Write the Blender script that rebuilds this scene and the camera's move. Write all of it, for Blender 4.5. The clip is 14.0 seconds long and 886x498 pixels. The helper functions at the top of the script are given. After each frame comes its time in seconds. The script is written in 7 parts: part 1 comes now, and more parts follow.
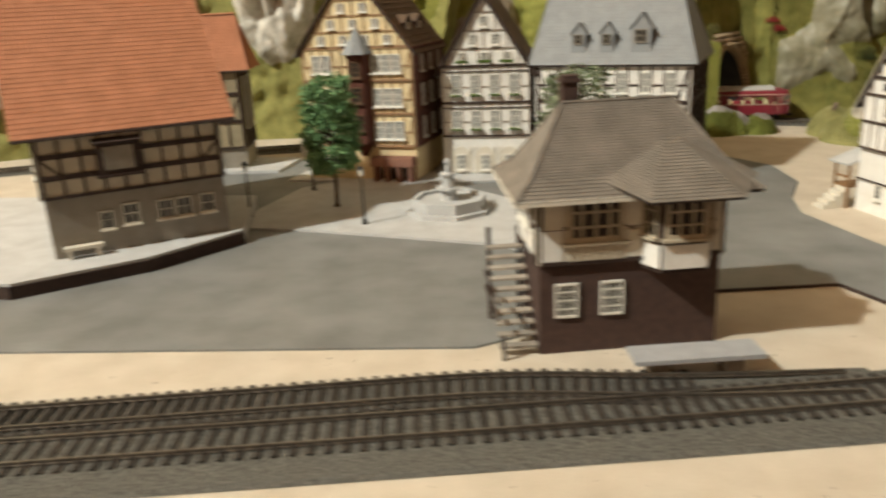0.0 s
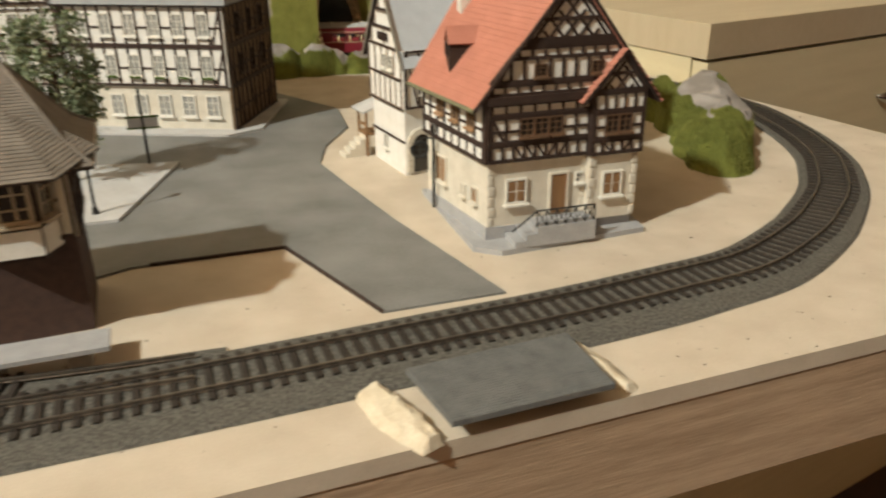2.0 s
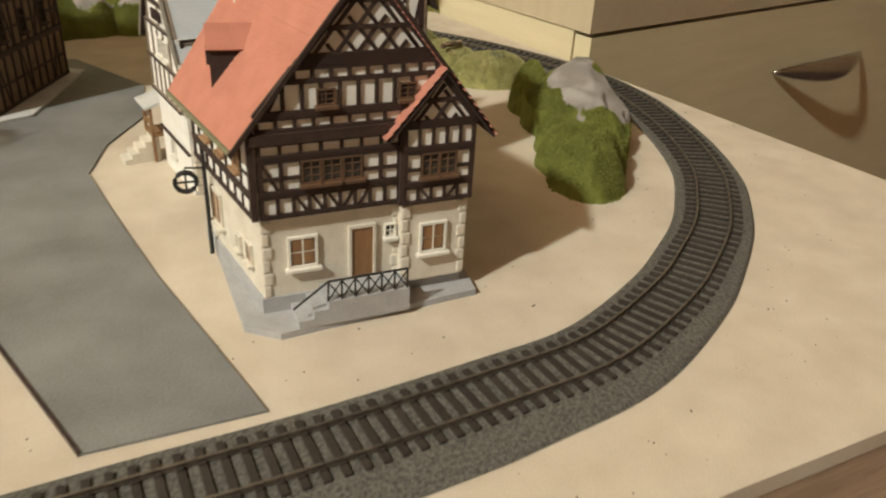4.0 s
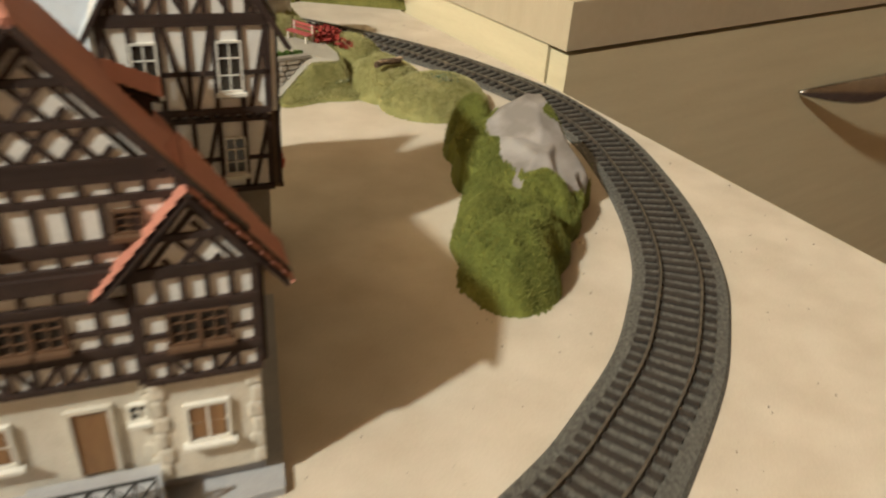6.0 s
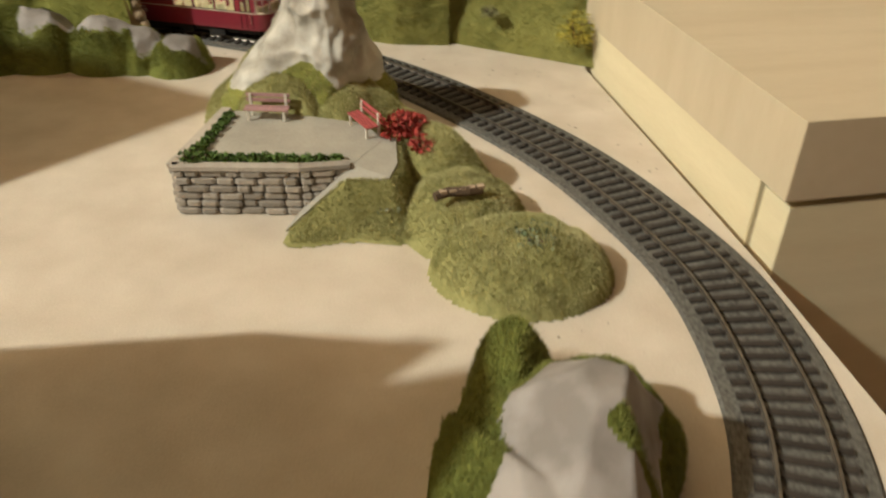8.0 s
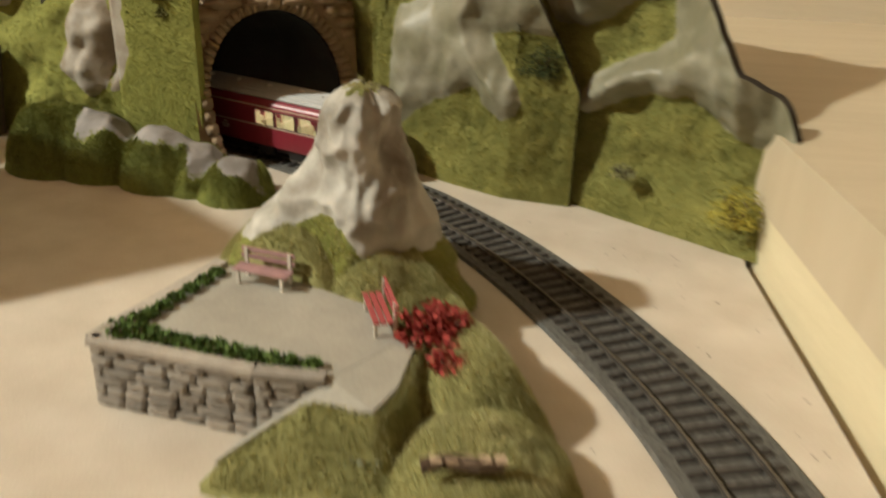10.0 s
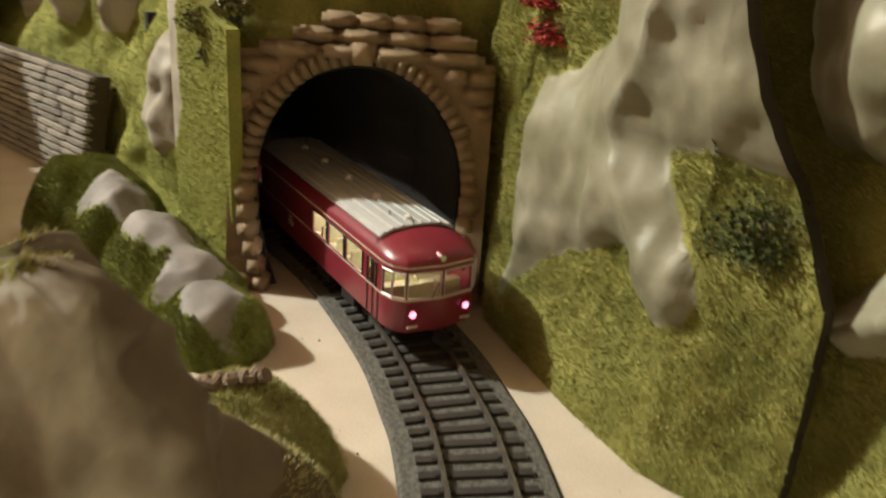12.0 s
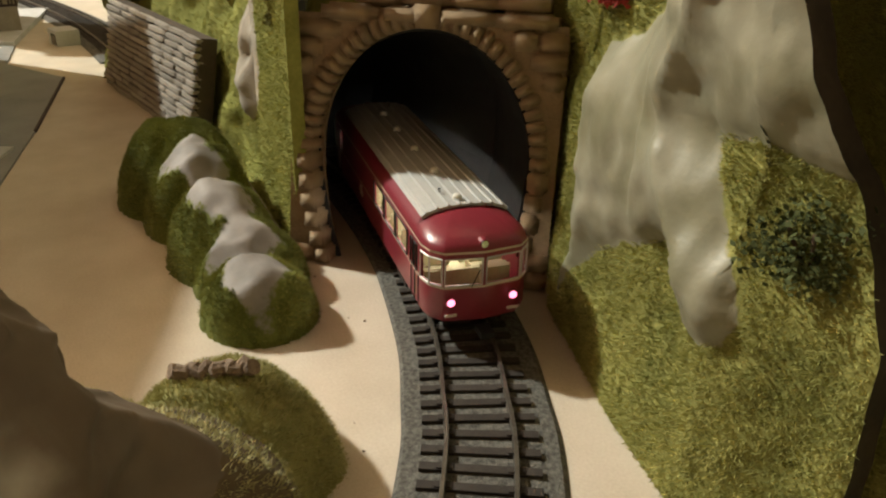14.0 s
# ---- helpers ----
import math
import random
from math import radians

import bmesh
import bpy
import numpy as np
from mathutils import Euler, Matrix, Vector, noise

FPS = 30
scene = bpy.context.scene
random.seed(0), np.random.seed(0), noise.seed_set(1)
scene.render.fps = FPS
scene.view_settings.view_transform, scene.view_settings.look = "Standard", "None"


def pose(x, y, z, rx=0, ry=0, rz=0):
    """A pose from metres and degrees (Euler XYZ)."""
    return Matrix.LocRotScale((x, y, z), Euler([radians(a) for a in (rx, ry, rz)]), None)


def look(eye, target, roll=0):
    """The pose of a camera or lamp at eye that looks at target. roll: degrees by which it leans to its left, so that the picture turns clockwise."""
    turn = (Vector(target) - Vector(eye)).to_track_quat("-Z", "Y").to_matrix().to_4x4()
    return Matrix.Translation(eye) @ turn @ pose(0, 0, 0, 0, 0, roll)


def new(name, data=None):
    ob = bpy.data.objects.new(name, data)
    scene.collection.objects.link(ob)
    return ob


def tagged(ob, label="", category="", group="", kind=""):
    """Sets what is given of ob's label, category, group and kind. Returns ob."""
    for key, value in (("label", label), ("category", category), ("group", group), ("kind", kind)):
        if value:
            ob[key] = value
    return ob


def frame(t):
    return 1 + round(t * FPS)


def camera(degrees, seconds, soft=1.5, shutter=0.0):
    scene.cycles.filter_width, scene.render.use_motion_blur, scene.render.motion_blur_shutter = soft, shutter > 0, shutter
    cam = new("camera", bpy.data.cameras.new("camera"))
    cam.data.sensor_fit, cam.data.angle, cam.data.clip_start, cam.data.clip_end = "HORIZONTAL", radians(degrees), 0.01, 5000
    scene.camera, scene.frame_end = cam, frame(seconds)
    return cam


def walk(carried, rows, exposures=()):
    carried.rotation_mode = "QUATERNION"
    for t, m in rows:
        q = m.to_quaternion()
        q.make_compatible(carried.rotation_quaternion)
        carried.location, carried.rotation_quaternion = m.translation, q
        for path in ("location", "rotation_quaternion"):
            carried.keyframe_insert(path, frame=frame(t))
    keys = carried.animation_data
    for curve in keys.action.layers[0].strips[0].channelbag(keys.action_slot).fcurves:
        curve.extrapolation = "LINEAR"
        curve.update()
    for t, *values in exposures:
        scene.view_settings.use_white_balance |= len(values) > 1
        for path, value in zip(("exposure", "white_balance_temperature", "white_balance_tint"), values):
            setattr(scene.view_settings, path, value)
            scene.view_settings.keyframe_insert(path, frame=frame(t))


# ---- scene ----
cam = camera(59.0, 14.0, 2.1, 0.6)
PATH = [
    (0, (0.072, -0.015, 0.162), (-0.067, 1.881, -0.46), -2.8),
    (0.5, (0.127, -0.005, 0.154), (0.132, 1.894, -0.472), -2.6),
    (1, (0.174, 0.0, 0.153), (0.347, 1.883, -0.497), -1.8),
    (1.5, (0.216, -0.001, 0.161), (0.547, 1.835, -0.56), -1.3),
    (2, (0.251, 0.005, 0.169), (0.672, 1.783, -0.644), -0.4),
    (2.5, (0.28, 0.028, 0.18), (0.752, 1.756, -0.709), 0.0),
    (3, (0.302, 0.05, 0.189), (0.834, 1.724, -0.768), 1.0),
    (3.5, (0.322, 0.068, 0.186), (0.872, 1.76, -0.728), 1.3),
    (3.7, (0.328, 0.082, 0.182), (0.928, 1.747, -0.751), 2.5),
    (5.8, (0.423, 0.197, 0.187), (1.035, 1.796, -0.845), 5.6),
    (6, (0.441, 0.207, 0.184), (0.976, 1.834, -0.85), 4.5),
    (6.5, (0.456, 0.275, 0.18), (1.013, 1.892, -0.857), 5.0),
    (7, (0.48, 0.315, 0.187), (0.994, 1.949, -0.847), 5.4),
    (7.5, (0.538, 0.37, 0.184), (0.695, 2.039, -0.907), 3.7),
    (7.7, (0.559, 0.392, 0.182), (0.548, 2.049, -0.938), 2.1),
    (9.8, (0.613, 0.522, 0.152), (-0.004, 2.229, -0.687), 2.7),
    (10, (0.602, 0.547, 0.151), (-0.062, 2.238, -0.688), 2.6),
    (10.5, (0.579, 0.613, 0.155), (-0.158, 2.28, -0.668), 3.3),
    (11, (0.583, 0.674, 0.146), (-0.346, 2.234, -0.693), 3.0),
    (11.5, (0.589, 0.738, 0.131), (-0.602, 2.116, -0.696), 3.9),
    (12, (0.583, 0.771, 0.13), (-0.836, 1.971, -0.609), 4.2),
    (12.5, (0.585, 0.796, 0.134), (-0.946, 1.828, -0.634), 1.5),
    (13, (0.588, 0.81, 0.133), (-0.992, 1.695, -0.716), 1.2),
    (13.5, (0.588, 0.813, 0.132), (-1.032, 1.615, -0.724), 1.5),
    (14, (0.586, 0.816, 0.133), (-1.023, 1.623, -0.738), 1.2),
]
walk(cam, [(t, look(eye, target, roll)) for t, eye, target, roll in PATH], [(0, -0.1), (2, -0.1), (3.5, -0.18), (6, 0.03), (7.5, 0.08), (10, 0.05), (11, 0.12), (12, 0.46), (12.5, 0.48), (13, 0.38), (14, 0.33)])

# ---- light ----
LAMP = Vector((-2.3, -1.08, 2.7))
world = bpy.data.worlds.new("room_world")
scene.world = world
world.use_nodes = True
world.node_tree.nodes["Background"].inputs[0].default_value = (1.0, 0.66, 0.36, 1)
world.node_tree.nodes["Background"].inputs[1].default_value = 0.032


def bulb(name, place, watts, radius, colour):
    data = bpy.data.lights.new(name, "POINT")
    data.energy, data.shadow_soft_size, data.color = watts, radius, colour
    ob = new(name, data)
    ob.location = place
    return ob


bulb("ceiling_lamp_bulb", LAMP, 745.0, 0.075, (0.95, 0.965, 0.85))


# ---- materials ----
def material(name, c1, c2=None, rough=0.7, scale=300.0, fine=6.0, bump=0.15, metal=0.0, spread=0.0, spec=0.3, stretch=(1, 1, 1)):
    """Two scales of noise between two colours, fine relief, and a random shade per piece."""
    c2 = c2 or tuple(v * 0.7 for v in c1)
    m = bpy.data.materials.new(name)
    m.use_nodes = True
    nt = m.node_tree
    N, L = nt.nodes, nt.links
    b = N["Principled BSDF"]
    b.inputs["Roughness"].default_value, b.inputs["Metallic"].default_value = rough, metal
    b.inputs["Specular IOR Level"].default_value = spec
    tc, mp = N.new("ShaderNodeTexCoord"), N.new("ShaderNodeMapping")
    mp.inputs["Scale"].default_value = stretch
    L.new(tc.outputs["Object"], mp.inputs[0])
    n1, n2 = N.new("ShaderNodeTexNoise"), N.new("ShaderNodeTexNoise")
    n1.inputs["Scale"].default_value, n2.inputs["Scale"].default_value = scale, scale * fine
    n1.inputs["Detail"].default_value = n2.inputs["Detail"].default_value = 4
    for n in (n1, n2):
        L.new(mp.outputs[0], n.inputs["Vector"])
    add = N.new("ShaderNodeMath")
    add.operation = "MULTIPLY_ADD"
    L.new(n2.outputs[0], add.inputs[0])
    add.inputs[1].default_value = 0.6
    L.new(n1.outputs[0], add.inputs[2])
    rng = N.new("ShaderNodeMapRange")
    rng.inputs[1].default_value, rng.inputs[2].default_value = 0.55, 1.05
    L.new(add.outputs[0], rng.inputs[0])
    mix = N.new("ShaderNodeMix")
    mix.data_type = "RGBA"
    L.new(rng.outputs[0], mix.inputs["Factor"])
    mix.inputs["A"].default_value, mix.inputs["B"].default_value = (*c2, 1), (*c1, 1)
    out = mix.outputs["Result"]
    if spread:
        info, hsv = N.new("ShaderNodeObjectInfo"), N.new("ShaderNodeHueSaturation")
        r2 = N.new("ShaderNodeMapRange")
        r2.inputs[3].default_value, r2.inputs[4].default_value = 1 - spread, 1 + spread
        L.new(info.outputs["Random"], r2.inputs[0])
        L.new(r2.outputs[0], hsv.inputs["Value"])
        L.new(out, hsv.inputs["Color"])
        out = hsv.outputs[0]
    L.new(out, b.inputs["Base Color"])
    bm = N.new("ShaderNodeBump")
    bm.inputs["Strength"].default_value, bm.inputs["Distance"].default_value = bump, 0.0006
    L.new(n2.outputs[0], bm.inputs["Height"])
    L.new(bm.outputs[0], b.inputs["Normal"])
    return m


def clear_glass(name, tint=(0.93, 0.95, 0.93)):
    m = bpy.data.materials.new(name)
    m.use_nodes = True
    b = m.node_tree.nodes["Principled BSDF"]
    b.inputs["Base Color"].default_value = (*tint, 1)
    b.inputs["Roughness"].default_value, b.inputs["Transmission Weight"].default_value, b.inputs["IOR"].default_value = 0.03, 1.0, 1.1
    return m


def glow(name, colour, strength):
    m = bpy.data.materials.new(name)
    m.use_nodes = True
    b = m.node_tree.nodes["Principled BSDF"]
    b.inputs["Base Color"].default_value = (*colour, 1)
    b.inputs["Emission Color"].default_value, b.inputs["Emission Strength"].default_value = (*colour, 1), strength
    return m


def two_cover(name, a1, a2, b1, b2, bump=0.4, rock_rough=0.62):
    """Grass and rock, mixed by the mesh's own cover attribute."""
    m = material(name, a1, a2, rough=0.9, scale=90, fine=9, bump=bump, spec=0.1)
    nt = m.node_tree
    N, L = nt.nodes, nt.links
    b = N["Principled BSDF"]
    grass = b.inputs["Base Color"].links[0].from_socket
    vec = next(n for n in N if n.type == "MAPPING").outputs[0]
    r1, r2 = N.new("ShaderNodeTexNoise"), N.new("ShaderNodeTexNoise")
    r1.inputs["Scale"].default_value, r2.inputs["Scale"].default_value = 45, 420
    r1.inputs["Detail"].default_value = 6
    for n in (r1, r2):
        L.new(vec, n.inputs["Vector"])
    rr = N.new("ShaderNodeMapRange")
    rr.inputs[1].default_value, rr.inputs[2].default_value = 0.38, 0.62
    L.new(r1.outputs[0], rr.inputs[0])
    rock = N.new("ShaderNodeMix")
    rock.data_type = "RGBA"
    rock.inputs["A"].default_value, rock.inputs["B"].default_value = (*b2, 1), (*b1, 1)
    L.new(rr.outputs[0], rock.inputs["Factor"])
    at = N.new("ShaderNodeAttribute")
    at.attribute_name = "cover"
    edge = N.new("ShaderNodeMath")
    edge.operation = "MULTIPLY_ADD"
    L.new(r2.outputs[0], edge.inputs[0])
    edge.inputs[1].default_value = 0.5
    L.new(at.outputs["Fac"], edge.inputs[2])
    st = N.new("ShaderNodeMapRange")
    st.inputs[1].default_value, st.inputs[2].default_value = 0.68, 0.82
    L.new(edge.outputs[0], st.inputs[0])
    mx = N.new("ShaderNodeMix")
    mx.data_type = "RGBA"
    L.new(st.outputs[0], mx.inputs["Factor"])
    L.new(grass, mx.inputs["A"])
    L.new(rock.outputs["Result"], mx.inputs["B"])
    L.new(mx.outputs["Result"], b.inputs["Base Color"])
    gloss = N.new("ShaderNodeMapRange")
    gloss.inputs[3].default_value, gloss.inputs[4].default_value = 0.92, rock_rough
    L.new(st.outputs[0], gloss.inputs[0])
    L.new(gloss.outputs[0], b.inputs["Roughness"])
    b.inputs["Specular IOR Level"].default_value = 0.3
    smooth = N.new("ShaderNodeMapRange")
    smooth.inputs[3].default_value, smooth.inputs[4].default_value = bump, bump * 0.3
    L.new(st.outputs[0], smooth.inputs[0])
    L.new(smooth.outputs[0], b.inputs["Normal"].links[0].from_node.inputs["Strength"])
    return m


BOARD = material("chipboard", (0.62, 0.555, 0.465), (0.50, 0.435, 0.35), 0.85, 40, 30, 0.25, spec=0.15)
EDGE = material("raw_wood_edge", (0.54, 0.41, 0.29), (0.34, 0.245, 0.165), 0.8, 60, 8, 0.4, stretch=(0.07, 1, 3))


def knotty(m, colour):
    """Scattered dark knots with a few growth rings round them."""
    N, L = m.node_tree.nodes, m.node_tree.links
    b = N["Principled BSDF"]
    base = b.inputs["Base Color"].links[0].from_socket
    tc, mp, vor = N.new("ShaderNodeTexCoord"), N.new("ShaderNodeMapping"), N.new("ShaderNodeTexVoronoi")
    mp.inputs["Scale"].default_value = (0.55, 0.4, 1.0)
    vor.inputs["Scale"].default_value = 13.0
    L.new(tc.outputs["Object"], mp.inputs[0])
    L.new(mp.outputs[0], vor.inputs["Vector"])
    near, rings, far, both = N.new("ShaderNodeMapRange"), N.new("ShaderNodeMath"), N.new("ShaderNodeMapRange"), N.new("ShaderNodeMath")
    for node, lo, hi in ((near, 0.06, 0.10), (far, 0.10, 0.30)):
        node.inputs[1].default_value, node.inputs[2].default_value, node.inputs[3].default_value, node.inputs[4].default_value = lo, hi, 1.0, 0.0
        L.new(vor.outputs["Distance"], node.inputs[0])
    rings.operation, rings.inputs[1].default_value, rings.inputs[2].default_value = "PINGPONG", 0.03, 0.0
    L.new(vor.outputs["Distance"], rings.inputs[0])
    both.operation = "MULTIPLY_ADD"
    scaled = N.new("ShaderNodeMath")
    scaled.operation, scaled.inputs[1].default_value = "MULTIPLY", 12.0
    L.new(rings.outputs[0], scaled.inputs[0])
    L.new(scaled.outputs[0], both.inputs[0])
    L.new(far.outputs[0], both.inputs[1])
    L.new(near.outputs[0], both.inputs[2])
    both.use_clamp = True
    mix = N.new("ShaderNodeMix")
    mix.data_type = "RGBA"
    L.new(both.outputs[0], mix.inputs["Factor"])
    L.new(base, mix.inputs["A"])
    mix.inputs["B"].default_value = (*colour, 1)
    L.new(mix.outputs["Result"], b.inputs["Base Color"])


knotty(EDGE, (0.13, 0.08, 0.045))
ASPHALT = material("grey_road_card", (0.245, 0.25, 0.248), (0.145, 0.148, 0.146), 0.6, 26, 34, 0.3, spec=0.4)
PAVING = material("pale_concrete", (0.56, 0.565, 0.57), (0.44, 0.44, 0.44), 0.85, 60, 14, 0.2)
TERRACE = material("worn_grey_concrete", (0.40, 0.375, 0.32), (0.31, 0.29, 0.245), 0.85, 60, 14, 0.25)
PLINTH = material("blue_grey_plinth", (0.41, 0.415, 0.43), (0.33, 0.335, 0.35), 0.8, 120, 8, 0.2)
PLASTER = material("white_plaster", (0.82, 0.81, 0.785), (0.70, 0.68, 0.64), 0.85, 130, 8, 0.2)
CREAM = material("cream_plaster", (0.70, 0.66, 0.58), (0.58, 0.54, 0.46), 0.85, 130, 8, 0.25)
OCHRE = material("ochre_plaster", (0.78, 0.66, 0.42), (0.68, 0.55, 0.33), 0.85, 130, 8, 0.25)
GUTTER = material("olive_gutter", (0.20, 0.20, 0.12), (0.14, 0.14, 0.085), 0.6, 200, 6, 0.1)
GREYWALL = material("grey_rendered_wall", (0.30, 0.27, 0.23), (0.23, 0.205, 0.17), 0.85, 120, 8, 0.25)
TIMBER = material("dark_timber", (0.055, 0.033, 0.026), (0.032, 0.02, 0.017), 0.7, 300, 6, 0.3, spread=0.15)
PALETIMBER = material("faded_timber", (0.30, 0.24, 0.195), (0.20, 0.155, 0.125), 0.7, 300, 6, 0.3, spread=0.15)
REDWOOD = material("red_brown_timber", (0.13, 0.045, 0.03), (0.08, 0.03, 0.022), 0.7, 300, 6, 0.3, spread=0.15)
OCHREWOOD = material("light_brown_timber", (0.36, 0.225, 0.125), (0.27, 0.16, 0.09), 0.7, 300, 6, 0.3, spread=0.15)
BRICK = material("dark_brick", (0.068, 0.040, 0.033), (0.042, 0.026, 0.023), 0.8, 250, 5, 0.4, spread=0.25)
SANDSTONE = material("red_sandstone", (0.34, 0.17, 0.12), (0.24, 0.12, 0.09), 0.85, 180, 6, 0.4, spread=0.2)
ORANGE = material("orange_tiles", (0.47, 0.205, 0.115), (0.36, 0.15, 0.08), 0.75, 90, 12, 0.3)
RED_TILE = material("red_tiles", (0.48, 0.205, 0.15), (0.405, 0.165, 0.118), 0.75, 90, 12, 0.3)
SLATE = material("dull_grey_slate", (0.30, 0.315, 0.33), (0.24, 0.252, 0.265), 0.75, 120, 8, 0.25)
PALESLATE = material("pale_blue_grey_slate", (0.52, 0.56, 0.61), (0.46, 0.50, 0.55), 0.75, 120, 8, 0.15)
WINTAN = material("tan_window_paint", (0.50, 0.43, 0.33), (0.40, 0.34, 0.25), 0.6, 200, 6, 0.1)
GREYTILE = material("weathered_grey_tiles", (0.24, 0.21, 0.18), (0.15, 0.13, 0.11), 0.8, 90, 12, 0.35)
BROWNTILE = material("brown_tiles", (0.15, 0.095, 0.06), (0.10, 0.065, 0.045), 0.8, 90, 12, 0.35)
WINPALE = material("pale_window_paint", (0.80, 0.78, 0.73), (0.70, 0.68, 0.63), 0.5, 200, 6, 0.1)
CURTAIN = material("curtained_pane", (0.42, 0.42, 0.40), (0.22, 0.22, 0.21), 0.25, 260, 4, 0.0, spec=0.5)
DULLWALL = material("dull_olive_plaster", (0.36, 0.31, 0.21), (0.27, 0.23, 0.155), 0.85, 130, 8, 0.25)
INNWALL = material("greyed_plaster", (0.58, 0.53, 0.43), (0.46, 0.41, 0.33), 0.85, 130, 8, 0.25)
WINWHITE = material("white_window_paint", (0.78, 0.76, 0.70), (0.68, 0.66, 0.6), 0.5, 200, 6, 0.1)
WINYELLOW = material("yellowed_window_paint", (0.15, 0.085, 0.05), (0.10, 0.058, 0.035), 0.6, 200, 6, 0.1)
PANE = material("dark_window_pane", (0.045, 0.038, 0.032), (0.03, 0.026, 0.022), 0.12, 200, 5, 0.0, spec=0.6)
DOORWOOD = material("brown_door_wood", (0.30, 0.17, 0.08), (0.22, 0.12, 0.06), 0.6, 120, 8, 0.3, stretch=(3, 3, 0.3))
IRON = material("black_iron", (0.03, 0.028, 0.027), (0.02, 0.02, 0.02), 0.5, 300, 5, 0.2)
GREENS = material("flower_box_green", (0.10, 0.16, 0.03), (0.06, 0.10, 0.02), 0.9, 600, 4, 0.6)
STONE = material("grey_wall_stone", (0.40, 0.36, 0.31), (0.29, 0.25, 0.21), 0.9, 160, 7, 0.5, spread=0.22)
PORTAL = material("brown_portal_stone", (0.47, 0.34, 0.21), (0.35, 0.25, 0.157), 0.9, 160, 7, 0.6, spread=0.08)
MORTAR = material("dark_joint", (0.10, 0.075, 0.055), (0.07, 0.055, 0.04), 0.95, 200, 6, 0.4)
PORTALJOINT = material("brown_portal_joint", (0.34, 0.24, 0.15), (0.24, 0.17, 0.105), 0.95, 200, 6, 0.4)
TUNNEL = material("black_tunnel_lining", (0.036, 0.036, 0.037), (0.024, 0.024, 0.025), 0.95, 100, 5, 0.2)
CUTSIDE = material("dark_cut_side", (0.055, 0.042, 0.03), (0.03, 0.023, 0.017), 0.95, 100, 5, 0.3)
BED = material("grey_ballast_mat", (0.19, 0.182, 0.162), (0.045, 0.043, 0.039), 0.9, 700, 2.6, 1.0)
SLEEPER = material("dark_brown_sleeper", (0.045, 0.036, 0.030), (0.028, 0.023, 0.02), 0.7, 300, 5, 0.3, spread=0.15)
RAIL = material("steel_rail", (0.22, 0.195, 0.165), (0.11, 0.095, 0.08), 0.36, 200, 6, 0.1, metal=0.7)
GRASS = two_cover("grass_and_rock", (0.30, 0.285, 0.085), (0.15, 0.155, 0.042), (0.31, 0.295, 0.22), (0.20, 0.188, 0.12), rock_rough=0.42)
PALEROCK = two_cover("grass_and_pale_rock", (0.33, 0.33, 0.085), (0.20, 0.21, 0.048), (0.47, 0.43, 0.365), (0.25, 0.20, 0.145))
WHITEROCK = two_cover("grass_and_white_rock", (0.28, 0.265, 0.09), (0.175, 0.17, 0.052), (0.68, 0.66, 0.61), (0.36, 0.33, 0.28))
BROWNWALL = material("brown_side_wall", (0.20, 0.135, 0.08), (0.14, 0.095, 0.06), 0.85, 130, 8, 0.25)
GREYROCK = two_cover("grass_and_grey_rock", (0.17, 0.185, 0.038), (0.09, 0.105, 0.022), (0.33, 0.305, 0.29), (0.20, 0.18, 0.165))
CRAGROCK = two_cover("grass_and_crag_rock", (0.25, 0.25, 0.06), (0.15, 0.165, 0.038), (0.53, 0.51, 0.455), (0.22, 0.195, 0.155))
def shade_tinted(m, attribute, c1, c2):
    """Mixes a painted shade colour into a rock material, where the mesh's attribute says so."""
    N, L = m.node_tree.nodes, m.node_tree.links
    b = N["Principled BSDF"]
    old = b.inputs["Base Color"].links[0].from_socket
    at, n, shade_mix, mix = N.new("ShaderNodeAttribute"), N.new("ShaderNodeTexNoise"), N.new("ShaderNodeMix"), N.new("ShaderNodeMix")
    at.attribute_name = attribute
    n.inputs["Scale"].default_value, n.inputs["Detail"].default_value = 130, 5
    shade_mix.data_type = mix.data_type = "RGBA"
    L.new(next(q for q in N if q.type == "MAPPING").outputs[0], n.inputs["Vector"])
    L.new(n.outputs[0], shade_mix.inputs["Factor"])
    shade_mix.inputs["A"].default_value, shade_mix.inputs["B"].default_value = (*c2, 1), (*c1, 1)
    L.new(at.outputs["Fac"], mix.inputs["Factor"])
    L.new(old, mix.inputs["A"])
    L.new(shade_mix.outputs["Result"], mix.inputs["B"])
    L.new(mix.outputs["Result"], b.inputs["Base Color"])


# dark brown put into the crag's colour as shade on its north flank
shade_tinted(CRAGROCK, "flank_shade", (0.125, 0.09, 0.06), (0.07, 0.051, 0.035))
BLADES = material("grass_fibre", (0.50, 0.47, 0.17), (0.20, 0.215, 0.055), 0.9, 40, 12, 0.0)
MOSS = material("moss_fibre", (0.30, 0.31, 0.08), (0.12, 0.135, 0.03), 0.9, 40, 12, 0.0)
STRAW = material("straw_grass_fibre", (0.58, 0.54, 0.29), (0.27, 0.265, 0.09), 0.9, 40, 12, 0.0)
LOOKGRASS = two_cover("pale_lookout_grass", (0.33, 0.31, 0.125), (0.19, 0.185, 0.065), (0.31, 0.285, 0.22), (0.215, 0.195, 0.14))
FOLIAGE = material("tree_leaf", (0.22, 0.37, 0.17), (0.10, 0.21, 0.085), 0.8, 120, 8, 0.3)
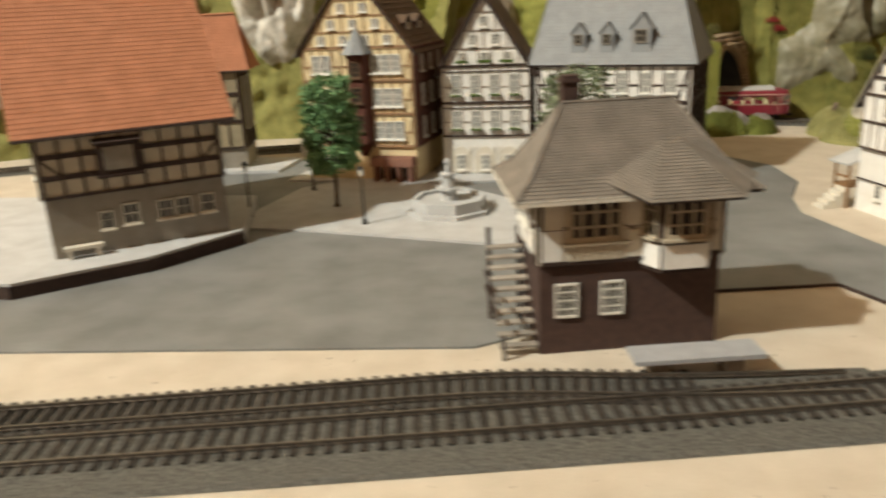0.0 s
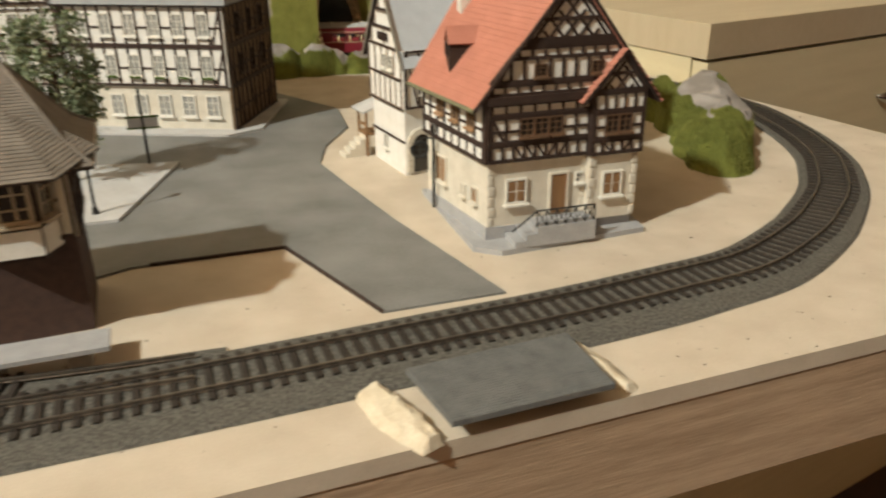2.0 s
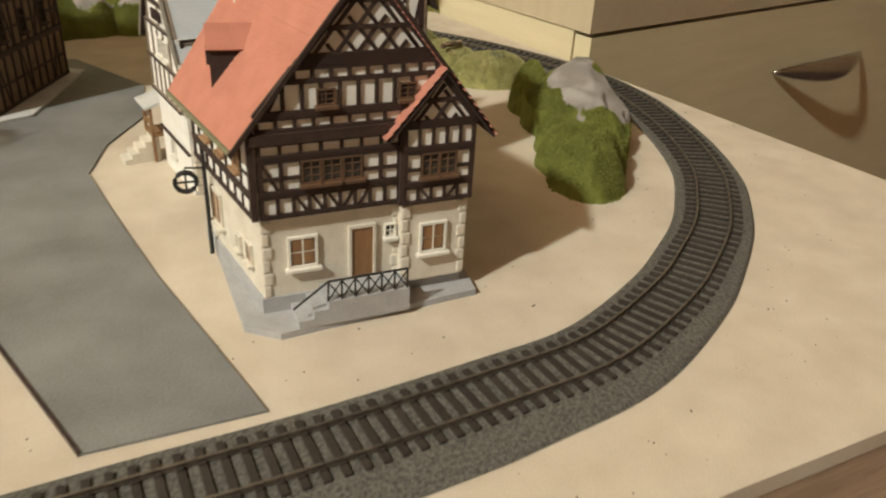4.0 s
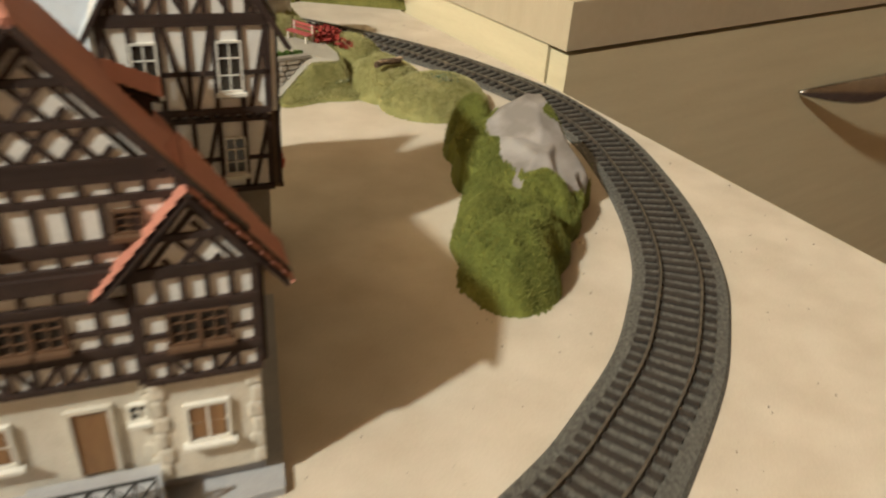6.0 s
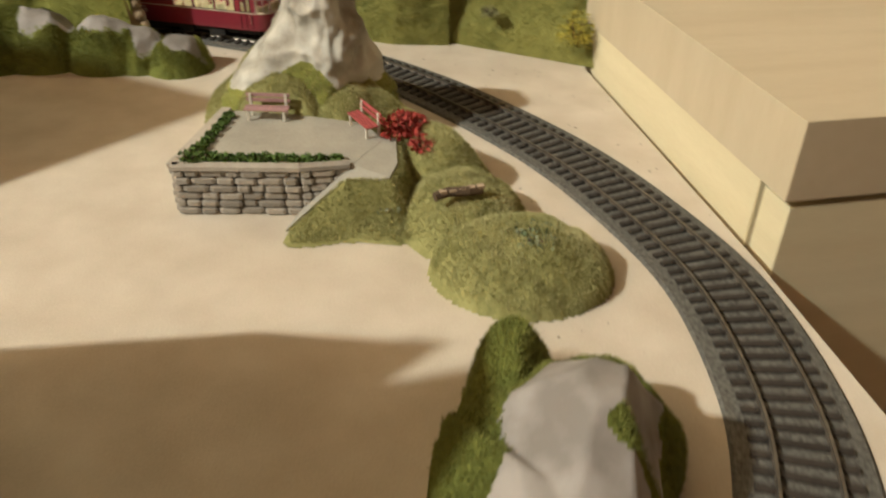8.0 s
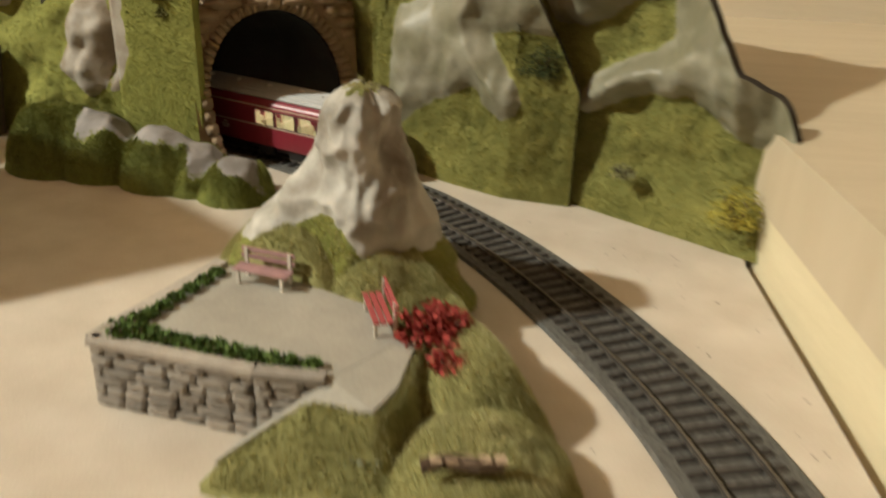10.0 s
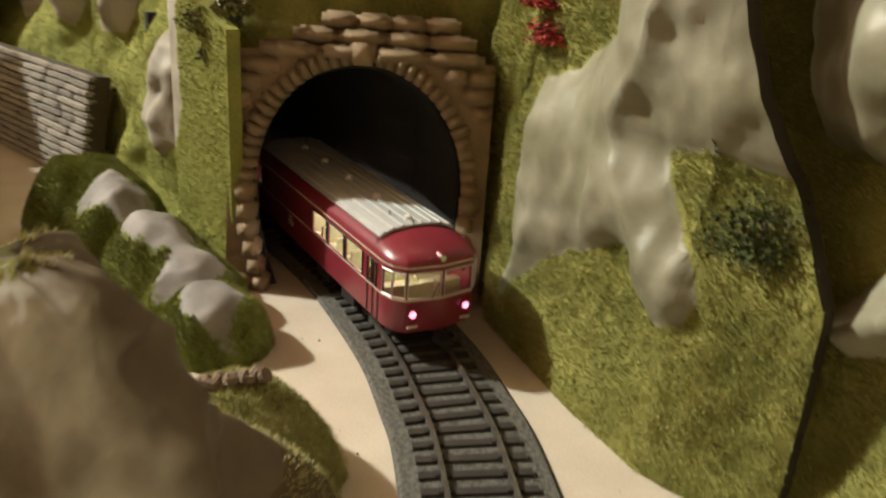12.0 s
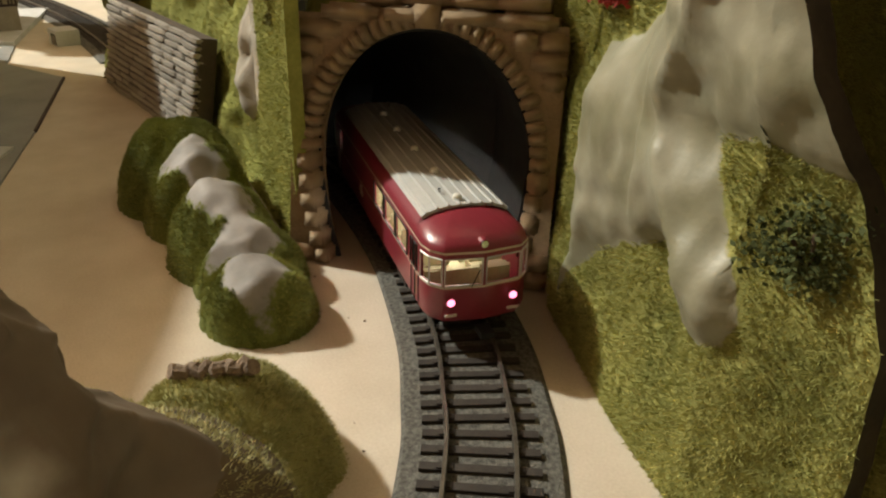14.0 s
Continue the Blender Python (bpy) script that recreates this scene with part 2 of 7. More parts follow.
HEDGELEAF = material("hedge_leaf", (0.12, 0.19, 0.04), (0.06, 0.11, 0.025), 0.85, 160, 6, 0.3)
BLOSSOM = material("pale_blossom_leaf", (0.34, 0.36, 0.25), (0.06, 0.11, 0.035), 0.8, 160, 4, 0.3)
REDLEAF = material("red_foliage", (0.42, 0.06, 0.045), (0.25, 0.035, 0.03), 0.8, 160, 6, 0.3)
YELLEAF = material("yellow_foliage", (0.46, 0.38, 0.06), (0.26, 0.24, 0.04), 0.8, 160, 6, 0.3)
IVYLEAF = material("olive_ivy_leaf", (0.24, 0.22, 0.07), (0.08, 0.085, 0.025), 0.85, 160, 6, 0.3)
GREYLEAF = material("grey_green_foliage", (0.30, 0.29, 0.15), (0.17, 0.17, 0.07), 0.85, 160, 6, 0.3)
DARKLEAF = material("dark_green_foliage", (0.07, 0.085, 0.025), (0.04, 0.05, 0.015), 0.85, 160, 6, 0.3)
BARK = material("tree_bark", (0.12, 0.08, 0.05), (0.07, 0.045, 0.03), 0.9, 200, 6, 0.6)
BARKPIECE = material("pale_bark", (0.30, 0.225, 0.165), (0.13, 0.09, 0.065), 0.95, 420, 5, 0.9)
OAK = material("pale_oak_veneer", (0.70, 0.625, 0.43), (0.63, 0.555, 0.37), 0.5, 9, 14, 0.08, stretch=(1, 1, 9))
OAKTOP = material("pale_oak_top", (0.56, 0.48, 0.345), (0.50, 0.42, 0.29), 0.5, 9, 14, 0.08, stretch=(1, 9, 1))
CHROME = material("brushed_metal", (0.62, 0.60, 0.57), (0.5, 0.48, 0.45), 0.25, 100, 5, 0.05, metal=1.0)
WALLPAPER = material("cream_wallpaper", (0.68, 0.58, 0.42), (0.60, 0.51, 0.36), 0.9, 12, 20, 0.5, stretch=(0.4, 1, 6))
# invented ceiling and wall colours, chosen for a dim, warm bounce into the shadows
CEILING = material("warm_bounce_ceiling", (0.265, 0.17, 0.095), (0.21, 0.13, 0.073), 0.9, 8, 20, 0.1)
BOUNCEWALL = material("brown_bounce_wall", (0.245, 0.155, 0.088), (0.185, 0.115, 0.062), 0.6, 9, 14, 0.1, stretch=(4, 4, 0.4))
CARPET = material("dark_floor", (0.09, 0.055, 0.05), (0.06, 0.04, 0.036), 0.9, 30, 20, 0.3)
RUBBER = material("grey_cobble_plate", (0.172, 0.176, 0.174), (0.115, 0.12, 0.12), 0.6, 150, 6, 0.2)
FILLER = material("cream_filler", (0.70, 0.64, 0.52), (0.54, 0.46, 0.34), 0.9, 120, 7, 0.6)
WINE = material("wine_red_lacquer", (0.235, 0.026, 0.042), (0.20, 0.021, 0.035), 0.32, 120, 8, 0.02, spec=0.5)
TRAINROOF = material("silver_grey_roof", (0.47, 0.47, 0.46), (0.41, 0.41, 0.40), 0.5, 200, 6, 0.05)
SILVER = material("dull_silver_paint", (0.52, 0.51, 0.49), (0.44, 0.43, 0.41), 0.5, 200, 6, 0.05, metal=0.4)
CREAMLINE = material("cream_lining", (0.60, 0.50, 0.40), (0.52, 0.43, 0.34), 0.5, 200, 6, 0.0)
UNDER = material("black_underframe", (0.02, 0.018, 0.017), (0.013, 0.012, 0.012), 0.6, 200, 6, 0.2)
SEAT = material("yellow_cream_interior", (0.60, 0.58, 0.38), (0.48, 0.45, 0.27), 0.7, 200, 6, 0.05)
BENCHRED = material("red_bench_paint", (0.40, 0.09, 0.085), (0.30, 0.06, 0.06), 0.6, 300, 5, 0.2, spread=0.1)
BENCHPINK = material("faded_pink_bench", (0.42, 0.25, 0.25), (0.33, 0.19, 0.19), 0.6, 300, 5, 0.2, spread=0.1)
WHITEBAR = material("pale_lettering", (0.62, 0.52, 0.47), (0.58, 0.48, 0.43), 0.6, 200, 5, 0.0)
GLASS = clear_glass("clear_glazing")
STRIP = glow("lamp_strip", (1.0, 0.97, 0.82), 16.0)
TAIL = glow("red_tail_lamp", (1.0, 0.28, 0.45), 2.0)


# ---- mesh tools ----
class Geo:
    """Collects corners and faces for one mesh."""

    def __init__(self):
        self.v, self.f = [], []

    def add(self, pts, faces, m=None):
        n = len(self.v)
        self.v += [tuple(m @ Vector(p)) if m else tuple(p) for p in pts]
        self.f += [tuple(i + n for i in f) for f in faces]
        return self

    def box(self, x0, y0, z0, x1, y1, z1, m=None):
        p = [(x, y, z) for z in (z0, z1) for x, y in ((x0, y0), (x1, y0), (x1, y1), (x0, y1))]
        return self.add(p, [(3, 2, 1, 0), (4, 5, 6, 7), (0, 1, 5, 4), (1, 2, 6, 5), (2, 3, 7, 6), (3, 0, 4, 7)], m)

    def prism(self, poly, z0, z1, m=None):
        """An upright prism over a polygon that runs anticlockwise."""
        n = len(poly)
        p = [(x, y, z0) for x, y in poly] + [(x, y, z1) for x, y in poly]
        return self.add(p, [tuple(range(n - 1, -1, -1)), tuple(range(n, 2 * n))] + [(i, (i + 1) % n, n + (i + 1) % n, n + i) for i in range(n)], m)

    def front(self, poly, y0, y1, m=None):
        """A polygon in x and z that runs anticlockwise seen from -y, from y0 back to y1."""
        n = len(poly)
        p = [(x, y0, z) for x, z in poly] + [(x, y1, z) for x, z in poly]
        return self.add(p, [tuple(range(n)), tuple(range(2 * n - 1, n - 1, -1))] + [(i, n + i, n + (i + 1) % n, (i + 1) % n) for i in range(n)], m)

    def slab(self, a, b, c, d, t):
        """A sheet of thickness t below the corners a, b, c, d."""
        a, b, c, d = (Vector(p) for p in (a, b, c, d))
        n = (b - a).cross(d - a).normalized() * t
        return self.add([a - n, b - n, c - n, d - n, a, b, c, d], [(3, 2, 1, 0), (4, 5, 6, 7), (0, 1, 5, 4), (1, 2, 6, 5), (2, 3, 7, 6), (3, 0, 4, 7)])

    def cyl(self, x, y, z0, z1, r0, r1=None, n=10, m=None):
        r1 = r0 if r1 is None else r1
        ring = [(math.cos(2 * math.pi * i / n), math.sin(2 * math.pi * i / n)) for i in range(n)]
        p = [(x + r0 * c, y + r0 * s, z0) for c, s in ring] + [(x + r1 * c, y + r1 * s, z1) for c, s in ring]
        return self.add(p, [tuple(range(n - 1, -1, -1)), tuple(range(n, 2 * n))] + [(i, (i + 1) % n, n + (i + 1) % n, n + i) for i in range(n)], m)

    def ball(self, x, y, z, r, sx=1, sy=1, sz=1, n=10, m=None):
        p, f, k = [], [], n // 2
        for j in range(k + 1):
            a = math.pi * j / k
            p += [(x + sx * r * math.sin(a) * math.cos(2 * math.pi * i / n), y + sy * r * math.sin(a) * math.sin(2 * math.pi * i / n), z - sz * r * math.cos(a)) for i in range(n)]
        for j in range(k):
            f += [(j * n + i, j * n + (i + 1) % n, (j + 1) * n + (i + 1) % n, (j + 1) * n + i) for i in range(n)]
        return self.add(p, f, m)

    def tube(self, path, r, n=6):
        path = [Vector(p) for p in path]
        p, f = [], []
        for i, c in enumerate(path):
            d = (path[min(i + 1, len(path) - 1)] - path[max(i - 1, 0)]).normalized()
            s = d.cross(Vector((0, 0, 1)) if abs(d.z) < 0.9 else Vector((1, 0, 0))).normalized()
            u = s.cross(d)
            p += [c + s * r * math.cos(2 * math.pi * k / n) + u * r * math.sin(2 * math.pi * k / n) for k in range(n)]
        for i in range(len(path) - 1):
            f += [(i * n + k, i * n + (k + 1) % n, (i + 1) * n + (k + 1) % n, (i + 1) * n + k) for k in range(n)]
        f += [tuple(range(n - 1, -1, -1)), tuple(range((len(path) - 1) * n, len(path) * n))]
        return self.add(p, f)

    def mesh(self, name, mat, smooth=False):
        me = bpy.data.meshes.new(name)
        me.from_pydata(self.v, [], self.f)
        me.validate()
        me.materials.append(mat)
        if smooth:
            me.shade_smooth()
        return me


def part(name, geo, mat, parent=None, label="", smooth=False, m=None):
    """One mesh object from a Geo or a ready mesh, under its thing or part."""
    ob = new(name, geo if isinstance(geo, bpy.types.Mesh) else geo.mesh(name, mat, smooth))
    ob.parent = parent
    if m is not None:
        ob.matrix_local = m
    if label:
        ob["label"] = label
    return ob


def thing(name, label, category, m=None, group="", kind=""):
    ob = new(name)
    ob.empty_display_size = 0.01
    if m is not None:
        ob.matrix_world = m
    return tagged(ob, label, category, group, kind)


def setting(name, geo, mat, label, category, smooth=False):
    return tagged(part(name, geo, mat, None, "", smooth), label, category, kind="structure")


def smooth_line(pts, step):
    """A Catmull-Rom line through the points, at even steps."""
    P = [Vector((*p, 0)) for p in pts]
    P = [2 * P[0] - P[1]] + P + [2 * P[-1] - P[-2]]
    line = []
    for i in range(1, len(P) - 2):
        a, b, c, d = P[i - 1:i + 3]
        for k in range(40):
            t = k / 40
            line.append(0.5 * (2 * b + (c - a) * t + (2 * a - 5 * b + 4 * c - d) * t * t + (3 * b - a - 3 * c + d) * t ** 3))
    line.append(P[-2])
    for _ in range(60):
        line = [line[0]] + [(line[i - 1] + 2 * line[i] + line[i + 1]) / 4 for i in range(1, len(line) - 1)] + [line[-1]]
    out, left = [line[0]], step
    for a, b in zip(line, line[1:]):
        d = (b - a).length
        while d >= left:
            a = a + (b - a) * (left / d)
            d -= left
            out.append(a.copy())
            left = step
        left -= d
    return out


UNIT = {}


def unit_stone(mat):
    """A rounded block of unit size."""
    key = "stone " + mat.name
    if key not in UNIT:
        bm = bmesh.new()
        bmesh.ops.create_cube(bm, size=1.0)
        bmesh.ops.bevel(bm, geom=list(bm.edges), offset=0.16, segments=1, affect="EDGES")
        me = bpy.data.meshes.new("stone")
        bm.to_mesh(me)
        bm.free()
        me.materials.append(mat)
        UNIT[key] = me
    return UNIT[key]


def unit_cushion(mat):
    """A block of unit size with well rounded edges, like a moulded stone."""
    key = "cushion " + mat.name
    if key not in UNIT:
        bm = bmesh.new()
        bmesh.ops.create_cube(bm, size=1.0)
        bmesh.ops.bevel(bm, geom=list(bm.edges), offset=0.15, segments=2, affect="EDGES")
        me = bpy.data.meshes.new("stone")
        bm.to_mesh(me)
        bm.free()
        me.materials.append(mat)
        me.shade_smooth()
        UNIT[key] = me
    return UNIT[key]


def unit_box(mat):
    if mat.name not in UNIT:
        UNIT[mat.name] = Geo().box(-0.5, -0.5, -0.5, 0.5, 0.5, 0.5).mesh("beam", mat)
    return UNIT[mat.name]


# ---- room ----
R0, R1, S0, S1, FZ, CZ = -4.2, 3.0, -3.6, 1.45, -0.76, 3.0
setting("floor", Geo().box(R0, S0, FZ - 0.1, R1, S1, FZ), CARPET, "dark floor of the hobby room", "floor")
# the ceiling and the south, west and east walls are unseen, added for bounce
setting("ceiling", Geo().box(R0, S0, CZ, R1, S1, CZ + 0.1), CEILING, "unseen ceiling, coloured to warm the bounced light", "ceiling")
setting("wall_north", Geo().box(R0 - 0.1, S1, FZ - 0.1, R1 + 0.1, S1 + 0.1, CZ + 0.1), WALLPAPER, "cream ribbed wallpaper behind the layout", "wall")
setting("wall_south", Geo().box(R0 - 0.1, S0 - 0.1, FZ - 0.1, R1 + 0.1, S0, CZ + 0.1), BOUNCEWALL, "unseen brown wall, coloured to dim and warm the bounced light", "wall")
setting("wall_west", Geo().box(R0 - 0.1, S0, FZ - 0.1, R0, S1, CZ + 0.1), BOUNCEWALL, "unseen brown wall, coloured to dim and warm the bounced light", "wall")
setting("wall_east", Geo().box(R1, S0, FZ - 0.1, R1 + 0.1, S1, CZ + 0.1), BOUNCEWALL, "unseen brown wall, coloured to dim and warm the bounced light", "wall")

# ---- layout board and ground sheets ----
south = lambda x: 0.2105 + 0.125 * (x - 0.25)
OUT = [(-0.75, south(-0.75)), (0.787, south(0.787)), (0.742, 0.445), (0.676, 0.69), (0.612, 0.90), (0.60, 1.25), (-0.75, 1.25)]
board = setting("ground", Geo().prism(OUT, -0.008, 0.0), BOARD, "bare beige chipboard top of the model railway", "tabletop")
setting("trim", Geo().prism([(-0.75, south(-0.75) + 0.0006), (0.780, south(0.78) + 0.0006), (0.780, south(0.78) + 0.024), (-0.75, south(-0.75) + 0.024)], -0.056, -0.0085), EDGE,
        "raw brown wooden fascia under the board", "board edge")
setting("trim", Geo().prism([(0.755, south(0.75) + 0.03), (0.775, south(0.75) + 0.03), (0.715, 0.53), (0.695, 0.53)], -0.056, -0.0085), EDGE, "raw brown wooden side rail", "board edge")


def sheet(name, poly, z, mat, label, category):
    return setting(name, Geo().prism(poly, 0.0, z), mat, label, category)


sheet("road", [(0.355, 0.317), (0.340, 0.363), (0.321, 0.42), (0.303, 0.484), (0.289, 0.538), (0.297, 0.58), (0.32, 0.63), (0.319, 0.694), (0.27, 0.77), (0.12, 0.80), (-0.003, 0.82), (-0.06, 0.785), (-0.26, 0.80),
               (-0.30, 0.65), (-0.30, 0.33), (0.06, 0.325), (0.18, 0.389), (0.196, 0.391), (0.257, 0.396), (0.296, 0.312)], 0.0012, ASPHALT, "smooth grey card road between the houses", "road")
sheet("pavement", [(-0.132, 0.537), (-0.062, 0.523), (0.068, 0.480), (0.108, 0.452), (0.166, 0.455), (0.193, 0.561), (0.137, 0.566), (0.08, 0.60), (0.04, 0.645), (-0.053, 0.688), (-0.10, 0.655)], 0.003, PAVING,
      "pale concrete square with fountain and lamps", "pavement")
sheet("pavement", [(0.10, 0.664), (0.226, 0.6235), (0.252, 0.637), (0.278, 0.735), (0.15, 0.79)], 0.0028, PAVING, "pale pavement round the grey-roofed house", "pavement")
sheet("pavement", [(-0.12, 0.690), (-0.04, 0.672), (0.018, 0.655), (0.12, 0.668), (0.118, 0.772), (-0.10, 0.772)], 0.0028, PAVING, "pale pavement in front of the gabled houses", "pavement")
sheet("pavement", [(0.353, 0.367), (0.366, 0.358), (0.395, 0.362), (0.452, 0.370), (0.458, 0.47), (0.346, 0.462)], 0.003, PLINTH, "blue-grey paved base round the corner house", "pavement")
sheet("pavement", [(-0.36, 0.43), (-0.215, 0.40), (-0.150, 0.444), (-0.105, 0.50), (-0.125, 0.60), (-0.36, 0.62)], 0.011, PAVING, "raised pavement with a dark side by the inn", "pavement")
sheet("pavement", [(-0.30, 0.735), (-0.14, 0.728), (-0.13, 0.79), (-0.30, 0.82)], 0.004, PAVING, "pale kerb before the far timbered house", "pavement")
step_ = Geo()
for a, b in (((-0.36, 0.43), (-0.215, 0.40)), ((-0.215, 0.40), (-0.150, 0.444)), ((-0.150, 0.444), (-0.105, 0.50))):
    d = (Vector(b) - Vector(a)).normalized() * 0.0009
    step_.prism([(a[0] + d.y, a[1] - d.x), (b[0] + d.y, b[1] - d.x), (b[0], b[1]), (a[0], a[1])], 0.0, 0.0092)
setting("trim", step_, TIMBER, "dark side of the raised pavement", "kerb")
curb = Geo()
for a, b in (((0.189, 0.3905), (0.257, 0.396)), ((0.257, 0.396), (0.296, 0.312)), ((0.12, 0.80), (-0.003, 0.82))):
    d = (Vector(b) - Vector(a)).normalized() * 0.0006
    curb.prism([(a[0] + d.y, a[1] - d.x), (b[0] + d.y, b[1] - d.x), (b[0] - d.y, b[1] + d.x), (a[0] - d.y, a[1] + d.x)], 0.0, 0.0017)
setting("trim", curb, TIMBER, "thin dark wooden edging of the sand plot", "edging")

# ---- track ----
LINE = smooth_line([(-0.5, 0.186), (-0.2, 0.224), (0.074, 0.2555), (0.14, 0.263), (0.25, 0.2765), (0.314, 0.2855), (0.375, 0.2935), (0.437, 0.305), (0.487, 0.317), (0.538, 0.347), (0.566, 0.370), (0.595, 0.398),
                    (0.617, 0.428), (0.636, 0.460), (0.6525, 0.507), (0.663, 0.56), (0.6665, 0.61), (0.6545, 0.675), (0.6245, 0.734), (0.597, 0.774), (0.568, 0.806), (0.54, 0.833), (0.514, 0.855), (0.487, 0.874),
                    (0.453, 0.8945), (0.433, 0.9035), (0.4065, 0.914), (0.371, 0.9235), (0.342, 0.9295), (0.30, 0.934), (0.25, 0.936), (0.20, 0.936)], 0.002)


def sides(line, i):
    d = (line[min(i + 1, len(line) - 1)] - line[max(i - 1, 0)]).normalized()
    return d, Vector((-d.y, d.x, 0))


def sweep(line, profile, geo=None, width=lambda i, y: y):
    """The profile, points (across, up) with left positive, drawn along the line."""
    geo = geo or Geo()
    n = len(profile)
    p, f = [], []
    for i, c in enumerate(line):
        d, s = sides(line, i)
        p += [c + s * width(i, y) + Vector((0, 0, z)) for y, z in profile]
    for i in range(len(line) - 1):
        f += [(i * n + k, (i + 1) * n + k, (i + 1) * n + (k + 1) % n, i * n + (k + 1) % n) for k in range(n)]
    f += [tuple(range(n)), tuple(range(len(line) * n - 1, (len(line) - 1) * n - 1, -1))]
    return geo.add(p, f)


def outer(i, y):
    x, far = LINE[i].x, LINE[i].y > 0.45
    wide = 0.0215 if far else min(max(0.031 - (x - 0.42) * 0.056, 0.0215), 0.031)
    return y if y > -0.02 else y * wide / 0.029


track = thing("railway_track", "curved single railway track with steel rails on dark sleepers", "railway track")
part("ballast_bed", sweep(LINE, [(0.0205, 0.0003), (0.0195, 0.0016), (0.011, 0.0021), (-0.011, 0.0021), (-0.027, 0.0016), (-0.029, 0.0003)][::-1], None, outer), BED, track, "dark grey granular ballast mat")
RAILP = [(-0.0007, 0.0028), (0.0007, 0.0028), (0.0004, 0.0033), (0.0006, 0.0040), (0.0005, 0.0046), (-0.0005, 0.0046), (-0.0006, 0.0040), (-0.0004, 0.0033)]
for side in (-1, 1):
    part("rail", sweep(LINE, [(y + side * 0.0087, z) for y, z in RAILP]), RAIL, track)
SLEEP = Geo().box(-0.0013, -0.0150, 0.0010, 0.0013, 0.0150, 0.0030)
for y in (-0.0087, 0.0087):
    SLEEP.box(-0.0010, y - 0.0020, 0.0030, 0.0010, y + 0.0020, 0.0034)
SLEEP = SLEEP.mesh("sleeper", SLEEPER)
at_ = 60.0
while at_ < len(LINE) - 2:
    i = int(at_)
    d, s = sides(LINE, i)
    part("sleeper", SLEEP, SLEEPER, track, m=Matrix.Translation(LINE[i].lerp(LINE[i + 1], at_ - i)) @ Matrix.Rotation(math.atan2(d.y, d.x), 4, "Z"))
    at_ += 3.3
BRANCH = smooth_line([(-0.5, 0.222), (-0.2, 0.252), (-0.02, 0.2735), (0.07, 0.2835), (0.15, 0.280), (0.23, 0.2825)], 0.003)
siding = thing("railway_track", "second track that joins at a turnout", "railway track")
part("ballast_bed", sweep(BRANCH, [(0.016, 0.0003), (0.015, 0.0012), (-0.015, 0.0012), (-0.016, 0.0003)][::-1]), BED, siding)
for side in (-1, 1):
    part("rail", sweep(BRANCH[:-4], [(y + side * 0.0087, z - 0.0002) for y, z in RAILP]), RAIL, siding)
for i in range(40, len(BRANCH) - 25, 2):
    d, s = sides(BRANCH, i)
    part("sleeper", SLEEP, SLEEPER, siding, m=Matrix.Translation(BRANCH[i] - Vector((0, 0, 0.0003))) @ Matrix.Rotation(math.atan2(d.y, d.x), 4, "Z"))

FAR = smooth_line([(-0.46, 0.775), (-0.38, 0.802), (-0.31, 0.822), (-0.25, 0.837), (-0.18, 0.851), (-0.10, 0.862), (-0.04, 0.868)], 0.003)
far_track = thing("railway_track", "far curved track on grey ballast at the foot of the hill", "railway track")
part("ballast_bed", sweep(FAR, [(0.022, 0.0003), (0.019, 0.0018), (-0.019, 0.0018), (-0.022, 0.0003)][::-1]), BED, far_track)
for side in (-1, 1):
    part("rail", sweep(FAR, [(y + side * 0.0087, z) for y, z in RAILP]), RAIL, far_track)
for i in range(2, len(FAR) - 1, 2):
    d, s = sides(FAR, i)
    part("sleeper", SLEEP, SLEEPER, far_track, m=Matrix.Translation(FAR[i]) @ Matrix.Rotation(math.atan2(d.y, d.x), 4, "Z"))
culvert = thing("concrete_block", "small pale concrete block with a dark opening", "concrete block", pose(-0.128, 0.826, 0, 0, 0, 15))
part("block", Geo().box(-0.012, -0.008, 0.0, 0.010, 0.010, 0.012), PAVING, culvert)
part("opening", Geo().box(-0.003, -0.0084, 0.0008, 0.008, -0.0078, 0.0095), PANE, culvert, "dark opening")

# ---- cabinet beside the board ----
cab = thing("sideboard_cabinet", "pale oak veneer cabinet with a door and metal bow handle", "cabinet", pose(0.683, 0.70, FZ, 0, 0, 18))
H = 0.059 - FZ
part("carcass", Geo().box(0.0, 0.02, 0.0, 0.9, 0.60, H - 0.034), OAK, cab)
part("top_board", Geo().box(-0.002, -0.001, H - 0.034, 0.902, 0.602, H), OAKTOP, cab)
for z0, z1 in ((0.05, H - 0.038),):
    front = part("door", Geo().box(0.002, 0.0, z0, 0.898, 0.019, z1), OAK, cab)
    g, n = [], 24
    handle = Geo()
    for k in range(n + 1):
        t = k / n
        rz, ry = 0.0015 + 0.013 * math.sin(math.pi * t) ** 0.8, 0.002 + 0.002 * math.sin(math.pi * t)
        c = (0.305 + 0.19 * t, -0.003 - 0.026 * math.sin(math.pi * t), z1 - 0.070)
        g += [(c[0], c[1] + ry * math.cos(a), c[2] + rz * math.sin(a)) for a in [2 * math.pi * j / 8 for j in range(8)]]
    handle.add(g, [(8 * k + j, 8 * k + (j + 1) % 8, 8 * k + 8 + (j + 1) % 8, 8 * k + 8 + j) for k in range(n) for j in range(8)] + [tuple(range(7, -1, -1)), tuple(range(8 * n, 8 * n + 8))])
    part("bow_handle", handle, CHROME, front, "curved brushed metal handle", True)


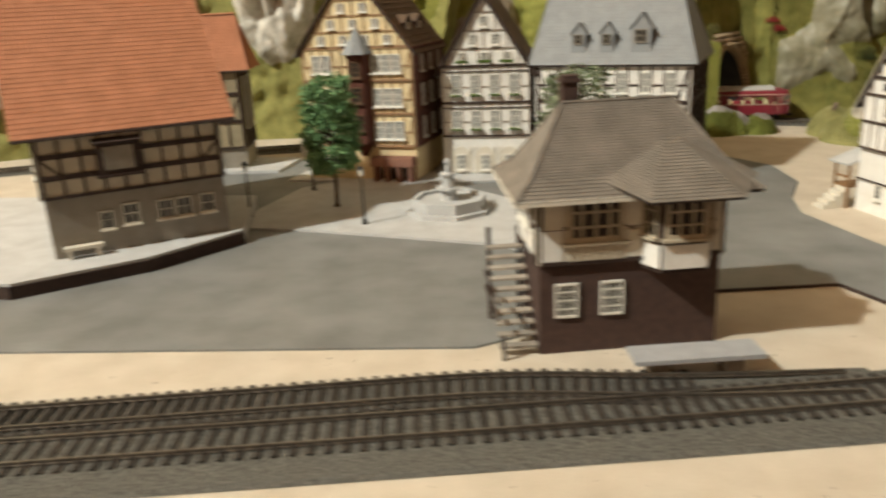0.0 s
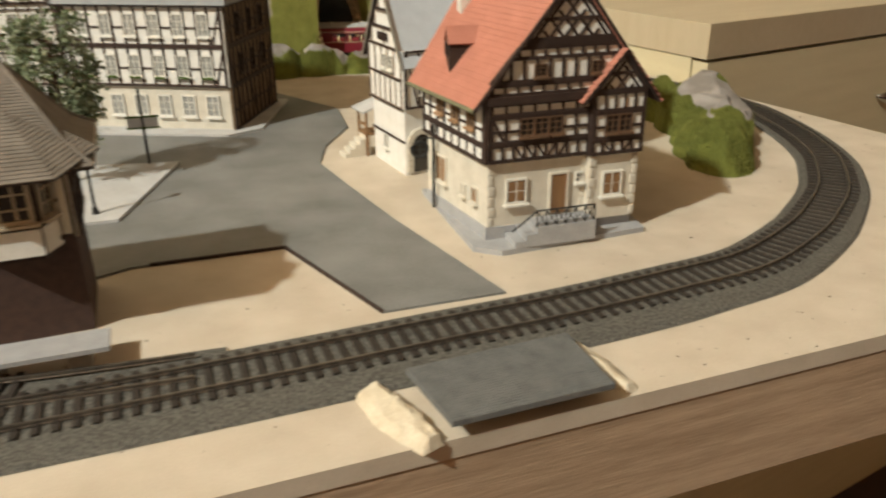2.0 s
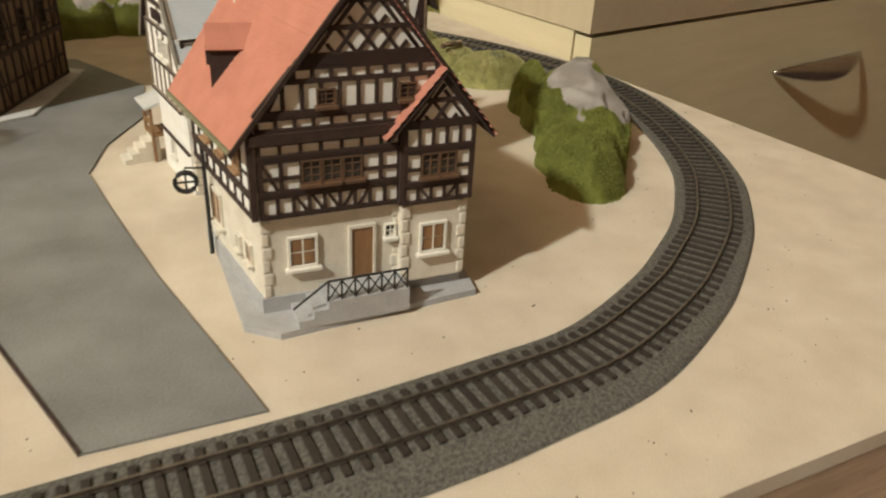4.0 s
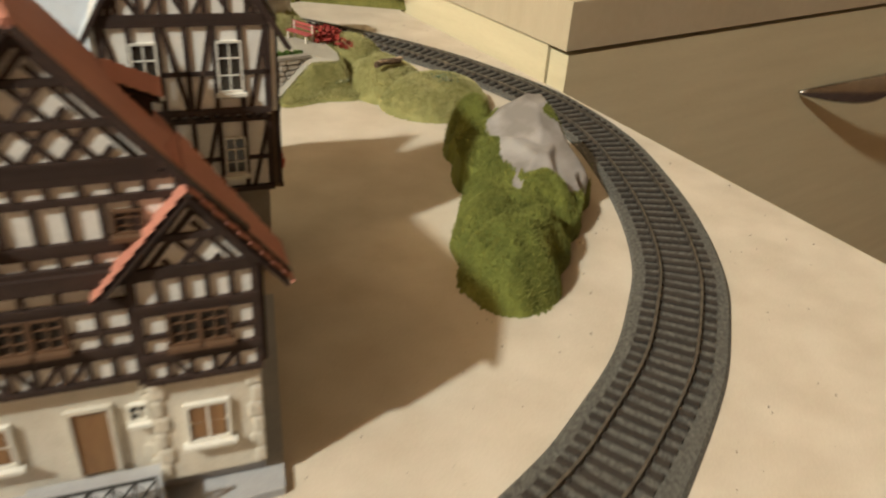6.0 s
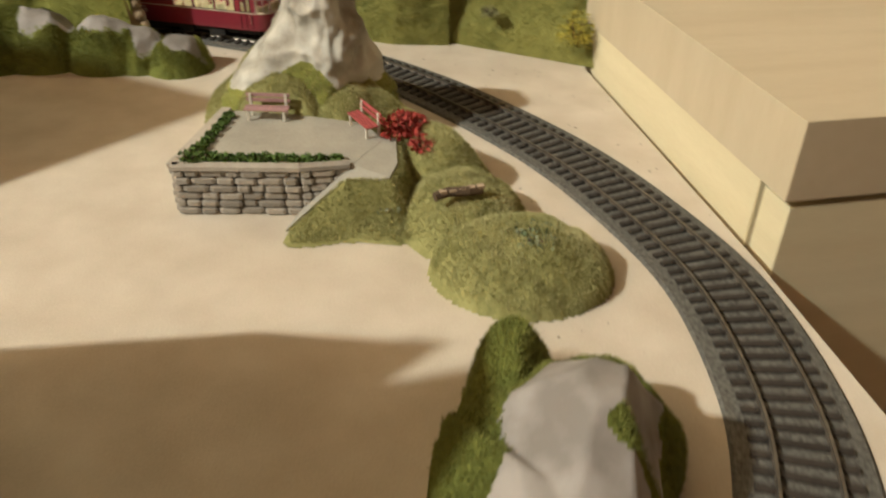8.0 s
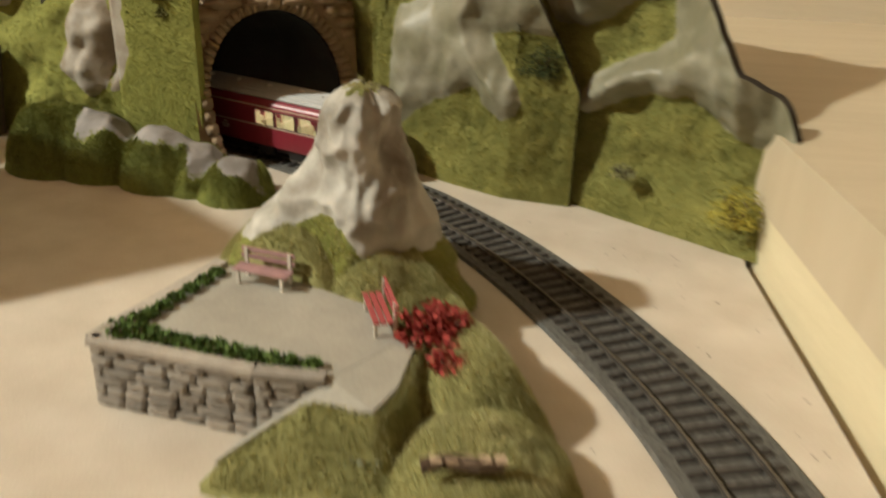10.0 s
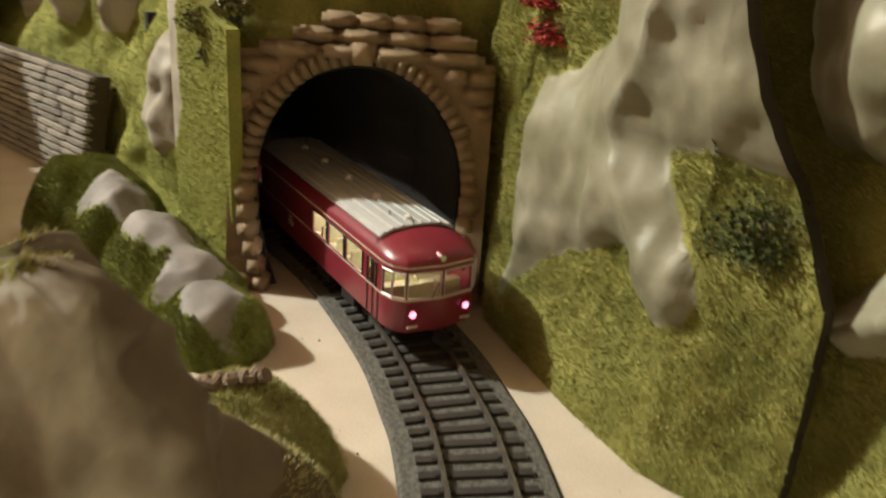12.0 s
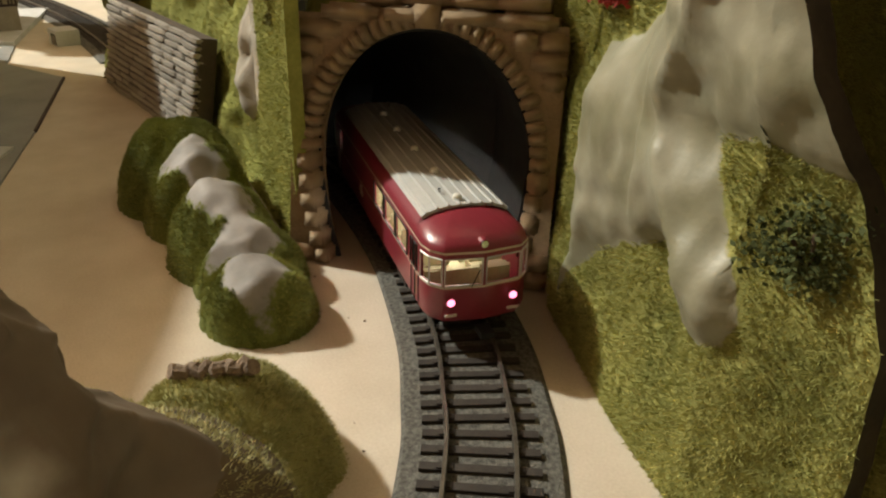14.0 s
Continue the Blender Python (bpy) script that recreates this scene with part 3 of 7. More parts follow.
# ---- houses ----
def face(p0, p1):
    """The frame of a wall from p0 to p1, whose outside lies to the right of that way: x along it, y inwards, z up."""
    d = (Vector((*p1, 0)) - Vector((*p0, 0))).normalized()
    return Matrix(((d.x, -d.y, 0, p0[0]), (d.y, d.x, 0, p0[1]), (0, 0, 1, 0), (0, 0, 0, 1)))


def beam(parent, m, u0, v0, u1, v1, th, mat, proud=0.0009, depth=0.002):
    a = math.atan2(v1 - v0, u1 - u0)
    size = (math.hypot(u1 - u0, v1 - v0), depth, th)
    part("beam", unit_box(mat), mat, parent, m=m @ Matrix.Translation(((u0 + u1) / 2, depth / 2 - proud, (v0 + v1) / 2)) @ Matrix.Rotation(-a, 4, "Y") @ Matrix.Diagonal((*size, 1)))


WIN = {}


def window(parent, m, u, v, w, h, frame_mat=None, cols=2, rows=3, sill=True, arched=False):
    """A window whose lower left corner is at (u, v): frame with bars, pane and sill."""
    frame_mat = frame_mat or WINWHITE
    key = (round(w, 5), round(h, 5), frame_mat.name, cols, rows, sill, arched)
    if key not in WIN:
        t = max(w * 0.09, 0.0006)
        o, n = [(0, 0), (w, 0), (w, h), (0, h)], [(t, t), (w - t, t), (w - t, h - t), (t, h - t)]
        ring = [(x, -0.0013, z) for x, z in o] + [(x, -0.0013, z) for x, z in n] + [(x, 0.001, z) for x, z in o] + [(x, 0.001, z) for x, z in n]
        g = Geo().add(ring, [q for k in range(4) for q in ((k, (k + 1) % 4, 4 + (k + 1) % 4, 4 + k), (8 + (k + 1) % 4, 8 + k, 12 + k, 12 + (k + 1) % 4), (k + 8, (k + 1) % 4 + 8, (k + 1) % 4, k), (4 + k, 4 + (k + 1) % 4, 12 + (k + 1) % 4, 12 + k))])
        bars = [(w * k / cols - t * 0.35, w * k / cols + t * 0.35, t, h - t) for k in range(1, cols)] + [(t, w - t, h * k / rows - t * 0.25, h * k / rows + t * 0.25) for k in range(1, rows)]
        WIN[key] = (g.mesh("window", frame_mat), Geo().box(t * 0.5, -0.0004, t * 0.5, w - t * 0.5, 0.0008, h - t * 0.5).mesh("pane", CURTAIN if frame_mat is WINPALE else PANE),
                    Geo().box(-w * 0.1, -0.0030, -0.0012, w * 1.1, 0.0004, 0.0).mesh("sill", frame_mat),
                    [Geo().box(x0, -0.0010 + 0.0001 * (k % 2), z0, x1, 0.0005, z1).mesh("glazing_bar", frame_mat) for k, (x0, x1, z0, z1) in enumerate(bars)])
    a, b, c, e = WIN[key]
    ob = part("window", a, None, parent, m=m @ Matrix.Translation((u, 0, v)))
    part("pane", b, None, ob)
    for bar in e:
        part("glazing_bar", bar, None, ob)
    if sill:
        part("sill", c, None, ob)
    return ob


def flower_box(parent, m, u, v, w):
    g = Geo()
    for k in range(7):
        g.ball(u + w * (k + 0.5) / 7, -0.0032 + random.uniform(-0.0005, 0.0005), v + random.uniform(0, 0.0008), w / 9, n=6, sz=random.uniform(0.8, 1.4))
    part("flower_box", g, GREENS, parent, "green geranium box", m=m)


def timber_storey(parent, m, w, z0, z1, bays, wins=(), th=0.0017, mat=TIMBER, mid=0.45, braces=(), fm=None, flowers=False, win=(0.55, 0.62)):
    """Beams of one storey on a wall w wide; wins and braces are bay numbers."""
    h = z1 - z0
    beam(parent, m, 0, z0 + th / 2, w, z0 + th / 2, th * 1.15, mat, 0.0013)
    beam(parent, m, 0, z1 - th / 2, w, z1 - th / 2, th, mat, 0.0011)
    for k in range(bays + 1):
        u = th / 2 + (w - th) * k / bays
        beam(parent, m, u, z0 + th, u, z1 - th, th * (1.2 if k in (0, bays) else 0.9), mat)
    for k in range(bays):
        a, b = w * k / bays, w * (k + 1) / bays
        if k in wins:
            ww, hh = (b - a) * win[0] + 0.002, h * win[1]
            window(parent, m, (a + b - ww) / 2, z0 + h * 0.24, ww, hh, fm)
            beam(parent, m, a, z0 + h * 0.2, b, z0 + h * 0.2, th * 0.8, mat)
            if flowers:
                flower_box(parent, m, (a + b - ww) / 2, z0 + h * 0.22, ww)
        else:
            if mid:
                beam(parent, m, a, z0 + h * mid, b, z0 + h * mid, th * 0.8, mat)
            if k in braces:
                up = k < bays / 2
                beam(parent, m, a + th, z0 + th if not up else z1 - th, b - th / 2, z1 - th if not up else z0 + th, th * 0.8, mat, 0.0006)
                

def timber_gable(parent, m, w, z0, z1, rows, th=0.0016, mat=TIMBER, lattice=0, fm=None, wins=(), post=0.011, levels=None, solid=-1):
    """Beams inside a gable triangle of width w."""
    h = z1 - z0
    span = lambda z: ((z - z0) / h * w / 2, w - (z - z0) / h * w / 2)
    beam(parent, m, 0, z0 + th / 2, w, z0 + th / 2, th * 1.3, mat, 0.0012)
    for s in (0, 1):
        beam(parent, m, s * w, z0, w / 2, z1, th * 1.3, mat, 0.0012)
    levels = levels or [r / rows for r in range(rows + 1)]
    for r in range(1, rows):
        z = z0 + h * levels[r]
        a, b = span(z)
        beam(parent, m, a, z, b, z, th, mat, 0.001)
    for r in range(rows):
        za, zb = z0 + h * levels[r], z0 + h * levels[r + 1]
        a, b = span(zb)
        a2, b2 = span(za)
        if r == solid:
            beam(parent, m, a, (za + zb) / 2, b, (za + zb) / 2, zb - za, mat, 0.0010)
            continue
        if lattice and r >= rows - lattice:
            k = max(int((b2 - a2) / 0.0075), 1)
            for i in range(k):
                u = a2 + (b2 - a2) * (i + 0.5) / k
                for s in (-1, 1):
                    t = zb - za
                    e = u + s * t * 0.8
                    lim = max(min(e, b - 0.001), a + 0.001)
                    beam(parent, m, u, za, lim, za + t * abs(lim - u) / (t * 0.8 + 1e-9) if abs(lim - u) < t * 0.8 else zb, th * 0.8, mat, 0.0007)
            continue
        n = max(int(round((b - a) / post)), 1)
        for i in range(n + 1):
            u = a + (b - a) * i / n
            beam(parent, m, u, za, u, zb, th * 0.85, mat)
        if r < len(wins):
            for k in range(wins[r]):
                u = a + (b - a) * (k + 0.5) / wins[r]
                window(parent, m, u - 0.0035, za + 0.003, 0.007, (zb - za) - 0.006, fm)
        for s in (0, 1):
            beam(parent, m, a2 + 0.004 if s == 0 else b2 - 0.004, za, a if s == 0 else b, zb, th * 0.8, mat, 0.0006)


def course_roof(parent, corners, mat, rows, waves=0, t=0.0007, name="roof_slope", label="", twisted=False):
    """A roof plane from eave (a, b) to ridge (d, c), laid in overlapping courses; waves: pantile rolls along a course."""
    a, b, c, d = (Vector(p) for p in corners)
    n = (b - a).cross(d - a).normalized()
    if not twisted:
        part("roof_boarding", Geo().slab(a - n * t * 1.1, b - n * t * 1.1, c - n * t * 1.1, d - n * t * 1.1, 0.0008), TIMBER, parent)
    cols = 12 if twisted else max(waves * 4, 1)
    p = []
    for r in range(rows):
        for f, lift in ((r / rows, 1.0), ((r + 1) / rows, 0.25)):
            l, e = a.lerp(d, f), b.lerp(c, f)
            for k in range(cols + 1):
                s = k / cols
                roll = 0.45 * math.cos(2 * math.pi * waves * s) if waves else 0.0
                p.append(l.lerp(e, s) + n * t * (lift + roll))
    w = cols + 1
    g = Geo().add([v - n * t * 1.4 for v in p[:w]] + p, [(q * w + k, q * w + k + 1, (q + 1) * w + k + 1, (q + 1) * w + k) for q in range(2 * rows) for k in range(cols)])
    ob = part(name, g, mat, parent, label)
    if twisted:
        mod = ob.modifiers.new("thickness", "SOLIDIFY")
        mod.thickness, mod.offset = 0.0012, -1
    return ob


def gable_roof(parent, w, L, z0, z1, mat, rows, over=0.004, eave=0.005, waves=0, t=0.0007, skew=0.0, west=(0.0, 0.0), barge=None):
    """Ridge along y over the front gable: two slopes with barge boards and a ridge tile."""
    s = (z1 - z0) / (w / 2)
    ze = z0 - s * eave
    y0, y1 = -over, L + over
    k = skew * (y1 - y0)
    course_roof(parent, ((-eave - west[0], y1 - west[1], ze), (-eave, y0, ze), (w / 2, y0, z1), (w / 2 - k, y1, z1)), mat, rows, waves, t, twisted=skew != 0)
    course_roof(parent, ((w + eave, y0, ze), (w + eave - k, y1, ze), (w / 2 - k, y1, z1), (w / 2, y0, z1)), mat, rows, waves, t, twisted=skew != 0)
    for sx in (-eave, w + eave):
        k = 1 if sx < 0 else -1
        part("barge_board", Geo().slab((sx, y0 - 0.0006, ze - 0.0010), (sx, y0 + 0.0008, ze - 0.0010), (w / 2, y0 + 0.0008, z1 - 0.0010), (w / 2, y0 - 0.0006, z1 - 0.0010), 0.0016 * k), barge or TIMBER, parent)
    part("ridge_tile", Geo().tube([(w / 2, y0, z1 + 0.0004), (w / 2 - skew * (y1 - y0), y1, z1 + 0.0004)], 0.0012, 6), mat, parent)


def gable_wall(parent, m, w, z0, z1, mat):
    part("gable_wall", Geo().front([(0, z0), (w, z0), (w / 2, z1)], 0.0, 0.002), mat, parent, m=m)


def chimney(parent, x, y, z0, z1, mat, s=0.006):
    g = Geo().box(x - s / 2, y - s / 2, z0, x + s / 2, y + s / 2, z1).box(x - s * 0.62, y - s * 0.62, z1 - 0.003, x + s * 0.62, y + s * 0.62, z1 - 0.0015)
    part("chimney", g, mat, parent)


def box_wall(parent, w, L, z0, z1, mat, name="wall", inset=0.0):
    return part(name, Geo().box(inset, inset, z0, w - inset, L - inset, z1), mat, parent)


def door(parent, m, u, v, w, h, mat=DOORWOOD, arch=False):
    g = Geo()
    if arch:
        n = 8
        g.front([(u, v), (u + w, v)] + [(u + w / 2 + w / 2 * math.cos(math.pi * k / n), v + h - w / 2 + w / 2 * math.sin(math.pi * k / n)) for k in range(n + 1)], -0.0008, 0.001)
    else:
        g.box(u, -0.0008, v, u + w, 0.001, v + h)
    d = part("door", g, mat, parent, m=m)
    fr = Geo().box(u - 0.0012, -0.0014, v, u, 0.001, v + h).box(u + w, -0.0014, v, u + w + 0.0012, 0.001, v + h)
    if not arch:
        fr.box(u - 0.0012, -0.0014, v + h, u + w + 0.0012, 0.001, v + h + 0.0012)
    part("door_frame", fr, CREAM, d)


def dormer(parent, x, y, z, w, h, d, mat, wall, ang=0.0, fm=None, pointed=True):
    """A small dormer that faces -y (turned by ang), its foot at (x, y, z)."""
    m = pose(x, y, z, 0, 0, ang)
    b = part("dormer", Geo().box(-w / 2, 0, -h * 0.6, w / 2, d, h * 0.55), wall, parent, m=m)
    window(b, Matrix.Identity(4), -w * 0.3, h * 0.08, w * 0.6, h * 0.42, fm, 2, 2, False)
    if pointed:
        for s in (-1, 1):
            pts = ((s * w * 0.65, -0.001, h * 0.5), (s * w * 0.65, d, h * 0.5), (0, d, h), (0, -0.001, h))
            part("dormer_roof", Geo().slab(*(pts if s > 0 else (pts[1], pts[0], pts[3], pts[2])), 0.001), mat, b)
        part("dormer_gable", Geo().front([(-w / 2, h * 0.5), (w / 2, h * 0.5), (0, h * 0.95)], 0.0003, 0.002), wall, b)
    else:
        part("dormer_roof", Geo().slab((-w * 0.6, -0.002, h * 0.55), (w * 0.6, -0.002, h * 0.55), (w * 0.6, d, h * 0.95), (-w * 0.6, d, h * 0.95), 0.001), mat, b)


def hip_roof(parent, w, L, z0, z1, r0, r1, mat, rows, over=0.006, y_ridge=None, t=0.0007, flare=0.0):
    """Ridge along x from r0 to r1; hipped at both ends."""
    yr = L / 2 if y_ridge is None else y_ridge
    a, b, c, d = (-over, -over, z0), (w + over, -over, z0), (w + over, L + over, z0), (-over, L + over, z0)
    p, q = (r0, yr, z1), (r1, yr, z1)
    part("soffit", Geo().box(-over + 0.001, -over + 0.001, z0 - 0.0016, w + over - 0.001, L + over - 0.001, z0 - 0.0002), TIMBER, parent)
    planes = ((a, b, q, p), (c, d, p, q), (b, c, q, q), (d, a, p, p))
    low = {}
    for k, (e0, e1, r1_, r0_) in enumerate(planes):
        if flare:
            m0, m1 = (Vector(e).lerp(Vector(r), flare + 0.12) for e, r in ((e0, r0_), (e1, r1_)))
            m0.z = m1.z = z0 + flare * (z1 - z0)
            course_roof(parent, (e0, e1, m1, m0), mat, max(rows // 4, 1), 0, t)
            course_roof(parent, (m0, m1, r1_, r0_), mat, rows, 0, t)
            low[e0] = m0
        else:
            course_roof(parent, (e0, e1, r1_, r0_), mat, rows, 0, t)
    for s, e in ((a, p), (b, q), (c, q), (d, p), (p, q)):
        way = [s, low[s], e] if s in low else [s, e]
        part("ridge_tile", Geo().tube([Vector(v) + Vector((0, 0, 0.0004)) for v in way], 0.0008, 6), mat, parent)


def shed_dormer(parent, w, ze, za, side, y0, y1, z0, high, mat, span):
    """A low shed dormer with a dark front, on the slope over the house's side 0 or 1."""
    s = (za - ze) / (span / 2)
    x_at = lambda z: ((z - ze) / s if side == 0 else w - (z - ze) / s)
    k = 1 if side == 0 else -1
    xf, zt = x_at(z0), z0 + high
    zb = zt + 0.006
    xb = x_at(zb)
    xo, zo = xf - k * 0.003, zt - 0.0012
    cheek = Geo()
    for y in (y0 + 0.001, y1 - 0.0018):
        cheek.add([(xf, y, z0), (x_at(zt), y, zt), (xf, y, zt - 0.0004), (xf, y + 0.0008, z0), (x_at(zt), y + 0.0008, zt), (xf, y + 0.0008, zt - 0.0004)], [(0, 1, 2), (5, 4, 3), (0, 3, 4, 1), (1, 4, 5, 2), (2, 5, 3, 0)])
    ob = part("dormer", cheek, TIMBER, parent, "low shed dormer with a dark front")
    part("dormer_front", Geo().box(min(xf, xf + k * 0.001), y0 + 0.001, z0 - 0.001, max(xf, xf + k * 0.001), y1 - 0.001, zt - 0.0006), PANE, ob)
    pts = ((xo, y1, zo), (xo, y0, zo), (xb, y0, zb), (xb, y1, zb)) if side == 0 else ((xo, y0, zo), (xo, y1, zo), (xb, y1, zb), (xb, y0, zb))
    course_roof(ob, pts, mat, 5, 0)


def corner_house():
    """Red-roofed corner house with a lattice gable and a small front gable."""
    w, L, z1, ze, za = 0.084, 0.086, 0.043, 0.079, 0.1325
    h = thing("half_timbered_house", "half-timbered house with red tiled roof and rendered ground floor", "house", pose(0.3625, 0.3745, 0.0028, 0, 0, 4))
    sk, sw, Lw = 0.018, 0.0115, 0.070  # both sides run askew, and the west side is shorter
    F, R, Lf = face((0, 0), (w, 0)), face((w, 0), (w - sk, L)), face((-sw, Lw), (0, 0))
    L2 = math.hypot(sw, Lw)
    plan = lambda o: [(-o, -o), (w + o, -o), (w - sk + o, L), (-sw - o, Lw)]
    bm_ = Matrix.Translation((0.056, -0.004, 0)) @ face((0, 0), (0.029, 0))
    part("plinth", Geo().prism(plan(0.001), 0, 0.007), PLINTH, h)
    part("ground_floor_wall", Geo().prism(plan(0.0), 0.007, z1), CREAM, h)
    part("upper_wall", Geo().prism(plan(0.002), z1, ze), PLASTER, h)
    up = Matrix.Translation((0, -0.002, 0)) @ F
    upL, upR = Matrix.Translation((-0.002, 0, 0)) @ Lf, Matrix.Translation((0.002, 0, 0)) @ R
    timber_storey(h, up, 0.056, z1, 0.0525, 9, th=0.0015, mid=0, braces=(2, 3, 4, 5, 6))
    timber_storey(h, up, 0.056, 0.0525, 0.067, 7, (2, 3, 4), braces=(0,), fm=WINYELLOW, win=(0.72, 0.66))
    timber_storey(h, up, 0.056, 0.067, 0.0735, 7, th=0.0014, mid=0)
    part("jetty_beam", Geo().box(-0.0025, -0.0045, 0.0732, w + 0.0025, -0.0015, 0.0772), TIMBER, h)
    timber_storey(h, up, w, 0.077, 0.083, 12, th=0.0014, mid=0)
    timber_storey(h, upL, L2, z1, 0.052, 8, th=0.0014, mid=0)
    timber_storey(h, upL, L2, 0.052, ze, 8, (2, 4, 6), th=0.0014, mid=0.3, fm=OCHREWOOD, win=(0.62, 0.66))
    for x in (-0.0032, w + 0.0008):
        part("corner_post", Geo().box(x, -0.0034, z1, x + 0.0024, -0.0010, ze), TIMBER, h)
    timber_storey(h, upR, L, z1, ze, 8, (2, 5), braces=(0, 1, 3, 6, 7))
    gable_wall(h, up, w, ze, za, PLASTER)
    timber_gable(h, up, w, 0.083, za - 0.0005, 6, th=0.0017, lattice=3, wins=(2,), fm=WINYELLOW, post=0.0068, levels=(0, 0.25, 0.35, 0.43, 0.62, 0.81, 1.0), solid=2)
    gable_roof(h, w, L - 0.006, 0.0825, 0.135, RED_TILE, 26, waves=0, over=0.0045, eave=0.009, t=0.00035, skew=0.21, west=(0.0135, 0.012))
    part("gable_wall", Geo().front([(-sw + 0.004, ze), (w - sk - 0.004, ze), (w / 2 - 0.0155, za)], Lw - 0.004, Lw - 0.002), PLASTER, h)
    gutter = Geo().tube([(-0.0094, -0.004, 0.0712), (-0.0224, 0.0715, 0.0712)], 0.0011, 6)
    part("gutter", gutter, GUTTER, h, "olive-green eaves gutter")
    for u, ww in ((0.010, 0.012), (0.050, 0.005)):
        window(h, F, u, 0.019 if ww > 0.008 else 0.027, ww, 0.014 if ww > 0.008 else 0.006, WINWHITE, 2, 2)
        if ww > 0.008:
            for k in (0, 1):
                part("inner_shutter", Geo().box(u + 0.0016 + k * 0.0048, -0.0009, 0.0206, u + 0.0056 + k * 0.0048, 0.0, 0.0316), DOORWOOD, h, "brown inner shutter", m=F)
    door(h, F, 0.036, 0.011, 0.009, 0.022)
    for mm, ends in ((F, (0.0, 0.053)), (bm_, (0.0, 0.025))):
        for u in ends:
            for k in range(6):
                wide = 0.0042 if k % 2 else 0.0030
                part("quoin_stone", unit_stone(CREAM), CREAM, h, m=mm @ Matrix.Translation((u + (wide / 2 if u == 0 else 0.004 - wide / 2), 0.0002, 0.0095 + 0.0058 * k)) @ Matrix.Diagonal((wide, 0.0018, 0.0054, 1)))
    for u, ww, hh in ((0.012, 0.013, 0.016), (0.043, 0.005, 0.007), (0.055, 0.006, 0.009)):
        window(h, Lf, u, 0.017, ww, hh, CREAM, 2, 2)
        part("inner_shutter", Geo().box(u + 0.001, -0.0009, 0.018, u + ww - 0.001, 0.0, 0.016 + hh), CREAM if hh < 0.008 else DOORWOOD, h, "brown inner shutter", m=Lf)
    # front bay with its own small gable
    bay = part("bay", Geo().box(0.056, -0.004, 0.006, w + 0.001, 0.004, z1), CREAM, h)
    bm = Matrix.Translation((0.056, -0.004, 0)) @ face((0, 0), (0.029, 0))
    part("bay_upper", Geo().box(0.0555, -0.0055, z1, w + 0.0015, 0.004, 0.076), PLASTER, h)
    bu = Matrix.Translation((0.0555, -0.0055, 0)) @ face((0, 0), (0.030, 0))
    timber_storey(h, bu, 0.030, z1, 0.051, 5, th=0.0014, mid=0, braces=(1, 3))
    timber_storey(h, bu, 0.030, 0.051, 0.066, 4, (1, 2), fm=WINYELLOW, win=(0.75, 0.66))
    timber_storey(h, bu, 0.030, 0.066, 0.076, 5, th=0.0014, mid=0)
    bl = Matrix.Translation((0.0555, -0.0055, 0)) @ face((0, 0.0055), (0, 0))
    timber_storey(h, bl, 0.0055, z1, 0.076, 1, th=0.0012)
    gable_wall(h, bu, 0.030, 0.076, 0.0955, PLASTER)
    timber_gable(h, bu, 0.030, 0.076, 0.095, 2, lattice=2)
    for s, e in (((0.0478, 0.0715), (0.0712, 0.0980)), ((0.0938, 0.0700), (0.0712, 0.0980))):
        pts = ((s[0], 0.012, s[1]), (s[0], -0.0085, s[1]), (e[0], -0.0085, e[1]), (e[0], 0.026, e[1]))
        pts = pts if s[0] < e[0] else (pts[1], pts[0], pts[3], pts[2])
        course_roof(h, pts, RED_TILE, 9, 0)
    window(h, bm, 0.008, 0.019, 0.012, 0.014, WINWHITE, 2, 2)
    for k in (0, 1):
        part("inner_shutter", Geo().box(0.0096 + k * 0.0048, -0.0009, 0.0206, 0.0136 + k * 0.0048, 0.0, 0.0316), DOORWOOD, h, "brown inner shutter", m=bm)
    # railing and steps before the door
    part("door_steps", Geo().box(0.022, -0.016, 0, 0.056, -0.0015, 0.0105).box(0.016, -0.016, 0, 0.022, -0.0015, 0.007).box(0.010, -0.016, 0, 0.016, -0.0015, 0.0035), PLINTH, h, "blue-grey stone landing")
    railing = part("railing", Geo().tube([(0.008, -0.0155, 0.0095), (0.022, -0.0155, 0.0195), (0.055, -0.0155, 0.0195)], 0.0005, 5), IRON, h, "black wrought railing")
    for k in range(7):
        u = 0.022 + k * 0.0055
        part("baluster", Geo().tube([(u, -0.0155, 0.0105), (u, -0.0155, 0.0195)], 0.0004, 5), IRON, railing)
        if k < 6:
            part("cross_bar", Geo().tube([(u, -0.0155, 0.011), (u + 0.0055, -0.0155, 0.019)], 0.0003, 5), IRON, railing)
            part("cross_bar", Geo().tube([(u, -0.0155, 0.019), (u + 0.0055, -0.0155, 0.011)], 0.0003, 5), IRON, railing)
    shed_dormer(h, w - 0.0145, 0.0805, 0.1345, 1, 0.060, 0.078, 0.085, 0.0105, RED_TILE, w)
    dormer(h, -0.0072, 0.0443, 0.0895, 0.0125, 0.0165, 0.017, RED_TILE, TIMBER, -99, TIMBER)
    chimney(h, 0.0105, 0.0680, 0.096, 0.150, WINWHITE, 0.007)



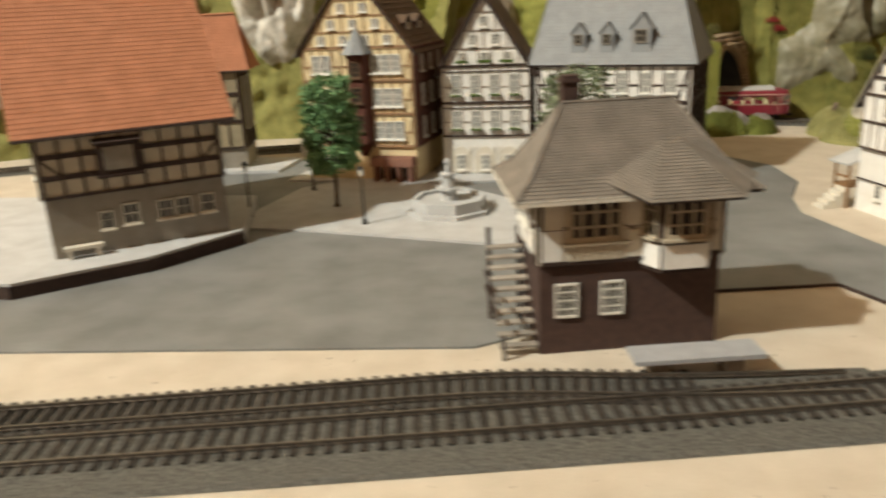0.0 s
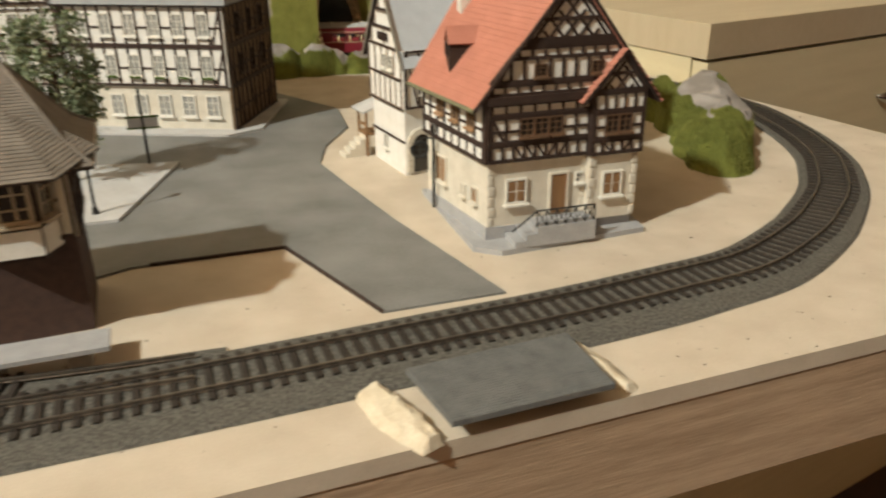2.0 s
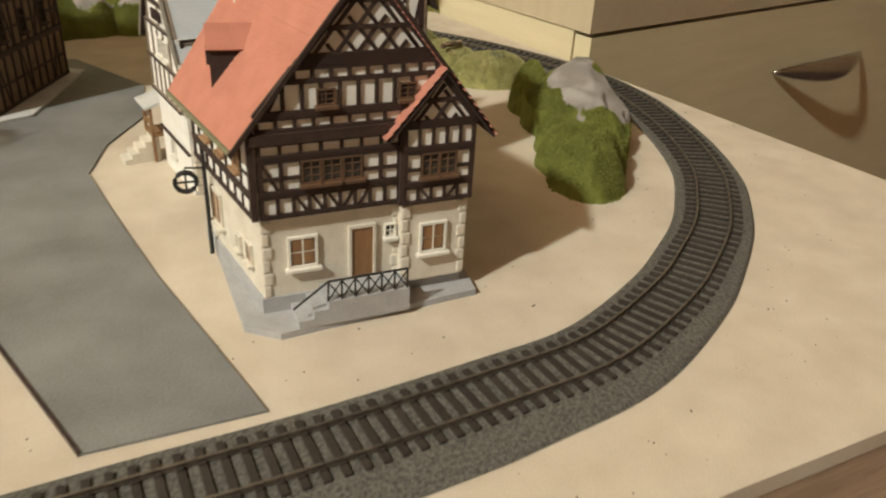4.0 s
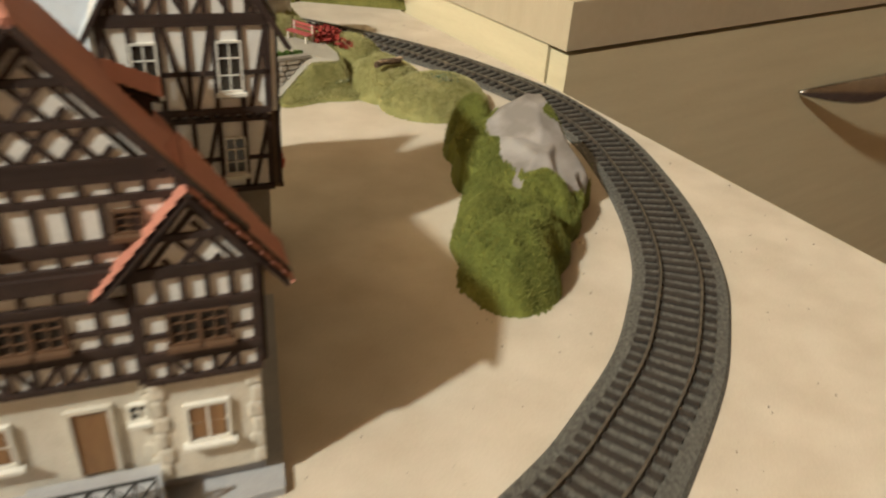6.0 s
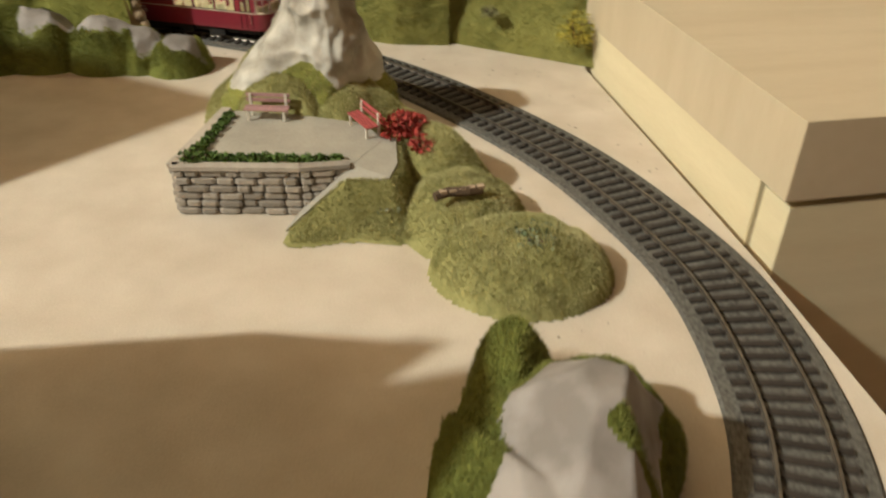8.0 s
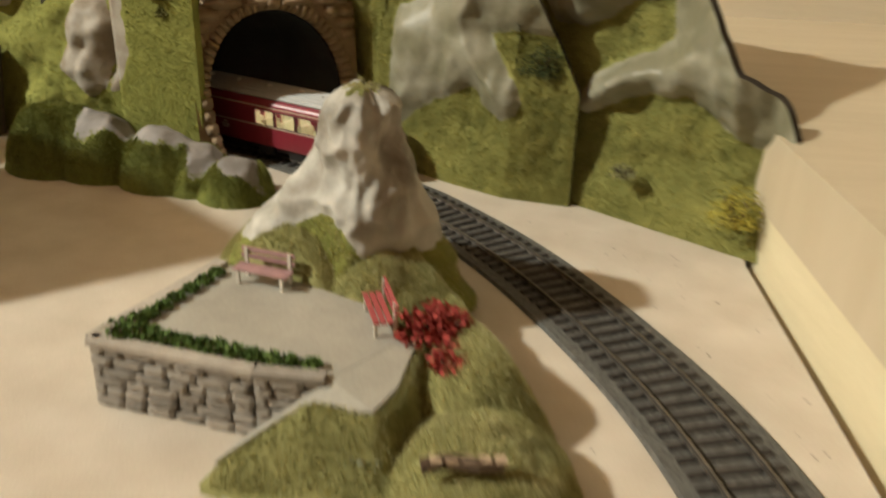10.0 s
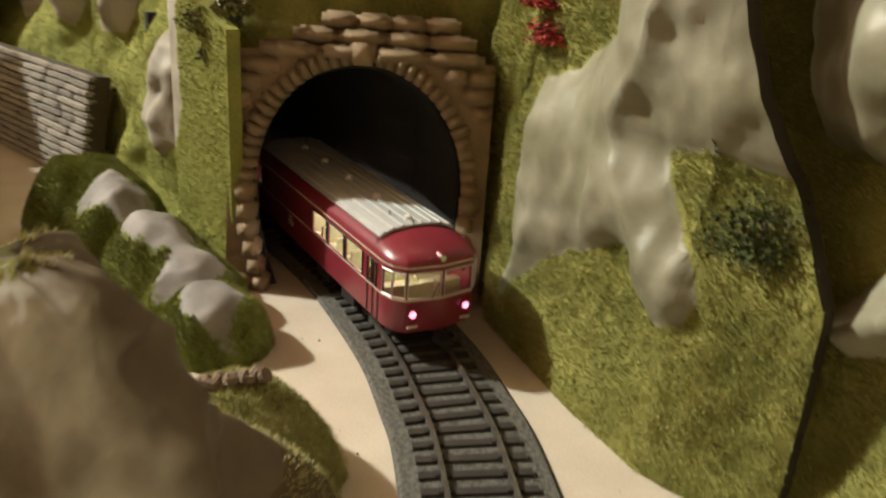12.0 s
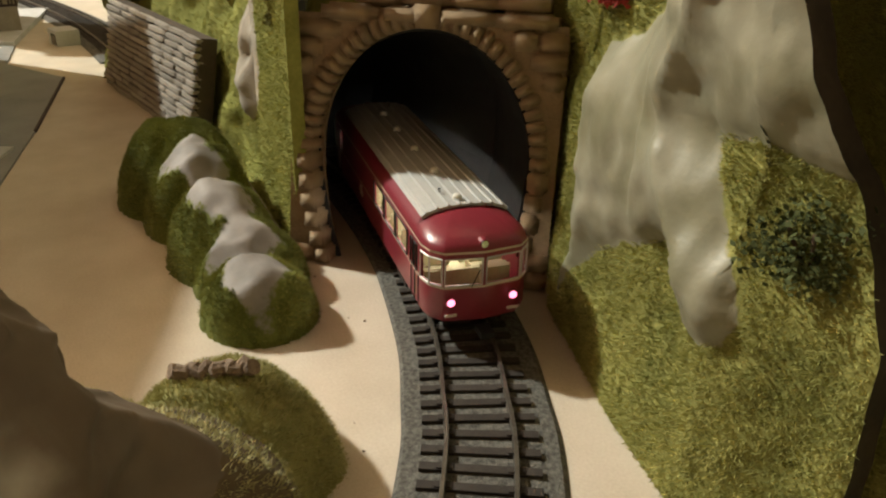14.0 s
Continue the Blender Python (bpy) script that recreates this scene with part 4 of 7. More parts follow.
def slate_house():
    """Narrow house with a slate roof, its gable to the road."""
    w, L, z1, ze, za = 0.052, 0.085, 0.0456, 0.0825, 0.126
    h = thing("half_timbered_house", "narrow white half-timbered house with blue-grey slate roof", "house", pose(0.3302, 0.5487, 0, 0, 0, -76))
    F, R = face((0, 0), (w, 0)), face((w, 0), (w, L))
    box_wall(h, w, L, 0, z1, PLASTER, "ground_floor_wall")
    part("upper_wall", Geo().box(-0.0015, -0.0015, z1, w + 0.0015, L, ze), PLASTER, h)
    up, ur = Matrix.Translation((0, -0.0015, 0)) @ F, Matrix.Translation((0.0015, 0, 0)) @ R
    timber_storey(h, up, w, z1, 0.064, 6, th=0.0007, mat=PALETIMBER, mid=0)
    timber_storey(h, up, w, 0.064, ze, 5, (2, 3), th=0.0007, mat=PALETIMBER, win=(0.5, 0.5), mid=0)
    for z in (0.0230, z1, 0.064, ze, ze + 0.012, ze + 0.023, ze + 0.033):
        a = max((z - ze) / (za - ze) * w / 2, 0.0)
        beam(h, up if z > 0.03 else F, a, z, w - a, z, 0.0012 if z > 0.03 else 0.0008, TIMBER, 0.0016)
    for k in range(7):
        part("vent_slat", unit_box(TIMBER), TIMBER, h, m=up @ Matrix.Translation((0.019 + 0.0022 * k, -0.0012, ze + 0.006)) @ Matrix.Diagonal((0.0011, 0.0012, 0.0050, 1)))
    timber_storey(h, ur, L, z1, ze, 9, (1, 4, 7), th=0.0012, mat=TIMBER, braces=(0, 8))
    gable_wall(h, up, w, ze, za, PLASTER)
    timber_gable(h, up, w, ze, za - 0.001, 4, th=0.0007, mat=PALETIMBER, post=0.018)
    gable_roof(h, w, L, ze, za, PALESLATE, 30, eave=0.006, t=0.0001, barge=GREYWALL)
    door(h, R, 0.0055, 0.002, 0.012, 0.026, PANE, True)
    block = Geo().box(-0.002, -0.0022, -0.0018, 0.002, 0.0, 0.0018).mesh("arch_stone", CREAM)
    for k in range(9):
        a = math.pi * k / 8
        part("arch_stone", block, CREAM, h, m=R @ Matrix.Translation((0.0115 + 0.0085 * math.cos(a), 0, 0.0215 + 0.0085 * math.sin(a))) @ Matrix.Rotation(-a, 4, "Y"))
    for k in range(8):
        part("arch_stone", block, CREAM, h, m=R @ Matrix.Translation((0.003 if k % 2 else 0.020, 0, 0.0045 + 0.0042 * (k // 2))))
    window(h, F, 0.019, 0.012, 0.006, 0.010)
    chimney(h, w * 0.6, L * 0.75, za - 0.014, za + 0.014, WINWHITE, 0.007)
    # covered outside stair
    stair = Geo()
    for k in range(5):
        stair.box(-0.016, -0.006 - 0.004 * (4 - k), 0, -0.004, -0.002 - 0.004 * (4 - k), 0.003 * (k + 1))
    part("outside_stair", stair, CREAM, h, "pale stone outside stair")
    part("stair_porch", Geo().box(-0.018, -0.006, 0.015, -0.002, 0.012, 0.0165).box(-0.018, -0.006, 0, -0.0165, -0.0045, 0.034).box(-0.0035, -0.006, 0, -0.002, -0.0045, 0.034).box(-0.018, -0.006, 0.022, -0.0035, -0.0048, 0.0235), DOORWOOD, h)
    part("porch_roof", Geo().slab((-0.021, -0.009, 0.033), (0.0, -0.009, 0.033), (0.0, 0.014, 0.040), (-0.021, 0.014, 0.040), 0.0014), PAVING, h)


def tower_house():
    """Tall narrow house behind the corner house."""
    w, L, ze, za = 0.057, 0.033, 0.1065, 0.154
    zg = 0.039
    h = thing("half_timbered_house", "tall half-timbered house with white windows and a slate roof", "house", pose(0.4055, 0.4895, 0, 0, 0, 3))
    box_wall(h, w, L, 0, zg, GREYWALL, "ground_floor_wall", 0.002)
    part("plinth", Geo().box(0.0005, 0.0005, 0, w - 0.0005, L, 0.008), GREYWALL, h)
    part("middle_wall", Geo().box(0, 0, zg, w, L, 0.072), PLASTER, h)
    part("upper_wall", Geo().box(-0.002, -0.002, 0.072, w + 0.002, L + 0.002, ze), PLASTER, h)
    # brown sheet over the plaster of the right side
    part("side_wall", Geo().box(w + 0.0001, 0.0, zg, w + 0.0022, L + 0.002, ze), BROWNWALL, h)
    F, R = face((0, 0), (w, 0)), face((w, 0), (w, L))
    timber_storey(h, F, w, zg, 0.070, 6, (1, 4), th=0.0019, braces=(0, 2, 3, 5), win=(0.62, 0.5))
    for k in range(15):
        part("joist_end", unit_box(TIMBER), TIMBER, h, m=Matrix.Translation((0.001 + 0.0038 * k, -0.0012, 0.0711)) @ Matrix.Diagonal((0.0019, 0.0030, 0.0019, 1)))
    timber_storey(h, Matrix.Translation((0.0023, 0, 0)) @ R, L, zg, 0.072, 4, (1,), braces=(0, 3))
    up, ur = Matrix.Translation((0, -0.002, 0)) @ F, Matrix.Translation((0.0023, 0, 0)) @ R
    timber_storey(h, up, w, 0.072, ze, 6, (1, 4), th=0.0020, braces=(0, 2, 3, 5), win=(0.74, 0.55))
    timber_storey(h, ur, L, 0.072, ze, 4, (2,), braces=(0, 3))
    gable_wall(h, up, w, ze, za, PLASTER)
    timber_gable(h, up, w, ze, za - 0.001, 4, th=0.0019, wins=(0, 2), fm=TIMBER, post=0.0075)
    for k in range(5):
        a, b = (0.009, 0.014) if k % 2 else (0.014, 0.009)
        beam(h, up, a + 0.0075 * k, ze + 0.0015, b + 0.0075 * k, ze + 0.011, 0.0014, TIMBER, 0.0008)
    gable_roof(h, w, L, ze + 0.001, za + 0.002, PALESLATE, 30, t=0.0001, eave=0.0065)
    bush = Geo()
    for k in range(20):
        bush.ball(w + 0.003 + random.uniform(-0.001, 0.001), 0.003 + random.uniform(-0.001, 0.003), 0.046 + random.uniform(0, 0.006), 0.0012, n=6)
    part("flower_box", bush, REDLEAF, h)


def grey_house():
    """Large house with hipped slate roof and three dormers."""
    w, L, ze, zr = 0.128, 0.098, 0.096, 0.180
    h = thing("half_timbered_house", "large white half-timbered house with grey hipped roof and dormers", "house", pose(0.1105, 0.6835, 0.0028, 0, 0, -21))
    F, R = face((0, 0), (w, 0)), face((w, 0), (w, L))
    box_wall(h, w, L, 0, 0.034, CREAM, "ground_floor_wall")
    part("upper_wall", Geo().box(-0.0015, -0.0015, 0.034, w + 0.0015, L, ze), PLASTER, h)
    # the right side is brown over the full height
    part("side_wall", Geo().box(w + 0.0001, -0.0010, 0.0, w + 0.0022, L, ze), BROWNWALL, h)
    up, ur = Matrix.Translation((0, -0.0015, 0)) @ F, Matrix.Translation((0.0022, 0, 0)) @ R
    for z0, z1 in ((0.034, 0.065), (0.065, ze)):
        timber_storey(h, up, w, z0, z1, 13, (1, 3, 5, 7, 9, 11), th=0.0016, braces=(0, 12), flowers=z0 < 0.05, win=(0.75, 0.55), fm=WINPALE)
        timber_storey(h, ur, L, z0, z1, 11, (2, 5, 8), th=0.0019, mat=TIMBER, braces=(0, 3, 7, 10), fm=TIMBER, win=(0.6, 0.5))
    timber_storey(h, ur, L, 0.0, 0.034, 10, (), th=0.0017, mat=TIMBER, braces=(1, 4, 8))
    for k in range(6):
        window(h, F, 0.008 + k * 0.020, 0.010, 0.011, 0.017, WINPALE, 2, 3)
    hip_roof(h, w, L, ze, zr, 0.008, w - 0.022, SLATE, 30, 0.006, 0.045, 0.00028)
    for x, k in ((0.036, 1.0), (0.060, 1.0), (0.088, 1.35)):
        dormer(h, x, -0.0005, ze + 0.015, 0.012 * k, 0.019 * k, 0.020, SLATE, SLATE, 0.0, GREYWALL)
    dormer(h, w - 0.008, 0.05, ze + 0.012, 0.012, 0.018, 0.016, SLATE, TIMBER, 90)
    chimney(h, 0.078, 0.030, zr - 0.030, zr + 0.012, WINWHITE, 0.007)


def gabled_house():
    """White house with flower boxes, gable to the square."""
    w, L, ze, za = 0.079, 0.085, 0.096, 0.158
    h = thing("half_timbered_house", "white gabled house with dark timbers and green flower boxes", "house", pose(0.0255, 0.694, 0.0028, 0, 0, -7))
    F, R = face((0, 0), (w, 0)), face((w, 0), (w, L))
    box_wall(h, w, L, 0, ze, PLASTER)
    for z0, z1 in ((0.034, 0.064), (0.064, ze)):
        timber_storey(h, F, w, z0, z1, 9, (1, 3, 5, 7), th=0.0008, mat=PALETIMBER, flowers=True, win=(0.85, 0.55), fm=WINPALE)
        beam(h, F, 0, z0 + 0.0008, w, z0 + 0.0008, 0.0016, TIMBER, 0.0018)
        beam(h, F, 0, z1 - 0.004, w, z1 - 0.004, 0.0007, TIMBER, 0.0016)
    timber_storey(h, R, L, 0.034, ze, 8, (2, 5))
    gable_wall(h, F, w, ze, za, PLASTER)
    timber_gable(h, F, w, ze, za - 0.001, 4, th=0.0009, mat=PALETIMBER, wins=(3, 2, 1), fm=WINPALE)
    beam(h, F, 0, ze + 0.0008, w, ze + 0.0008, 0.0018, TIMBER, 0.0018)
    for u in (0.014, 0.034, 0.053):
        flower_box(h, F, u, ze + 0.004, 0.012)
    gable_roof(h, w, L, ze, za, BROWNTILE, 14)
    for u in (0.008, 0.030, 0.052):
        door(h, F, u, 0.001, 0.016, 0.024, CREAM, True)
        window(h, Matrix.Translation((0, -0.001, 0)) @ F, u + 0.004, 0.004, 0.008, 0.014, WINPALE)


def yellow_house():
    """Ochre house with red-brown timbers, an oriel and a sandstone entrance."""
    w, L, ze, za = 0.104, 0.085, 0.117, 0.185
    h = thing("half_timbered_house", "ochre half-timbered town house with red-brown timbers and an oriel", "house", pose(-0.0985, 0.697, 0.0028, 0, 0, -14))
    F, R = face((0, 0), (w, 0)), face((w, 0), (w, L))
    box_wall(h, w, L, 0, 0.030, OCHRE, "ground_floor_wall")
    part("upper_wall", Geo().box(-0.001, -0.001, 0.030, w + 0.001, L, ze), OCHRE, h)
    part("side_wall", Geo().box(w + 0.0012, -0.001, 0.030, w + 0.0025, L, ze), REDWOOD, h)
    up, ur = Matrix.Translation((0, -0.001, 0)) @ F, Matrix.Translation((0.002, 0, 0)) @ R
    for z0, z1 in ((0.030, 0.059), (0.059, 0.088), (0.088, ze)):
        timber_storey(h, up, w, z0, z1, 11, (1, 2, 7, 8, 9), mat=OCHREWOOD, th=0.0012, win=(0.72, 0.55), braces=(0, 10, 3), fm=WINPALE)
        beam(h, up, 0, z0 + 0.001, w, z0 + 0.001, 0.0018, OCHREWOOD, 0.0018)
        timber_storey(h, ur, L, z0, z1, 7, (1, 3, 5), mat=REDWOOD, braces=(0, 2, 4, 6))
    gable_wall(h, up, w, ze, za, OCHRE)
    timber_gable(h, up, w, ze, za - 0.001, 5, mat=OCHREWOOD, wins=(4, 3, 2), th=0.0012, fm=WINPALE)
    gable_roof(h, w, L, ze, za, BROWNTILE, 16)
    oriel = part("oriel", Geo().prism([(0.044, 0.0), (0.048, -0.010), (0.062, -0.010), (0.066, 0.0)], 0.034, 0.112), REDWOOD, h, "dark red oriel")
    om = Matrix.Translation((0.048, -0.010, 0)) @ face((0, 0), (0.014, 0))
    for z in (0.046, 0.070, 0.092):
        window(oriel, om, 0.002, z, 0.010, 0.014, WINYELLOW)
    part("oriel_roof", Geo().cyl(0.055, -0.003, 0.112, 0.134, 0.015, 0.0005, 8), SLATE, oriel, "pointed slate cap")
    part("oriel_foot", Geo().cyl(0.055, -0.002, 0.022, 0.034, 0.003, 0.011, 8), REDWOOD, oriel)
    for k in range(4):
        x = 0.066 + k * 0.011
        part("entrance_pier", Geo().box(x, -0.012, 0.0, x + 0.003, -0.001, 0.014), SANDSTONE, h)
    part("entrance_vault", Geo().box(0.064, -0.013, 0.014, 0.104, -0.001, 0.022), SANDSTONE, h, "red sandstone arcade")
    for k in range(3):
        door(h, Matrix.Translation((0, -0.0005, 0)) @ F, 0.070 + k * 0.011, 0.001, 0.007, 0.014, PANE, True)
    for u in (0.008, 0.024):
        window(h, F, u, 0.010, 0.010, 0.014)
    for y in (0.022, 0.052):
        dormer(h, w - 0.010, y, ze + 0.012, 0.012, 0.014, 0.018, BROWNTILE, TIMBER, 90)


def eaves_house(label, m, w, L, zf, ze, zr, wall, upper, tiles, rows, waves, low_wins, bays=10, hip=0.0, bay=None):
    """A house whose eaves face the front; hip: how far the ridge stops short of the right end; bay: the ends of a dark bay window."""
    h = thing("half_timbered_house", label, "house", m)
    F, Lf, R = face((0, 0), (w, 0)), face((0, L), (0, 0)), face((w, 0), (w, L))
    box_wall(h, w, L, 0, zf, wall, "ground_floor_wall")
    part("upper_wall", Geo().box(-0.001, -0.001, zf, w + 0.001, L + 0.001, ze), upper, h)
    up, ul, ur = Matrix.Translation((0, -0.001, 0)) @ F, Matrix.Translation((-0.001, 0, 0)) @ Lf, Matrix.Translation((0.001, 0, 0)) @ R
    for k in range(3):
        a, b = zf + (ze - zf) * k / 3, zf + (ze - zf) * (k + 1) / 3
        timber_storey(h, up, w, a, b, bays, (), mid=0, braces=(0, bays - 1) if k == 1 else (), th=0.0016)
    timber_storey(h, ul, L, zf, ze, 9, (1, 3, 5, 7), braces=(0, 8))
    timber_storey(h, ur, L, zf, ze, 9, (1, 4, 7), braces=(0, 8))
    for mm in (ul, ur) if not hip else (ul,):
        gable_wall(h, mm, L, ze, zr, upper)
        timber_gable(h, mm, L, ze, zr - 0.001, 3, wins=(4, 2))
    if bay:
        u0, u1 = bay
        z0, z1 = zf + (ze - zf) * 0.30, zf + (ze - zf) * 0.82
        box = part("bay_window", Geo().box(u0, -0.005, z0, u1, 0, z1), TIMBER, h, "dark framed bay window", m=up)
        part("bay_sill", Geo().box(u0 - 0.0015, -0.0065, z0 - 0.0016, u1 + 0.0015, 0, z0), TIMBER, box)
        part("bay_hood", Geo().slab((u0 - 0.0015, -0.0065, z1), (u1 + 0.0015, -0.0065, z1), (u1 + 0.0015, 0, z1 + 0.0022), (u0 - 0.0015, 0, z1 + 0.0022), 0.001), TIMBER, box)
        part("bay_glazing", Geo().box(u0 + 0.004, -0.0054, z0 + 0.003, u1 - 0.004, -0.005, z1 - 0.003), GREYWALL, box, "dull grey glazing")
    o, e = 0.012, 0.004
    s = (zr - ze) / (L / 2)
    ze, zr = ze + 0.0032, zr + 0.0025
    zl = ze - s * e
    course_roof(h, ((-o, -e, zl), (w + o, -e, zl), (w + o - hip, L / 2, zr), (-o, L / 2, zr)), tiles, rows, waves, 0.0004)
    course_roof(h, ((w + o, L + e, zl), (-o, L + e, zl), (-o, L / 2, zr), (w + o - hip, L / 2, zr)), tiles, rows, waves, 0.0004)
    if hip:
        course_roof(h, ((w + o, -e, zl), (w + o, L + e, zl), (w + o - hip, L / 2, zr), (w + o - hip, L / 2, zr)), tiles, rows, waves, 0.0004)
    part("ridge_tile", Geo().tube([(-o, L / 2, zr + 0.0005), (w + o - hip, L / 2, zr + 0.0005)], 0.0014, 6), tiles, h)
    part("gutter", Geo().tube([(-o, -e - 0.0008, zl - 0.0010), (w + o, -e - 0.0008, zl - 0.0010)], 0.0010, 6), TIMBER, h)
    for u, v, ww, hh in low_wins:
        window(h, F, u, v, ww, hh, CREAM, 2, 2)
    return h, F, Lf


def signal_box():
    """Brick and timber signal box with a flared hipped roof."""
    w, L, z1, ze, zr = 0.083, 0.046, 0.044, 0.076, 0.112
    h = thing("signal_box", "brick and timber signal box with a weathered grey hipped roof", "signal box", pose(0.0905, 0.3175, 0, 0, 0, 8))
    F, Lf, R = face((0, 0), (w, 0)), face((0, L), (0, 0)), face((w, 0), (w, L))
    box_wall(h, w, L, 0, z1, BRICK, "brick_base")
    part("upper_wall", Geo().box(-0.001, -0.001, z1, w + 0.001, L + 0.001, ze), CREAM, h)
    for mm, ww, n in ((F, w, 6), (Lf, L, 4), (R, L, 4)):
        mm2 = Matrix.Translation((0, 0, 0)) @ mm @ Matrix.Translation((0, -0.001, 0))
        timber_storey(h, mm2, ww, z1, ze, n, (), mid=0.52)
    fu = F @ Matrix.Translation((0, -0.0012, 0))
    window(h, fu, 0.0125, 0.054, 0.025, 0.0205, WINTAN, 4, 3)
    for u0, u1, v0, v1 in ((0.0015, 0.0105, 0.0605, ze - 0.002), (0.0385, 0.0455, z1 + 0.002, 0.0585), (0.0385, 0.0455, 0.0605, ze - 0.002), (0.0790, 0.0822, z1 + 0.002, ze - 0.002)):
        part("infill_panel", Geo().box(u0, -0.0010, v0, u1, 0, v1), CREAM, h, m=fu)
    part("apron_panel", Geo().box(0.0115, -0.0012, z1 + 0.0015, 0.0380, 0, 0.0525), CREAM, h, m=fu)
    for k in range(12):
        part("lattice_bar", unit_box(WINTAN), WINTAN, h, m=fu @ Matrix.Translation((0.0132 + 0.0021 * k, -0.0014, 0.049)) @ Matrix.Rotation(math.radians(38 if k % 2 else -38), 4, "Y") @ Matrix.Diagonal((0.0005, 0.0008, 0.0078, 1)))
    part("infill_panel", Geo().box(0.001, -0.0010, z1 + 0.001, 0.010, 0, 0.060), PLASTER, h, m=fu)
    lu = Lf @ Matrix.Translation((0, -0.0012, 0))
    for k in range(2):
        part("infill_panel", Geo().box(0.004 + k * 0.02, -0.0008, z1 + 0.003, 0.018 + k * 0.02, 0, 0.058), PLASTER, h, m=lu)
    window(h, lu, 0.012, 0.058, 0.020, 0.014, WINWHITE, 3, 2)
    bay = part("bay_window", Geo().prism([(0.046, 0.0), (0.052, -0.011), (0.072, -0.011), (0.078, 0.0)], z1 - 0.004, ze), TIMBER, h, "timber bay with glazing")
    bf = Matrix.Translation((0.052, -0.0113, 0)) @ face((0, 0), (0.020, 0))
    part("bay_apron", Geo().box(0.0, -0.0006, z1 - 0.002, 0.020, 0.0, z1 + 0.009), PLASTER, bay, m=bf)
    window(bay, bf, 0.001, 0.056, 0.018, 0.018, WINTAN, 3, 3)
    for p0, p1 in (((0.046, 0.0), (0.052, -0.011)), ((0.072, -0.011), (0.078, 0.0))):
        fm = face(p0, p1)
        part("bay_apron", Geo().box(0.001, -0.0006, z1 - 0.002, 0.0115, 0.0, z1 + 0.009), PLASTER, bay, m=fm)
        window(bay, fm, 0.002, 0.056, 0.008, 0.018, WINTAN, 2, 3)
    for u in (0.007, 0.028):
        window(h, F, u, 0.018, 0.0105, 0.0165, WINWHITE, 3, 4, False)
    hip_roof(h, w, L, ze, zr, 0.0155, 0.066, GREYTILE, 26, 0.0125, 0.024, 0.0004, 0.20)
    for x0, y0, x1, y1 in ((-0.0124, -0.0126, 0.045, -0.0118), (-0.0126, -0.012, -0.0118, L + 0.012), (w + 0.0118, -0.012, w + 0.0126, L + 0.012)):
        part("gutter_board", Geo().box(x0, y0, ze - 0.0016, x1, y1, ze + 0.0006), CREAM, h)
    # bay hip
    a, b, top = (0.042, -0.024, ze), (0.082, -0.024, ze), (0.062, 0.016, zr - 0.0125)
    course_roof(h, (a, b, top, top), GREYTILE, 22, 0, 0.0004)
    course_roof(h, ((0.026, 0.0, ze + 0.006), a, top, top), GREYTILE, 22, 0, 0.0004)
    course_roof(h, (b, (0.098, 0.0, ze + 0.004), top, top), GREYTILE, 22, 0, 0.0004)
    chimney(h, 0.020, 0.029, zr - 0.014, zr + 0.012, BRICK, 0.008)
    # outside stair of planks
    stair = part("outside_stair", Geo().box(-0.018, 0.043, 0, -0.016, 0.045, 0.05), TIMBER, h, "grey plank stair")
    part("post", Geo().box(-0.003, 0.043, 0, -0.001, 0.045, 0.05), TIMBER, stair)
    part("post", Geo().box(-0.018, -0.004, 0, -0.0165, -0.0025, 0.012), TIMBER, stair)
    for k in range(10):
        part("tread", Geo().box(-0.0185, 0.0 + 0.0043 * k, 0.004 * (k + 1), -0.0008, 0.0048 + 0.0043 * k, 0.004 * (k + 1) + 0.0012), STONE, stair)
    part("balustrade", Geo().box(-0.0195, 0.0, 0.018, -0.0185, 0.046, 0.0195).box(-0.0195, 0.0, 0.026, -0.0185, 0.046, 0.0275), TIMBER, stair)


corner_house()
slate_house()
tower_house()
grey_house()
gabled_house()
yellow_house()
inn, F, Lf = eaves_house("old inn with grey lower walls, dark timbers and orange pantiles", pose(-0.2095, 0.443, 0.011, 0, 0, 31), 0.111, 0.170, 0.039, 0.079, 0.160, GREYWALL, INNWALL, ORANGE, 30, 38,
                         ((0.030, 0.015, 0.008, 0.012), (0.044, 0.016, 0.010, 0.014), (0.066, 0.016, 0.010, 0.013), (0.078, 0.016, 0.010, 0.013), (0.094, 0.016, 0.009, 0.013)), 9, 0.0, (0.034, 0.060))
eaves_house("far timbered house with orange pantiled roof", pose(-0.259, 0.738, 0.004, 0, 0, 6), 0.084, 0.050, 0.020, 0.100, 0.145, GREYWALL, DULLWALL, ORANGE, 18, 30, (), 6, 0.013)
signal_box()


# ---- hills, rocks and plants ----
def inside(poly, x, y):
    odd = False
    for (x0, y0), (x1, y1) in zip(poly, poly[1:] + poly[:1]):
        if (y0 > y) != (y1 > y) and x < (x1 - x0) * (y - y0) / (y1 - y0) + x0:
            odd = not odd
    return odd


def wob(x, y, z, s):
    return noise.noise(Vector((x * s, y * s, z * s)))


def surface(name, verts, faces, cover, mat, parent=None, smooth=True):
    me = bpy.data.meshes.new(name)
    me.from_pydata(verts, [], faces)
    at = me.attributes.new("cover", "FLOAT", "POINT")
    at.data.foreach_set("value", cover)
    me.materials.append(mat)
    if smooth:
        me.shade_smooth()
    ob = new(name, me)
    ob.parent = parent
    return ob


